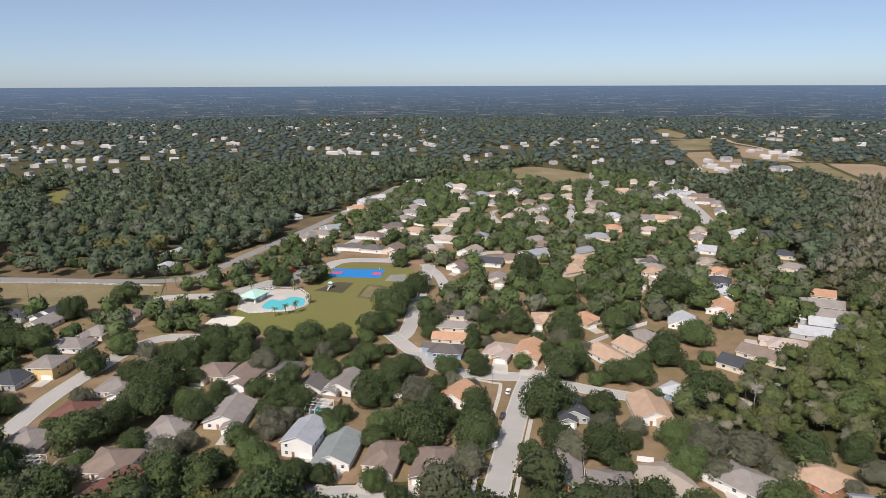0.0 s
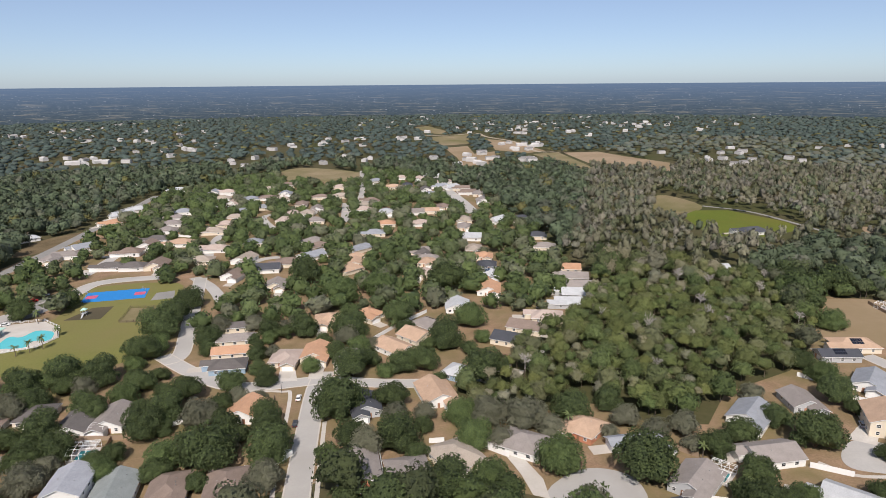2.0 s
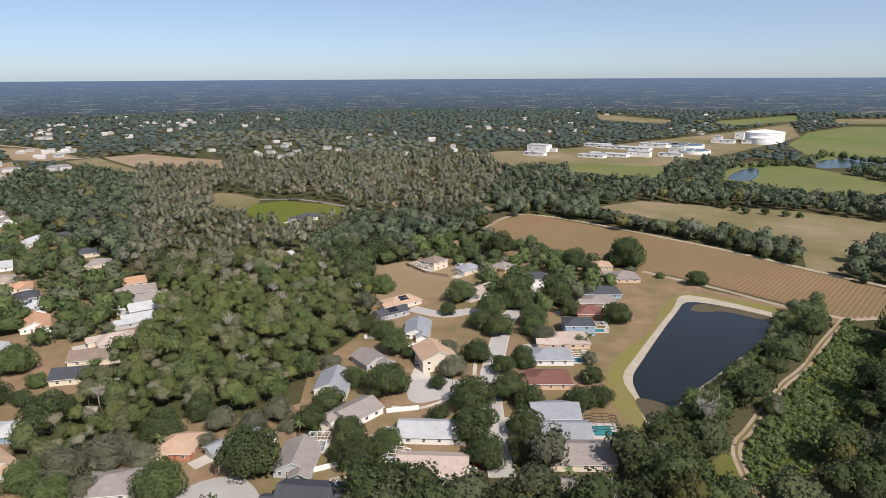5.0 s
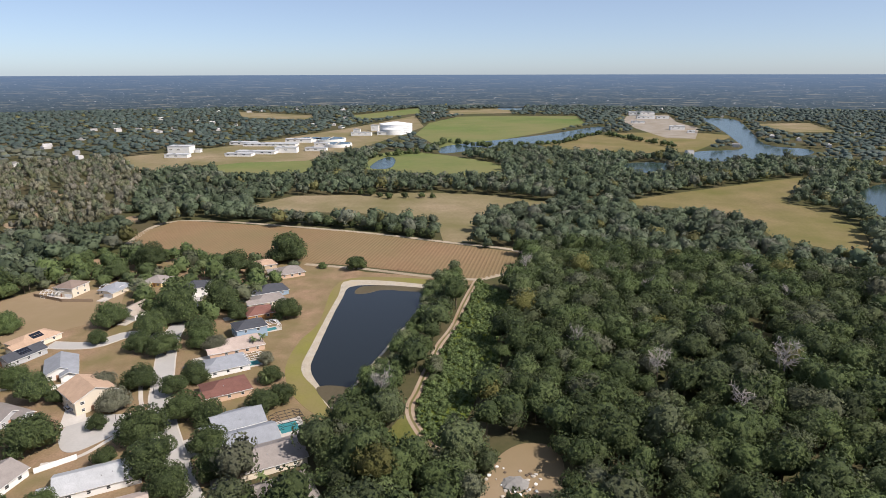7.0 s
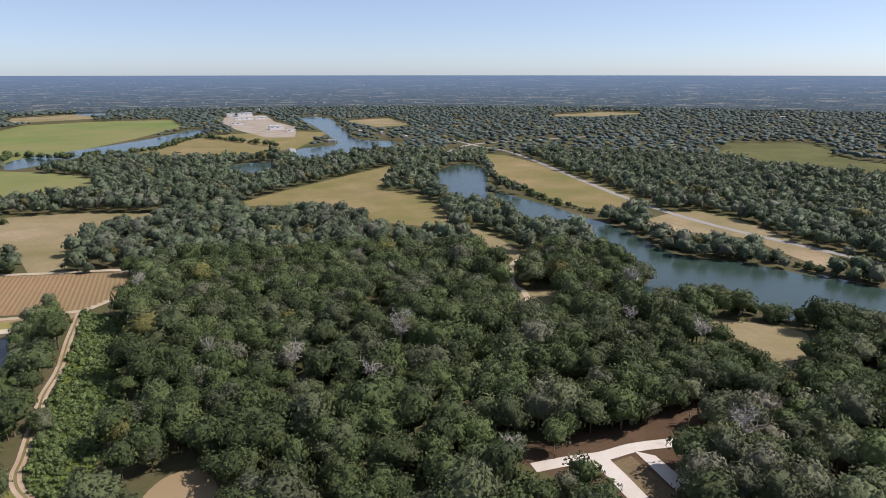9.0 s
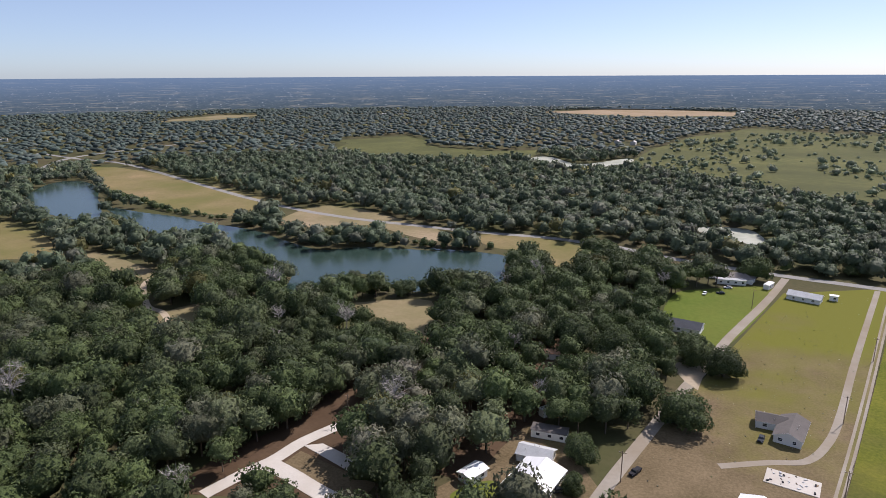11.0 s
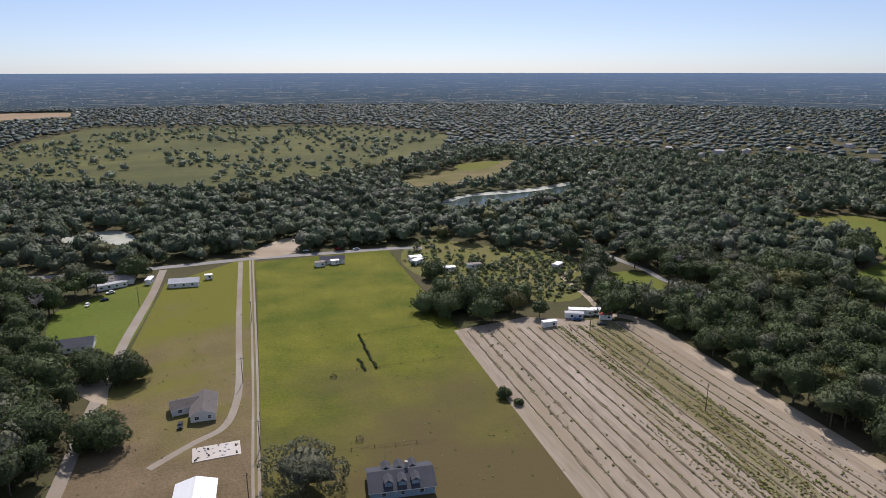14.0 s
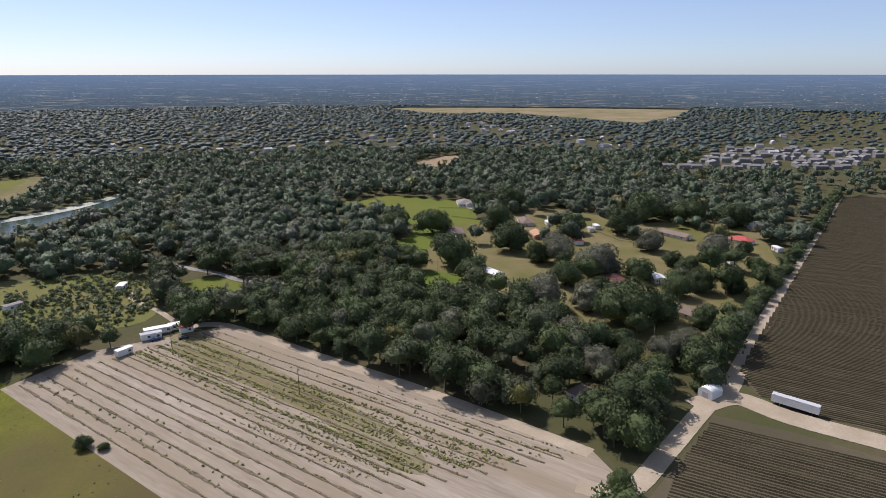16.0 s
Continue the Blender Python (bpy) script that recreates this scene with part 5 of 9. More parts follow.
house(11.3, 417.7, 30, 12.7, 15.2, "brown", "white", 1, "gable", full=False)
house(32.3, 426.1, 104, 12.9, 16.3, "slate", "white", 1, "gable", full=False)
house(47.9, 434.8, 104, 13.3, 18.9, "brown", "cream", 1, "hip", full=False)
house(64.8, 447.0, 60, 12.5, 19.0, "bluegrey", "white", 1, "gable", full=False)
house(74.0, 474.0, 60, 12.1, 15.3, "brown", "cream", 1, "hip", full=False)
house(73.3, 607.2, 14, 12.7, 15.1, "pinkgrey", "cream", 1, "hip", full=False)
house(60.9, 580.1, 14, 11.9, 16.6, "pinkgrey", "cream", 1, "hip", full=False)
house(85.8, 604.2, 14, 12.7, 15.6, "tangrey", "cream", 1, "hip", full=False)
house(87.8, 652.9, 14, 11.6, 18.5, "brown", "cream", 1, "hip", full=False)
house(98.0, 621.4, 14, 12.1, 18.8, "greybrown", "white", 1, "gable", full=False)
house(86.8, 566.9, 104, 13.3, 16.5, "greybrown", "cream", 1, "hip", full=False)
house(112.8, 686.9, 104, 12.4, 17.1, "brown", "cream", 1, "hip", full=False)
house(145.5, 744.9, 104, 12.8, 17.4, "pinkgrey", "cream", 1, "hip", full=False)
house(134.5, 686.4, 104, 12.6, 17.5, "tangrey", "cream", 1, "hip", full=False)
house(157.5, 645.1, 104, 13.4, 17.0, "brown", "cream", 1, "hip", full=False)
house(137.4, 600.4, 104, 12.4, 17.9, "pinkgrey", "white", 1, "hip", full=False)
house(145.4, 626.6, 14, 12.0, 16.2, "tangrey", "cream", 1, "hip", full=False)
house(155.9, 581.1, 14, 13.5, 17.1, "palegrey", "white", 1, "hip", full=False)
house(142.1, 530.6, 104, 12.6, 15.0, "salmon", "cream", 1, "hip", full=False)
house(123.4, 499.6, 104, 12.3, 17.3, "bluegrey", "cream", 1, "hip", full=False)
house(103.5, 456.3, 60, 11.5, 17.5, "bluegrey", "cream", 1, "hip", full=False)
house(92.6, 431.2, 60, 12.8, 15.2, "tan", "cream", 1, "hip", full=False)
house(82.1, 404.6, 60, 12.8, 16.9, "tan", "cream", 1, "hip", full=False)
house(73.0, 490.6, 60, 12.9, 16.4, "greybrown", "cream", 1, "hip", full=False)
house(233.6, 792.4, 104, 12.9, 18.0, "pinkgrey", "white", 1, "hip", full=False)
house(195.7, 779.2, 60, 11.5, 15.2, "bluegrey", "white", 1, "gable", full=False)
house(204.3, 723.1, 104, 12.9, 18.9, "tan", "cream", 1, "hip", full=False)
house(222.5, 730.8, 14, 12.0, 16.8, "slate", "cream", 1, "hip", full=False)
house(253.3, 777.9, 14, 12.7, 16.3, "pinkgrey", "white", 1, "hip", full=False)
house(275.6, 791.4, 104, 12.2, 16.3, "palegrey", "white", 1, "gable", full=False)
house(273.4, 742.1, 104, 12.2, 17.4, "pinkgrey", "white", 1, "hip", full=False)
house(232.4, 691.8, 14, 12.1, 16.5, "dark", "white", 1, "gable", full=False)
house(255.7, 706.3, 104, 13.0, 15.1, "bluegrey", "white", 1, "gable", full=False)
house(265.9, 698.5, 60, 12.6, 17.9, "palegrey", "white", 1, "gable", full=False)
house(273.8, 683.7, 104, 12.1, 15.9, "brown", "cream", 1, "gable", full=False)
house(270.1, 656.0, 104, 13.1, 16.0, "brown", "white", 1, "gable", full=False)
house(228.6, 660.2, 104, 11.9, 16.7, "bluegrey", "cream", 1, "hip", full=False)
house(181.5, 570.3, 104, 12.9, 15.4, "greybrown", "white", 1, "gable", full=False)
house(195.7, 570.1, 104, 12.1, 16.3, "tan", "cream", 1, "gable", full=False)
house(214.2, 585.4, 14, 13.2, 16.8, "brown", "cream", 1, "hip", full=False)
house(263.3, 601.1, 20, 13.2, 15.7, "greybrown", "white", 1, "gable", full=False)
house(276.2, 642.9, 20, 12.2, 17.6, "greybrown", "cream", 1, "hip", full=False)
house(210.3, 520.9, 20, 13.3, 16.8, "tangrey", "cream", 1, "hip", full=False)
house(200.2, 494.5, 20, 12.0, 15.5, "greybrown", "cream", 1, "hip", full=False)
house(170.5, 521.5, 104, 12.6, 15.8, "pinkgrey", "white", 1, "hip", full=False)
house(189.7, 458.5, 116, 13.1, 18.4, "palegrey", "white", 1, "gable", full=False)
house(238.0, 510.0, 60, 11.9, 16.1, "palegrey", "white", 1, "gable", full=False)
house(258.7, 505.6, 104, 13.1, 17.6, "slate", "white", 1, "hip", full=False)
house(240.0, 443.2, 116, 13.1, 16.4, "slate", "cream", 1, "hip", full=False)
house(229.2, 409.5, 116, 11.8, 16.2, "greybrown", "cream", 1, "hip", full=False)
house(142.6, 429.1, 104, 13.1, 16.1, "greybrown", "cream", 1, "hip", full=False)
house(137.5, 409.3, 104, 12.2, 16.7, "greybrown", "cream", 1, "hip", full=False)
house(178.1, 422.8, 20, 12.3, 16.6, "tangrey", "cream", 1, "hip", full=False)
lane("street", "asphalt", 0.0998, 7, "pale asphalt street of the estate", [(206.1, 892.1), (172.9, 749.7), (146.5, 651.8)], clear=1.0)
lane("street", "asphalt", 0.1043, 8, "pale asphalt street of the estate", [(132.2, 652.0), (120.9, 599.3), (111.6, 558.8)], clear=1.0)
lane("street", "asphalt", 0.1088, 13, "pale asphalt street of the estate", [(257.1, 690.1), (246.2, 619.6), (233.4, 552.1)], clear=1.0)
lane("street", "asphalt", 0.1140, 7, "pale asphalt street of the estate", [(-13.2, 427.7), (-5.2, 408.4), (-0.1, 385.9), (1.9, 363.5)], clear=1.0)
lane("street", "asphalt", 0.0969, 7, "pale asphalt street of the estate", [(21.8, 448.2), (32.2, 457.7), (43.8, 459.1)], clear=1.0)
lane("street", "asphalt", 0.0993, 8, "pale asphalt street of the estate", [(-80.3, 459.1), (-74.1, 479.4), (-65.6, 509.3)], clear=1.0)
lane("street", "asphalt", 0.1038, 7, "pale asphalt street of the estate", [(49.5, 555.0), (45.3, 606.0), (58.6, 622.8)], clear=1.0)
lane("street", "asphalt", 0.1062, 7, "pale asphalt street of the estate", [(-4.3, 478.5), (2.9, 533.2), (10.9, 551.0)], clear=1.0)


def yard_fence(a, b):
    """A white vinyl fence of posts and flat panels between two back yards."""
    a, b = Vector(a), Vector(b)
    d = b - a
    n = Vector((-d.y, d.x)).normalized() * 0.05
    bm = bmesh.new()
    for k in range(max(2, int(d.length / 2.4)) + 1):
        q = a + d * (k / max(2, int(d.length / 2.4)))
        box(bm, q.x - 0.09, q.x + 0.09, q.y - 0.09, q.y + 0.09, -0.1, 1.95)
    ring = [bm.verts.new((p.x, p.y, z)) for p, z in ((a - n, 0.05), (b - n, 0.05), (b + n, 0.05), (a + n, 0.05), (a - n, 1.8), (b - n, 1.8), (b + n, 1.8), (a + n, 1.8))]
    for f in ((0, 1, 5, 4), (1, 2, 6, 5), (2, 3, 7, 6), (3, 0, 4, 7), (4, 5, 6, 7)):
        bm.faces.new([ring[i] for i in f])
    ob = new("yard_fence", bpy.data.meshes.new("yard_fence"))
    bm.to_mesh(ob.data)
    bm.free()
    ob.data.materials.append(WALLS["white"])
    return tagged(ob, "white vinyl back-yard fence between bungalow lots", "fence", "back-yard fences of the estate")


yard_fence((-15.8, 668.9), (4.8, 658.6))
yard_fence((-18.1, 646.2), (9.1, 633.3))
yard_fence((-23.0, 622.0), (2.3, 610.0))
yard_fence((-23.2, 596.7), (-3.0, 583.1))
yard_fence((-24.9, 573.3), (-8.9, 558.4))
yard_fence((-26.7, 556.3), (-13.5, 544.5))
yard_fence((-5.3, 693.0), (13.4, 682.0))
yard_fence((10.3, 718.8), (31.8, 688.7))
yard_fence((18.7, 750.8), (37.3, 726.1))
yard_fence((40.2, 734.0), (58.7, 721.7))
yard_fence((55.6, 750.1), (75.0, 733.2))
yard_fence((94.3, 732.8), (108.1, 716.8))
yard_fence((182.2, 764.5), (197.9, 747.1))
yard_fence((245.5, 763.1), (256.0, 750.0))
yard_fence((300.7, 701.6), (272.7, 625.6))
yard_fence((245.8, 492.9), (263.0, 485.2))
yard_fence((265.9, 502.3), (277.6, 510.1))
yard_fence((20.6, 681.9), (24.5, 654.9))
yard_fence((3.8, 682.2), (13.1, 665.0))
yard_fence((-86.7, 684.0), (-72.2, 709.0))
yard_fence((-27.9, 727.4), (-14.8, 711.7))
yard_fence((64.5, 688.1), (78.9, 680.8))
yard_fence((118.1, 740.5), (128.3, 724.2))
yard_fence((141.7, 679.6), (153.4, 700.8))
yard_fence((195.1, 700.0), (204.3, 688.9))
yard_fence((261.8, 670.4), (265.6, 644.1))
yard_fence((-4.8, 613.0), (8.7, 601.6))
yard_fence((-8.2, 583.2), (4.2, 572.8))


# ---- far houses in clearings ----
FAR_PAINT = surf("far_house", (0.38, 0.365, 0.35), (0.62, 0.61, 0.60), 0.05, 0.01)

FAR_ROOF = surf("far_roof", (0.15, 0.145, 0.14), (0.29, 0.28, 0.275), 0.06, 0.01)


def far_houses(name, label, places, material, c=17):
    """Small far houses, walls and gabled roofs, as one mesh."""
    vs, fs = [], []
    rr = random.Random(2)
    for x, y, a in places:
        w, d, h = rr.uniform(7, 10), rr.uniform(10, 15), rr.uniform(3.4, 5.6)
        ca, sa = math.cos(a), math.sin(a)
        n = len(vs)
        for px, py, pz in ((-w, -d, 0), (w, -d, 0), (w, d, 0), (-w, d, 0), (-w, -d, h), (w, -d, h), (w, d, h), (-w, d, h), (0, -d, h + w * 0.2), (0, d, h + w * 0.2)):
            vs.append((x + (px * ca - py * sa) / 2, y + (px * sa + py * ca) / 2, pz))
        for f in ((0, 1, 5, 4), (1, 2, 6, 5), (2, 3, 7, 6), (3, 0, 4, 7), (4, 5, 8), (6, 7, 9), (5, 6, 9, 8), (7, 4, 8, 9)):
            fs.append(tuple(n + i for i in f))
        CLEAR.append([(x - c, y - c), (x + c, y - c), (x + c, y + c), (x - c, y + c)])
    ob = mesh_object(name, vs, fs, material)
    ob.data.materials.append(FAR_ROOF)
    for k in range(len(places)):
        if rr.random() < 0.55:
            ob.data.polygons[k * 8 + 6].material_index = ob.data.polygons[k * 8 + 7].material_index = 1
    return tagged(ob, label, "houses", kind="stuff")


rr = random.Random(21)
spots = []
base_clear = list(CLEAR)
while len(spots) < 300:
    az, d = rr.uniform(-40, 275), 1000 + 1300 * rr.random() ** 1.2
    x, y = d * math.sin(radians(az)), d * math.cos(radians(az))
    town = noise.noise((x * 0.0022, y * 0.0022, 1.0))
    want = 0.9 if az < 45 else 0.35 if az < 110 else 0.12 if az < 225 else 0.5
    if town > 0.32 - 0.45 * want and rr.random() < want and not any(inside(np.array([x]), np.array([y]), q)[0] for q in base_clear):
        spots.append((x, y, rr.uniform(0, 3.14)))
spots += [(x, y, 0.4 + 0.5 * (k % 4)) for k, (x, y) in enumerate(((386, 946), (389, 933), (448, 1033), (353, 900), (411, 1005), (436, 945), (426, 947), (442, 1014), (385, 884), (388, 907), (452, 1032), (573, 1088), (573, 1180), (590, 1101), (551, 1053), (548, 1047), (530, 1071), (526, 1053), (619, 1153), (546, 1157), (601, 1103), (582, 1131), (566, 1122), (728, 1494), (702, 1406), (705, 1398), (708, 1379), (811, 1611), (711, 1385), (766, 1485), (806, 1595), (947, 1484), (1152, 1896), (811, 1265), (822, 1372), (1112, 1809), (844, 1384), (1212, 1896), (1190, 1903), (1044, 1652), (1173, 1451), (1097, 1475), (1160, 1634), (1228, 1619), (1097, 1588), (1215, 1597), (1017, 1528), (1063, 1495), (1247, 1539), (1140, 1550), (1169, 1524), (1149, 1527), (-668, 1284), (-725, 1255), (-790, 1321), (-661, 1282), (-770, 1367), (-739, 1276), (-793, 1273), (-752, 1359), (-762, 1874), (-765, 1902), (-724, 1808), (-904, 1985), (-709, 1758), (-822, 1879), (-302, 1732), (-342, 1968), (-115, 1297), (-17, 1283), (-67, 1293), (-14, 1491), (-33, 1320), (-45, 1404), (-94, 1458), (-107, 1545), (2127, 378), (2053, 353), (2173, 389), (2196, 545), (2041, 657), (2070, 765), (2097, 636), (2084, 597), (1107, -1735), (957, -1729), (1003, -1709), (-1291, -446), (-1328, -426), (-1617, -431), (-1472, -561), (-1513, -559), (-1213, -285), (-1287, -484), (-1395, -472), (-1247, -414), (-1395, -412), (-1377, -494), (-1267, -468), (-1396, -384), (-1446, -545), (-1266, -416), (-1401, -371), (-1119, -172), (-1174, -218), (-1087, -195), (-1086, -202), (-1213, -222), (-1091, -192), (-1144, -247), (-1042, -193)))]
far_houses("far_houses", "scattered pale far houses among woods", spots, FAR_PAINT)
rows = []
for i in range(16):
    for j in range(7):
        c = Vector((-881, -70)) + (Vector((-963, 141)) - Vector((-881, -70))) * (i / 15) + (Vector((-1114, 1)) - Vector((-881, -70))) * (j / 6)
        if rr.random() < 0.8:
            rows.append((c.x + rr.uniform(-9, 9), c.y + rr.uniform(-9, 9), 0.4 + 1.57 * (j % 2)))
far_houses("far_estate", "dense far estate of grey-roofed houses", rows, FAR_ROOF, 14)


# ---- trees ----
def lobe_points(rng, n, dome, reach=0.62):
    """Centres and radii of the leaf masses of a crown of radius 1."""
    out = [((0, 0, 0.5 * dome), 0.58 if reach < 0.7 else 0.3)]
    for k in range(n):
        a, e = k * 2.4 + rng.uniform(-0.4, 0.4), rng.uniform(-0.35, 1.2)
        r = reach * math.cos(e) * rng.uniform(0.85, 1.1)
        out.append(((r * math.cos(a), r * math.sin(a), 0.3 + 0.62 * dome * math.sin(e)), rng.uniform(0.22, 0.42) * (1 if reach < 0.7 else 0.6)))
    return out


def crown_arrays(seed, lobes, shell, leaves, leaf, dome=1.0, reach=0.62, rough=0.1):
    """Vertices, triangles and outward directions of a crown of radius 1: a lumpy mass of foliage with leaf sprays all over it."""
    rng = random.Random(seed)
    nr = np.random.RandomState(seed)
    ls = lobe_points(rng, lobes, dome, reach)
    cs, rs = np.array([c for c, _ in ls]), np.array([r for _, r in ls])
    mid = np.array((0, 0, 0.3 * dome))
    # the mass: directions spread evenly over a ball, pushed out to the farthest lobe
    k = np.arange(shell)
    z = 1 - 1.42 * (k + 0.5) / shell
    d = np.stack([np.sqrt(1 - z * z) * np.cos(k * 2.39996), np.sqrt(1 - z * z) * np.sin(k * 2.39996), z], 1) + nr.normal(0, 0.5 / math.sqrt(shell), (shell, 3))
    d /= np.linalg.norm(d, axis=1)[:, None]
    bm = bmesh.new()
    for q in d:
        bm.verts.new(q)
    bm.verts.index_update()
    bmesh.ops.convex_hull(bm, input=bm.verts)
    sf = np.array([[v.index for v in f.verts] for f in bm.faces if len(f.verts) == 3])
    bm.free()
    m = cs[None] - mid
    along = (d[:, None] * m).sum(2)
    gap = rs[None] ** 2 - ((m ** 2).sum(2) - along ** 2)
    far = np.where(gap > 0, along + np.sqrt(np.maximum(gap, 0)), 0.3)
    which = far.argmax(1)
    out = mid + d * (far.max(1) * (0.8 if leaves > 200 else 0.86) * nr.uniform(1 - rough, 1 + rough, shell))[:, None]
    n1 = (out - cs[which]) / rs[which][:, None] * 0.7 + d * 0.5
    # leaf sprays, none buried in another lobe
    w = rs ** 2
    many = leaves * 4
    pick = nr.choice(len(ls), many, p=w / w.sum())
    e = nr.normal(size=(many, 3))
    e[:, 2] = np.abs(e[:, 2]) * 0.95 - 0.3
    e /= np.linalg.norm(e, axis=1)[:, None]
    p = cs[pick] + e * (rs[pick] * nr.uniform(0.84, 1.12, many))[:, None]
    buried = (((p[:, None] - cs[None]) ** 2).sum(2) < (0.8 * rs[None]) ** 2).any(1)
    p, e = p[~buried][:leaves], e[~buried][:leaves]
    leaves = len(p)
    nrm = e + nr.normal(size=(leaves, 3)) * 0.5
    nrm /= np.linalg.norm(nrm, axis=1)[:, None] + 1e-9
    t1 = np.cross(nrm, nr.normal(size=(leaves, 3)))
    t1 /= np.linalg.norm(t1, axis=1)[:, None] + 1e-9
    t2 = np.cross(nrm, t1)
    s = (leaf * nr.uniform(0.6, 1.3, leaves))[:, None]
    tri = np.stack([p + t1 * s, p - t1 * s * 0.6 + t2 * s * 0.8, p - t1 * s * 0.5 - t2 * s * 0.8], 1).reshape(-1, 3)
    n2 = np.repeat(e * 0.7 + (p - mid) * 0.5 + nr.normal(0, 0.2, (leaves, 3)), 3, axis=0)
    vs, fs = np.concatenate([out, tri]), np.concatenate([sf, np.arange(leaves * 3).reshape(-1, 3) + shell])
    ns = np.concatenate([n1, n2])
    return vs, fs, ns / (np.linalg.norm(ns, axis=1)[:, None] + 1e-9)


def snag_arrays(seed):
    """A dead tree of radius 1: thin forked limbs."""
    nr = np.random.RandomState(seed)
    vs, fs = [], []

    def limb(p, q, w):
        d = q - p
        for t in (np.cross(d, (0.3, 0.2, 0.9)), np.cross(d, (0.9, -0.4, 0.1))):
            t = t / (np.linalg.norm(t) + 1e-9) * w
            n = len(vs)
            vs.extend((p - t, p + t, q + t * 0.25))
            fs.append((n, n + 1, n + 2))
    limb(np.array((0, 0, -0.8)), np.array((0, 0, 1.1)), 0.06)
    for k in range(18):
        a, z = k * 2.4, nr.uniform(0.0, 0.8)
        p = np.array((0, 0, z))
        q = p + np.array((math.cos(a), math.sin(a), nr.uniform(0.4, 1.1))) * nr.uniform(0.45, 0.75)
        limb(p, q, 0.026)
        for j in range(9):
            m = p + (q - p) * nr.uniform(0.4, 0.95)
            limb(m, m + nr.normal(0, 0.17, 3) + (0, 0, 0.06), 0.022)
    vs = np.array(vs)
    return vs, np.array(fs), np.tile((0.0, 0.0, 1.0), (len(vs), 1))


def soup(name, verts, faces, material, tint=None, out=None):
    me = bpy.data.meshes.new(name)
    me.vertices.add(len(verts))
    me.vertices.foreach_set("co", np.asarray(verts, "f").ravel())
    me.loops.add(len(faces) * 3)
    me.loops.foreach_set("vertex_index", np.asarray(faces, "i").ravel())
    me.polygons.add(len(faces))
    me.polygons.foreach_set("loop_start", np.arange(0, len(faces) * 3, 3, dtype="i"))
    if tint is not None:
        at = me.attributes.new("tint", "FLOAT_COLOR", "POINT")
        at.data.foreach_set("color", np.asarray(tint, "f").ravel())
    if out is not None:
        at = me.attributes.new("out", "FLOAT_VECTOR", "POINT")
        at.data.foreach_set("vector", np.asarray(out, "f").ravel())
    me.update(calc_edges=True)
    me.materials.append(material)
    return me


def trunk_bmesh(rng, h, r, limbs, reach):
    """A tapered trunk with limbs."""
    bm = bmesh.new()

    def stick(p, q, r0, r1, seg=6):
        p, q = Vector(p), Vector(q)
        d = (q - p).normalized()
        s = d.orthogonal().normalized()
        t = d.cross(s)
        a = [bm.verts.new(p + (s * math.cos(k * 6.2832 / seg) + t * math.sin(k * 6.2832 / seg)) * r0) for k in range(seg)]
        b = [bm.verts.new(q + (s * math.cos(k * 6.2832 / seg) + t * math.sin(k * 6.2832 / seg)) * r1) for k in range(seg)]
        for k in range(seg):
            bm.faces.new((a[k - 1], a[k], b[k], b[k - 1]))
        bm.faces.new(b)
    stick((0, 0, -0.2), (0, 0, h), r, r * 0.7)
    for k in range(limbs):
        a = k * 6.2832 / limbs + rng.uniform(-0.3, 0.3)
        e = (reach * math.cos(a), reach * math.sin(a), h + reach * rng.uniform(0.5, 0.9))
        stick((0, 0, h - 0.3), e, r * 0.5, r * 0.15, 5)
    return bm


OAKS = []
LABELS = {"oak": "broad dark green oak with a dense rounded crown", "moss": "grey-brown oak hung with moss, thin crown", "bright": "bright green young oak with a full crown",
          "big": "huge spreading oak with a dark half-bare crown"}


def oak_template(kind, seed):
    """A tree with a crown of radius 1 m, to be copied at its size."""
    rng = random.Random(seed)
    base = new("oak_tree")
    tagged(base, LABELS[kind], "tree", "oaks of the neighbourhood")
    grey = {"oak": 0.03, "moss": 0.6, "bright": 0.0, "big": 0.5}[kind]
    if kind == "big":
        v, f, out = crown_arrays(seed, 34, 12, 3600, 0.03, 0.62, reach=0.84, rough=0.1)
    else:
        v, f, out = crown_arrays(seed, 22, 240, 2600 if kind != "moss" else 1900, 0.044, 0.95, reach=0.64, rough=0.1)
    v = v + (0, 0, 0.16)
    tint = np.zeros((len(v), 4))
    tint[:, 0], tint[:, 2], tint[:, 3] = grey, 0.55 if kind == "bright" else 0.0, 1
    c = new("crown", soup("crown", v, f, LEAF, tint, out))
    c.parent = base
    part("trunk", trunk_bmesh(rng, 0.32, 0.055, 5, 0.5), BARK, base)
    base.location = (0, 0, -200)
    return base


TEMPLATES = {k: [oak_template(k, 10 * i + j) for j in range(n)] for i, (k, n) in enumerate({"oak": 4, "moss": 2, "bright": 2, "big": 1}.items())}
TREES = []
used = set()


def tree(x, y, r, kind="oak", tall=1.0):
    """A tree of crown radius r; the first one of a kind is the template itself."""
    rng = random.Random(int(x * 31 + y * 17))
    tpl = TEMPLATES[kind][rng.randrange(len(TEMPLATES[kind]))]
    m = pose(x, y, 0, 0, 0, rng.uniform(0, 360))
    if tpl.name in used:
        ob = copy_thing(tpl, m)
    else:
        used.add(tpl.name)
        ob = tpl
        ob.matrix_basis = m
    s = r * rng.uniform(0.95, 1.05)
    ob.scale = (s, s * rng.uniform(0.92, 1.08), s * tall * rng.uniform(0.95, 1.1))
    TREES.append((x, y, r))
    return ob

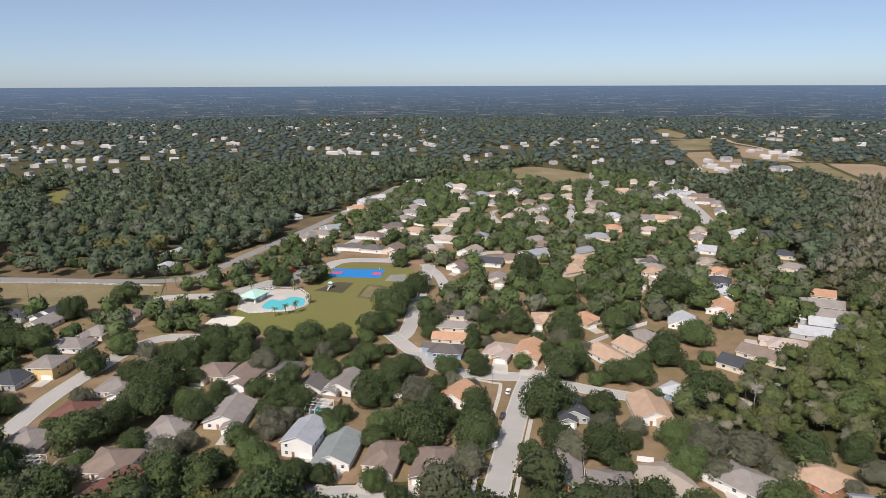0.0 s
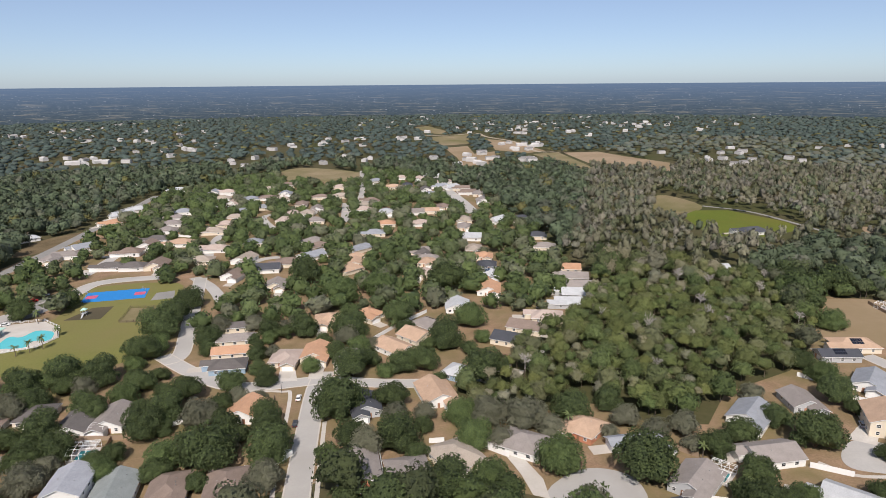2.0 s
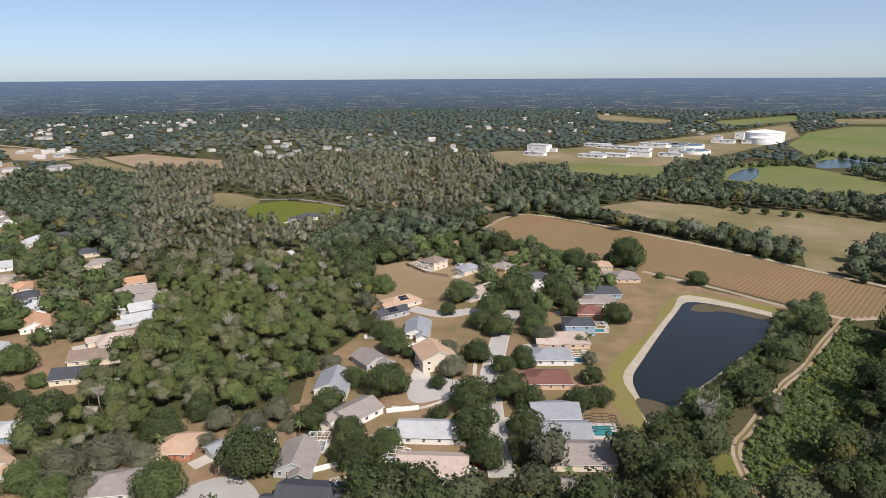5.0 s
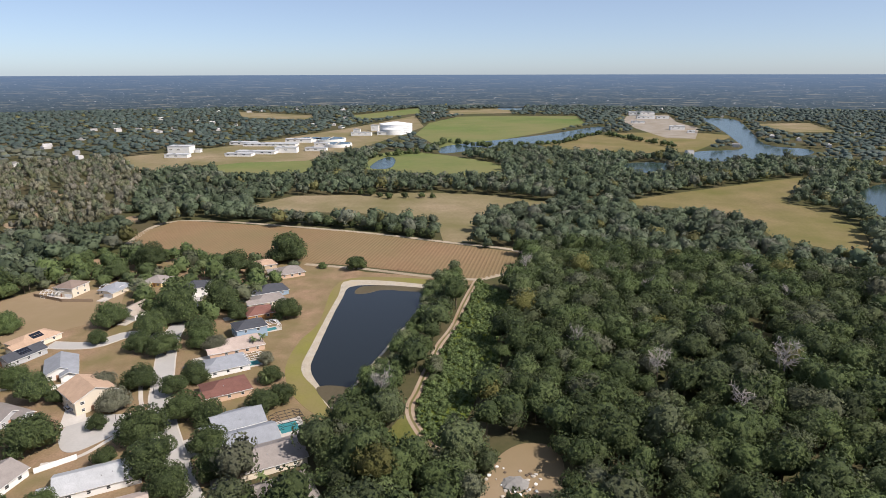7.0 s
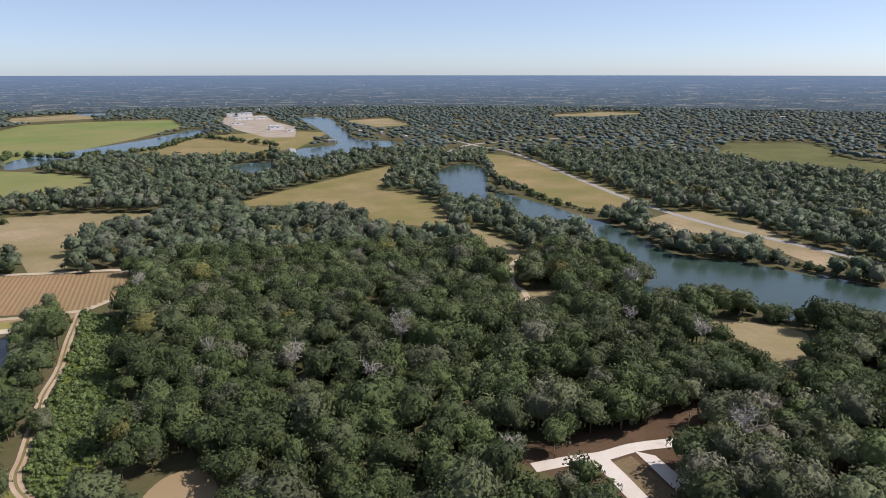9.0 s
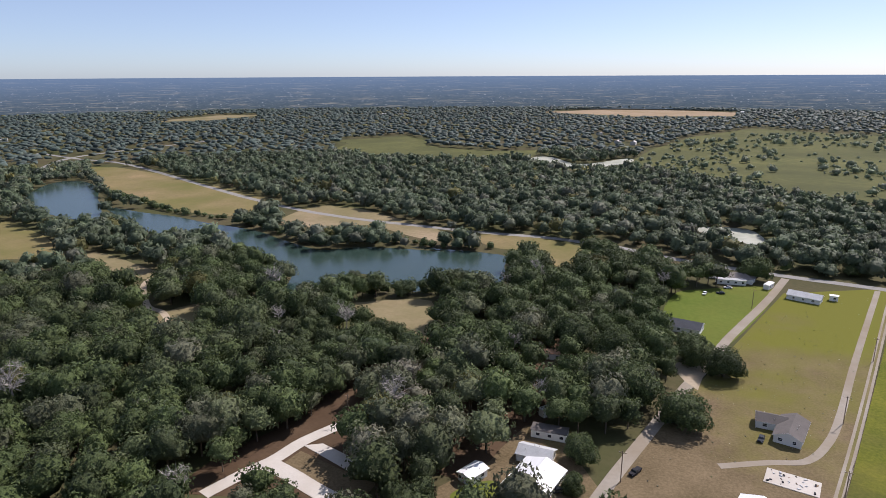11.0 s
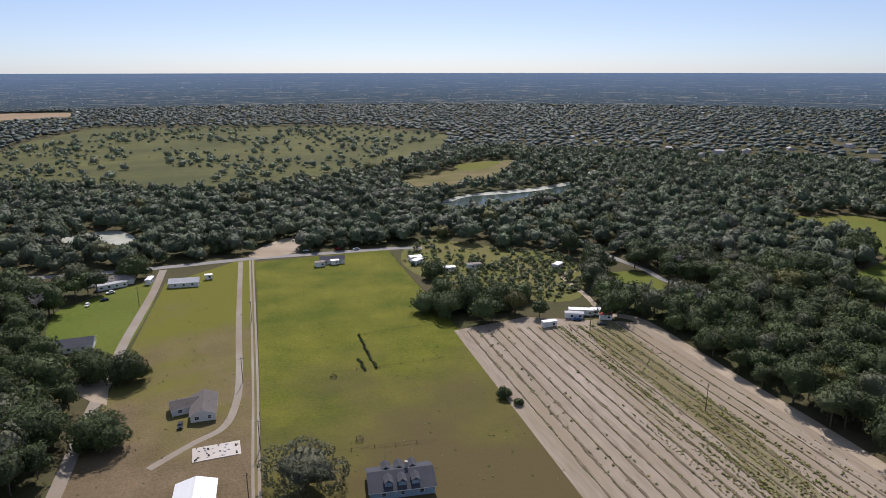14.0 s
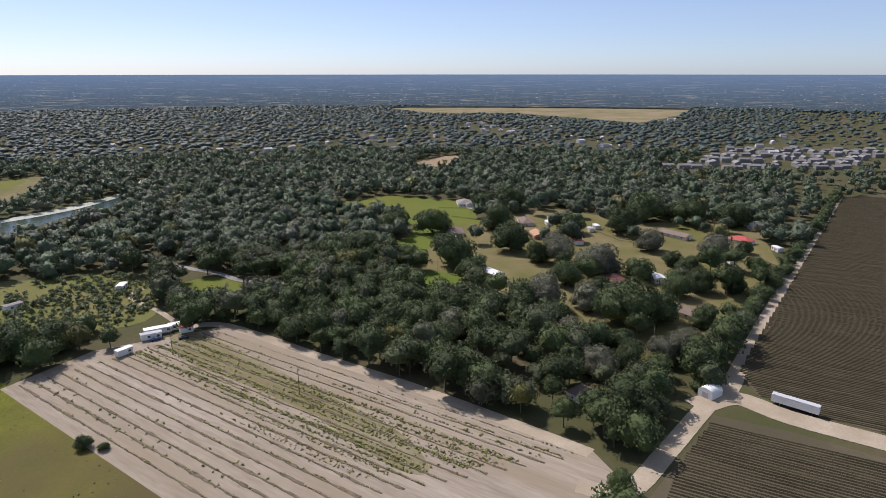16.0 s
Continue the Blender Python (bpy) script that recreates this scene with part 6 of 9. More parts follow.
tree(50.3, 250.2, 9.0, "oak")
tree(38.7, 218.6, 10.5, "oak")
tree(58.6, 218.4, 7.5, "oak")
tree(38.2, 197.3, 6.9, "oak")
tree(51.7, 189.4, 9.2, "oak")
tree(15.7, 255.0, 5.8, "oak")
tree(34.4, 260.8, 4.9, "bright")
tree(79.1, 246.1, 8.1, "oak")
tree(69.9, 246.2, 7.0, "oak")
tree(11.5, 197.5, 8.4, "oak")
tree(-8.8, 201.3, 10.7, "oak")
tree(1.3, 255.2, 6.2, "oak")
tree(67.2, 204.7, 4.9, "moss")
tree(-72.3, 234.3, 6.2, "oak")
tree(-61.6, 238.3, 8.1, "oak")
tree(-29.4, 229.1, 7.9, "oak")
tree(-21.5, 239.0, 8.6, "oak")
tree(-9.8, 229.0, 7.9, "moss")
tree(-15.4, 252.4, 7.1, "oak")
tree(-32.3, 266.2, 6.5, "oak")
tree(-21.5, 174.0, 5.1, "bright")
tree(-14.1, 166.0, 4.9, "oak")
tree(-3.4, 170.1, 5.1, "bright")
tree(-38.3, 176.8, 5.2, "oak")
tree(-45.4, 173.2, 6.5, "oak")
tree(-56.2, 169.0, 6.7, "oak")
tree(-74.5, 173.4, 7.7, "oak")
tree(-60.5, 205.5, 7.1, "moss")
tree(-70.6, 199.9, 5.8, "bright")
tree(-62.3, 187.4, 6.2, "bright")
tree(-123.0, 196.5, 9.9, "oak")
tree(-115.2, 205.9, 7.9, "oak")
tree(-110.7, 220.5, 9.5, "oak")
tree(-112.4, 239.7, 10.2, "oak")
tree(-126.2, 245.0, 8.3, "oak")
tree(-111.8, 265.1, 8.5, "oak")
tree(-187.1, 278.6, 9.9, "oak")
tree(-198.9, 278.7, 9.4, "oak")
tree(-150.7, 256.4, 8.2, "oak")
tree(-195.9, 325.2, 8.4, "oak")
tree(-178.6, 348.9, 8.9, "oak")
tree(-147.9, 278.3, 7.8, "bright")
tree(-120.9, 343.2, 7.6, "oak")
tree(-92.9, 281.2, 9.4, "oak")
tree(-77.2, 281.0, 8.9, "oak")
tree(-63.4, 284.4, 9.5, "oak")
tree(-48.3, 280.8, 8.9, "oak")
tree(-106.1, 281.3, 8.9, "oak")
tree(-34.5, 298.8, 8.9, "oak")
tree(-28.5, 328.0, 10.3, "oak")
tree(-22.0, 347.2, 9.5, "oak")
tree(-14.8, 368.5, 8.7, "oak")
tree(-78.2, 393.2, 7.1, "oak")
tree(-98.5, 381.1, 8.3, "oak")
tree(-86.7, 196.3, 5.0, "moss")
tree(-90.5, 189.3, 6.6, "moss")
tree(100.2, 225.8, 9.5, "oak")
tree(38.1, 303.6, 8.4, "oak")
tree(58.9, 294.1, 9.8, "oak")
tree(88.6, 351.1, 10.9, "bright")
tree(65.2, 346.2, 10.8, "bright")
tree(51.9, 391.6, 11.4, "oak")
tree(85.4, 301.5, 9.5, "oak")
tree(128.4, 345.5, 12.7, "oak")
tree(118.7, 286.3, 9.1, "bright")
tree(98.7, 266.4, 10.0, "oak")
tree(11.8, 224.2, 6.4, "oak")
tree(97.0, 159.1, 8.6, "bright")
tree(120.8, 146.9, 10.4, "oak")
tree(72.0, 156.5, 7.2, "bright")
tree(94.9, 136.3, 5.9, "moss")
tree(183.5, 139.6, 9.5, "oak")
tree(149.8, 130.8, 6.9, "oak")
tree(191.9, 106.3, 9.2, "oak")
tree(173.4, 95.1, 8.4, "oak")
tree(162.6, 84.8, 7.4, "oak")
tree(185.1, 81.3, 7.2, "oak")
tree(172.6, 74.1, 7.4, "oak")
tree(204.9, 97.5, 7.6, "oak")
tree(224.1, 110.0, 5.7, "oak")
tree(229.8, 125.5, 7.4, "oak")
tree(293.0, 171.0, 8.9, "oak")
tree(271.5, 165.5, 4.5, "oak")
tree(198.8, 126.1, 3.9, "oak")
tree(302.2, 140.3, 12.9, "oak")
tree(318.8, 125.4, 10.1, "oak")
tree(303.6, 87.0, 8.4, "oak")
tree(260.4, 129.7, 7.6, "oak")
tree(279.9, 121.1, 7.7, "oak")
tree(282.1, 145.8, 8.2, "oak")
tree(216.5, 150.8, 4.3, "oak")
tree(372.8, 124.5, 7.4, "oak")
tree(380.5, 138.0, 11.0, "oak")
tree(419.9, 117.2, 10.0, "oak")
tree(388.2, 195.0, 12.4, "oak")
tree(366.1, 206.0, 7.9, "oak")
tree(148.6, 147.3, 6.8, "oak")
tree(133.3, 175.0, 5.5, "moss")
tree(143.4, 152.0, 4.4, "moss")
tree(284.0, 217.5, 7.7, "bright")
tree(404.7, 112.7, 14.8, "oak")
tree(388.6, 65.0, 7.1, "oak")
tree(392.0, 87.0, 3.2, "bright")
tree(32.0, -226.3, 11.9, "oak")
tree(12.2, -219.6, 9.5, "oak")
tree(0.7, -267.4, 8.5, "oak")
tree(13.7, -277.1, 10.4, "oak")
tree(39.3, -183.1, 6.9, "oak")
tree(37.2, -167.1, 4.3, "oak")
tree(62.3, -267.1, 11.6, "oak")
tree(42.5, -261.0, 11.1, "oak")
tree(34.8, -280.4, 10.5, "oak")
tree(-10.1, -413.2, 10.5, "oak")
tree(-42.2, -167.6, 13.4, "big")
tree(-146.3, -271.4, 10.6, "oak")
tree(-162.0, -274.7, 11.8, "oak")
tree(-173.6, -268.4, 10.0, "oak")
tree(-168.2, -329.1, 7.8, "oak")
tree(-124.5, -185.8, 3.3, "oak")
tree(-126.4, -178.8, 2.1, "oak")
tree(-173.1, -19.9, 4.6, "bright")
tree(-367.1, -157.7, 16.3, "oak")
tree(-343.9, -134.9, 10.1, "oak")
tree(-470.2, -163.5, 15.1, "oak")
tree(-416.5, -134.1, 14.1, "oak")
tree(-401.6, -96.5, 11.0, "moss")
tree(-429.3, -105.5, 9.8, "moss")
tree(-386.4, -68.0, 15.6, "moss")
tree(-305.7, -38.7, 16.5, "oak")
tree(-319.8, -25.8, 11.8, "oak")
tree(-408.9, -17.4, 8.7, "oak")
tree(-384.0, 8.3, 8.9, "oak")
tree(-457.7, -4.7, 11.4, "moss")
tree(-455.5, -46.4, 11.8, "moss")
tree(-384.2, -44.2, 9.4, "oak")
tree(-424.5, -28.7, 7.2, "oak")
tree(-474.2, 14.4, 5.8, "oak")
tree(-312.6, -82.9, 13.6, "moss")
tree(-322.2, -61.3, 10.6, "moss")
tree(-248.3, -42.3, 9.3, "moss")
tree(-260.1, -29.4, 8.5, "oak")
tree(-360.6, -19.9, 9.3, "oak")
tree(-395.7, -109.9, 9.6, "oak")
tree(-440.8, -206.0, 14.8, "oak")
tree(97.6, 187.1, 8.7, "moss")
tree(87.7, 193.2, 8.3, "moss")
tree(104.7, 178.2, 5.9, "moss")
tree(76.8, 181.3, 7.0, "bright")
tree(78.8, 198.6, 7.0, "bright")
tree(138.4, 164.7, 5.0, "moss")
tree(123.0, 170.0, 4.0, "moss")
tree(163.3, 151.5, 6.4, "oak")
tree(102.6, 188.0, 7.3, "moss")
tree(85.3, 178.3, 5.6, "moss")
tree(-429.3, -231.9, 13.1, "oak")
tree(-361.5, -221.4, 13.7, "oak")
tree(-361.3, -187.2, 9.6, "bright")
tree(-541.1, -199.3, 13.3, "oak")
tree(-499.9, -72.8, 14.8, "oak")
tree(-484.0, -108.5, 11.3, "oak")
tree(-271.8, -17.0, 9.6, "moss")
tree(-288.1, -10.3, 8.5, "moss")
tree(-280.2, -60.3, 7.9, "moss")
tree(-274.3, -41.2, 7.5, "oak")
tree(-321.3, -3.6, 8.2, "oak")
tree(-355.5, -81.5, 11.1, "oak")
tree(-376.3, -9.1, 9.5, "oak")
tree(-425.7, 20.5, 8.3, "oak")
tree(-549.3, -62.4, 16.0, "oak")
tree(-553.0, -27.3, 15.6, "oak")
tree(-556.6, 6.4, 13.5, "oak")
tree(-549.4, -180.6, 15.3, "oak")

# smaller trees between the houses
rng = random.Random(9)
SUBURB = CLEAR[0]
hx, hy, hr = (np.array(q) for q in zip(*HOUSES))
count = 0
rest = []
gx, gy = np.meshgrid(np.arange(-420, 480, 8.5), np.arange(60, 960, 8.5))
gx, gy = gx.ravel(), gy.ravel()
jit = np.random.RandomState(3).uniform(-3.5, 3.5, (2, len(gx)))
gx, gy = gx + jit[0], gy + jit[1]
ok = inside(gx, gy, SUBURB)
for q in CLEAR[1:]:
    for k in (1.0, 1.018, 1.035):
        ok &= ~inside(gx * k, gy * k, q)
order = sorted(np.nonzero(ok)[0], key=lambda i: math.hypot(gx[i], gy[i]))
for i in order:
    x, y = gx[i], gy[i]
    if np.any((hx - x) ** 2 + (hy - y) ** 2 < (hr * 0.62 + 2.3) ** 2) or rng.random() < (0.78 if math.hypot(x, y) < 330 and x > 0.35 * y else 0.35 if math.hypot(x, y) < 330 and x > 0.1 * y else 0.1):
        continue
    r = rng.uniform(4.0, 7.6) if math.hypot(x, y) < 330 else rng.uniform(4.4, 8.4)
    if any(np.any((hx - x * k) ** 2 + (hy - y * k) ** 2 < (hr * 0.55 + r * 0.55) ** 2) for k in ((1.03, 1.06) if math.hypot(x, y) < 420 else (1.014, 1.028, 1.042))):
        continue
    if any((tx - x) ** 2 + (ty - y) ** 2 < (0.62 * (tr + r)) ** 2 for tx, ty, tr in TREES):
        continue
    if len(TREES) < 300:
        tree(float(x), float(y), r, rng.choice(("oak", "oak", "oak", "oak", "bright", "moss")))
    else:
        TREES.append((x, y, r))
        rest.append((x, y, r))


def grow(name, label, places, radii, templates, heights, tints, seed, material=None, tall=1.0):
    """Many crowns as one mesh."""
    nr = np.random.RandomState(seed)
    vs, fs, ts, ns, n = [], [], [], [], 0
    which = nr.randint(len(templates), size=len(places))
    for k, (tv, tf, tn) in enumerate(templates):
        sel = np.nonzero(which == k)[0]
        if not len(sel):
            continue
        a = nr.uniform(0, 6.2832, len(sel))
        s = radii[sel]
        ca, sa = np.cos(a)[:, None], np.sin(a)[:, None]
        vx = (tv[None, :, 0] * ca - tv[None, :, 1] * sa) * s[:, None] + places[sel, 0, None]
        vy = (tv[None, :, 0] * sa + tv[None, :, 1] * ca) * s[:, None] + places[sel, 1, None]
        vz = tv[None, :, 2] * (s * tall * nr.uniform(0.85, 1.2, len(sel)))[:, None] + heights[sel, None]
        vs.append(np.stack([vx, vy, vz], 2).reshape(-1, 3))
        ns.append(np.stack([tn[None, :, 0] * ca - tn[None, :, 1] * sa, tn[None, :, 0] * sa + tn[None, :, 1] * ca, np.repeat(tn[None, :, 2], len(sel), 0)], 2).reshape(-1, 3))
        fs.append((tf[None] + (np.arange(len(sel)) * len(tv))[:, None, None]).reshape(-1, 3) + n)
        ts.append(np.repeat(tints[sel], len(tv), axis=0))
        n += len(sel) * len(tv)
    ob = new(name, soup(name, np.concatenate(vs), np.concatenate(fs), material or LEAF, np.concatenate(ts), np.concatenate(ns)))
    return tagged(ob, label, "trees", kind="stuff")


MOSSY = [[(218.7, 356.2), (241.6, 279.7), (317.1, 304.9), (433.6, 358.5), (512.7, 382.8), (567.6, 348.9), (750.2, 441.2), (982.2, 629.9), (1106.4, 1002.3), (939.2, 1183.5), (614.3, 934.4)],
         [(319.4, 438), (373.9, 419.5), (429.5, 337.8), (503.2, 270.7), (761, 378.2), (940.7, 436.1), (712.9, 565.1), (480.7, 578.9)],
         [(100.3, -137.7), (119.5, -197.7), (86, -220.2), (65.1, -176.5), (72.3, -148.1)],
         [(130.8, -162.4), (136.4, -200.2), (88.5, -234.4), (61.6, -163.4)]]
LUSH = [(211.2, 320.5), (125.5, 258.3), (91, 229.7), (76.8, 188.6), (111, 183), (154.5, 173.5), (186.3, 179.9), (225.1, 187.7), (269.1, 213.2), (320.9, 311.6)]
YARDS = [(-457.6, -201.5), (-501.1, -189.4), (-567.4, -143.5), (-543.7, -56.7), (-575.7, -10.5), (-548, 25.3), (-452.1, 34.8), (-346, 17.2), (-272.6, -3), (-267.7, -27.7), (-284.3, -50.4), (-305.2, -74.7), (-311.6, -100.9), (-338.8, -134.6), (-327.9, -159), (-395.8, -193.8)]
THIN = [[(-293.5, -100.9), (-307.5, -69.4), (-272.6, -3), (-206.2, -13.7), (-216, -80.6)], [(-287.9, 404.1), (-354, 504), (-305.4, 475.8), (-238.2, 478.4), (-180, 449.4), (-156.1, 426.8), (-176.2, 400.2)]]


def wild(r0, r1, cell, seed):
    """Places for wild trees between two distances, outside all clearings."""
    nr = np.random.RandomState(seed)
    g = np.arange(-r1, r1, cell)
    x, y = (q.ravel() for q in np.meshgrid(g, g))
    x = x + nr.uniform(-0.45, 0.45, len(x)) * cell
    y = y + nr.uniform(-0.45, 0.45, len(y)) * cell
    d = np.hypot(x, y)
    az = np.degrees(np.arctan2(x, y)) % 360
    keep = (d >= r0) & (d < r1) & ((az < 274) | (az > 320) | (nr.rand(len(x)) < 0.3))
    x, y = x[keep], y[keep]
    ok = np.ones(len(x), bool)
    for n, q in enumerate(CLEAR):
        qx, qy = [p[0] for p in q], [p[1] for p in q]
        pad = 90
        near = (x > min(qx) - pad) & (x < max(qx) + pad) & (y > min(qy) - pad) & (y < max(qy) + pad) & ok
        idx = np.nonzero(near)[0]
        for k in (1.0, 1.035, 1.07) if n else (1.0,):
            ok[idx[inside(x[idx] * k, y[idx] * k, q)]] = False
    for hx_, hy_, hr_ in HOUSES:
        ok &= (x - hx_) ** 2 + (y - hy_) ** 2 > (hr_ + 3.5) ** 2
    ok &= ~(inside(x, y, YARDS) & (nr.rand(len(x)) < 0.92))
    for q in THIN:
        ok &= ~(inside(x, y, q) & (nr.rand(len(x)) < 0.36))
    x, y = x[ok], y[ok]
    ok = np.ones(len(x), bool)
    for tx, ty, tr in TREES:
        if math.hypot(tx, ty) < r1 + 10:
            ok &= (x - tx) ** 2 + (y - ty) ** 2 > (tr * 0.8 + 2) ** 2
    x, y = x[ok], y[ok]
    tint = np.zeros((len(x), 4))
    big = np.array([noise.noise((a * 0.012, b * 0.012, 3.0)) for a, b in zip(x, y)])
    moss = np.zeros(len(x))
    for q, amount in zip(MOSSY, (1.0, 1.0, 0.4, 0.4)):
        moss[inside(x, y, q) & (nr.rand(len(x)) < 0.8)] = amount
    tint[:, 0] = np.clip(nr.rand(len(x)) ** 6 * 0.5 + moss * nr.uniform(0.1, 1.0, len(x)) + np.clip(big, 0, 1) * 0.08, 0, 1)
    tint[:, 1] = (nr.rand(len(x)) < 0.03) * 0.7
    tint[:, 2] = np.clip(nr.uniform(-0.3, 0.38, len(x)) - 0.3 * big, -0.5, 0.8) + moss * 0.3
    lush = inside(x, y, LUSH)
    tint[lush, 2] += 0.6
    tint[lush, 1] = nr.uniform(0.0, 0.3, lush.sum())
    moist = inside(x, y, MOSSY[0]) | inside(x, y, MOSSY[1])
    tint[moist, 1] = nr.uniform(0.0, 0.35, moist.sum())
    tint[:, 3] = 1
    return np.stack([x, y], 1), tint, nr


near_t = [crown_arrays(100 + k, 16, 64, 390, 0.078, 1.05, reach=0.62, rough=0.12) for k in range(9)]
street_t = [crown_arrays(150 + k, 9, 30, 88, 0.15, 1.0, reach=0.6, rough=0.14) for k in range(7)]
mid_t = [crown_arrays(200 + k, 6, 12, 42, 0.21, 1.0, reach=0.58, rough=0.16) for k in range(9)]
far_t = [(v, f, n * 0.6 + np.array((0, 0, 0.5))) for v, f, n in (crown_arrays(300 + k, 5, 10, 3, 0.2, 0.8, reach=0.55, rough=0.1) for k in range(9))]
snag_t = [snag_arrays(k) for k in range(4)]
tv, tf = np.array([(0.05 * math.cos(a), 0.05 * math.sin(a), z) for z in (-0.9, 0.35) for a in (0, 2.1, 4.2)]), np.array([(i, (i + 1) % 3, 3 + i) for i in range(3)] + [((i + 1) % 3, 3 + (i + 1) % 3, 3 + i) for i in range(3)])
trunk_t = [(tv, tf, tv * (20, 20, 0))]
xy, tint, nr = wild(135, 430, 8.8, 1)
lush = inside(xy[:, 0], xy[:, 1], LUSH)
rad = 5.2 + 4.6 * nr.rand(len(xy)) ** 1.4
rad[lush] *= 0.66
high = rad * 0.35 + nr.uniform(0.3, 3.4, len(xy))
dead = (nr.rand(len(xy)) < np.where(lush, 0.05, 0.013))
grow("near_woods", "dense dark green oak wood with a bumpy closed canopy", xy[~dead], rad[~dead], near_t, high[~dead], tint[~dead], 11)
grow("wood_trunks", "brown trunks under the oak wood's canopy", xy, rad, trunk_t, high, tint, 11, BARK)
grow("dead_trees", "bare grey dead trees standing in the oak wood", xy[dead], rad[dead] * 0.8, snag_t, rad[dead] * 0.8 + 3, tint[dead], 16, DEAD)


def young_trees(cell, seed):
    """Slender young trees that fill the bright wood between the estates."""
    nr = np.random.RandomState(seed)
    px, py = [q[0] for q in LUSH], [q[1] for q in LUSH]
    x, y = (q.ravel() for q in np.meshgrid(np.arange(min(px), max(px), cell), np.arange(min(py), max(py), cell)))
    x, y = x + nr.uniform(-0.5, 0.5, len(x)) * cell, y + nr.uniform(-0.5, 0.5, len(y)) * cell
    ok = inside(x, y, LUSH) & (nr.rand(len(x)) < 0.85)
    for q in CLEAR:
        ok &= ~inside(x, y, q)
    for hx_, hy_, hr_ in HOUSES:
        ok &= (x - hx_) ** 2 + (y - hy_) ** 2 > (hr_ + 2) ** 2
    x, y = x[ok], y[ok]
    tint = np.zeros((len(x), 4))
    tint[:, 0] = (nr.rand(len(x)) < 0.3) * nr.uniform(0.2, 1.0, len(x))
    tint[:, 1], tint[:, 2], tint[:, 3] = nr.uniform(0, 0.4, len(x)), nr.uniform(0.1, 0.9, len(x)), 1
    rad = nr.uniform(2.0, 3.8, len(x))
    grow("young_wood", "bright yellow-green young trees with grey moss between them", np.stack([x, y], 1), rad, near_t, rad * 0.4 + nr.uniform(2.0, 6.0, len(x)), tint, seed)


young_trees(7.2, 23)


def tree_line(name, label, pts, step, size, seed, grey=0.1):
    """A hedge or line of trees along a few points."""
    nr = np.random.RandomState(seed)
    xy = []
    for (x0, y0), (x1, y1) in zip(pts, pts[1:]):
        n = max(2, int(math.hypot(x1 - x0, y1 - y0) / step))
        t = (np.arange(n) + nr.uniform(-0.3, 0.3, n)) / n
        xy.append(np.stack([x0 + (x1 - x0) * t, y0 + (y1 - y0) * t], 1) + nr.normal(0, size * 0.3, (n, 2)))
    xy = np.concatenate(xy)
    tint = np.zeros((len(xy), 4))
    tint[:, 0], tint[:, 2], tint[:, 3] = nr.uniform(0, grey, len(xy)), nr.uniform(-0.3, 0.3, len(xy)), 1
    rad = size * nr.uniform(0.65, 1.25, len(xy))
    return grow(name, label, xy, rad, near_t if math.hypot(*pts[0]) < 450 else street_t, rad * 0.15, tint, seed)


def thicket(name, label, outline, cell, size, seed):
    """A dense stand of trees inside an outline."""
    nr = np.random.RandomState(seed)
    px, py = [q[0] for q in outline], [q[1] for q in outline]
    x, y = (q.ravel() for q in np.meshgrid(np.arange(min(px), max(px), cell), np.arange(min(py), max(py), cell)))
    x, y = x + nr.uniform(-0.4, 0.4, len(x)) * cell, y + nr.uniform(-0.4, 0.4, len(y)) * cell
    ok = inside(x, y, outline)
    x, y = x[ok], y[ok]
    tint = np.zeros((len(x), 4))
    tint[:, 0], tint[:, 2], tint[:, 3] = nr.rand(len(x)) ** 4 * 0.5, nr.uniform(-0.1, 0.6, len(x)), 1
    rad = size * nr.uniform(0.65, 1.2, len(x))
    return grow(name, label, np.stack([x, y], 1), rad, near_t, rad * 0.25 + nr.uniform(0, 1.5, len(x)), tint, seed)


tree_line("hedge", "dark green hedge of small trees along the sandy road", [(-250.4, -3.5), (-309.9, 7.3), (-425.5, 33.6), (-533.3, 57.1), (-752.7, 101.8)], 4.2, 4.6, 61)
tree_line("hedge", "dark oak hedge between two fields", [(539.3, 181.2), (518.6, 132.3), (499.5, 78.0), (464.6, 16.1)], 7, 6.0, 62)
thicket("hedge", "bright green trees between the pond and the dirt track", [(359.2, 15.9), (384.9, 2.9), (373.5, -3.0), (339.6, 4.1), (305.4, 10.8), (283.6, 17.3), (258.5, 19.0), (244.7, 22.8), (227.5, 24.6), (212.4, 25.2), (202.5, 28.6), (189.9, 32.3), (189.6, 47.3), (205.9, 45.8), (225.0, 38.6), (249.9, 30.9), (273.5, 26.0), (305.2, 20.8)], 5.0, 4.4, 63)
thicket("hedge", "small dark trees beside the dirt track", [(250.3, 12.5), (255.9, 8.4), (237.4, 8.5), (230.2, 11.6)], 4.0, 3.6, 73)
thicket("hedge", "dark oaks over the end of the dirt track", [(181.7, 38.3), (186.7, 28.1), (179.0, 19.9), (179.4, 3.9), (172.3, -6.6), (158.9, -4.6), (157.9, 40.5), (181.5, 45.6)], 7.5, 6.0, 74)
tree_line("hedge", "dark trees lining the backwater", [(834.0, 186.2), (924.8, 140.8), (1006.5, 56.2), (1157.4, 24.4), (1069.2, -42.2), (1130.5, -171.0), (1309.3, -275.4), (1071.4, -354.8)], 11, 6.5, 64)
tree_line("hedge", "dark oaks in the dry meadow", [(646.7, 99.7), (626.0, 63.2), (632.6, 13.4)], 12, 5.5, 65)
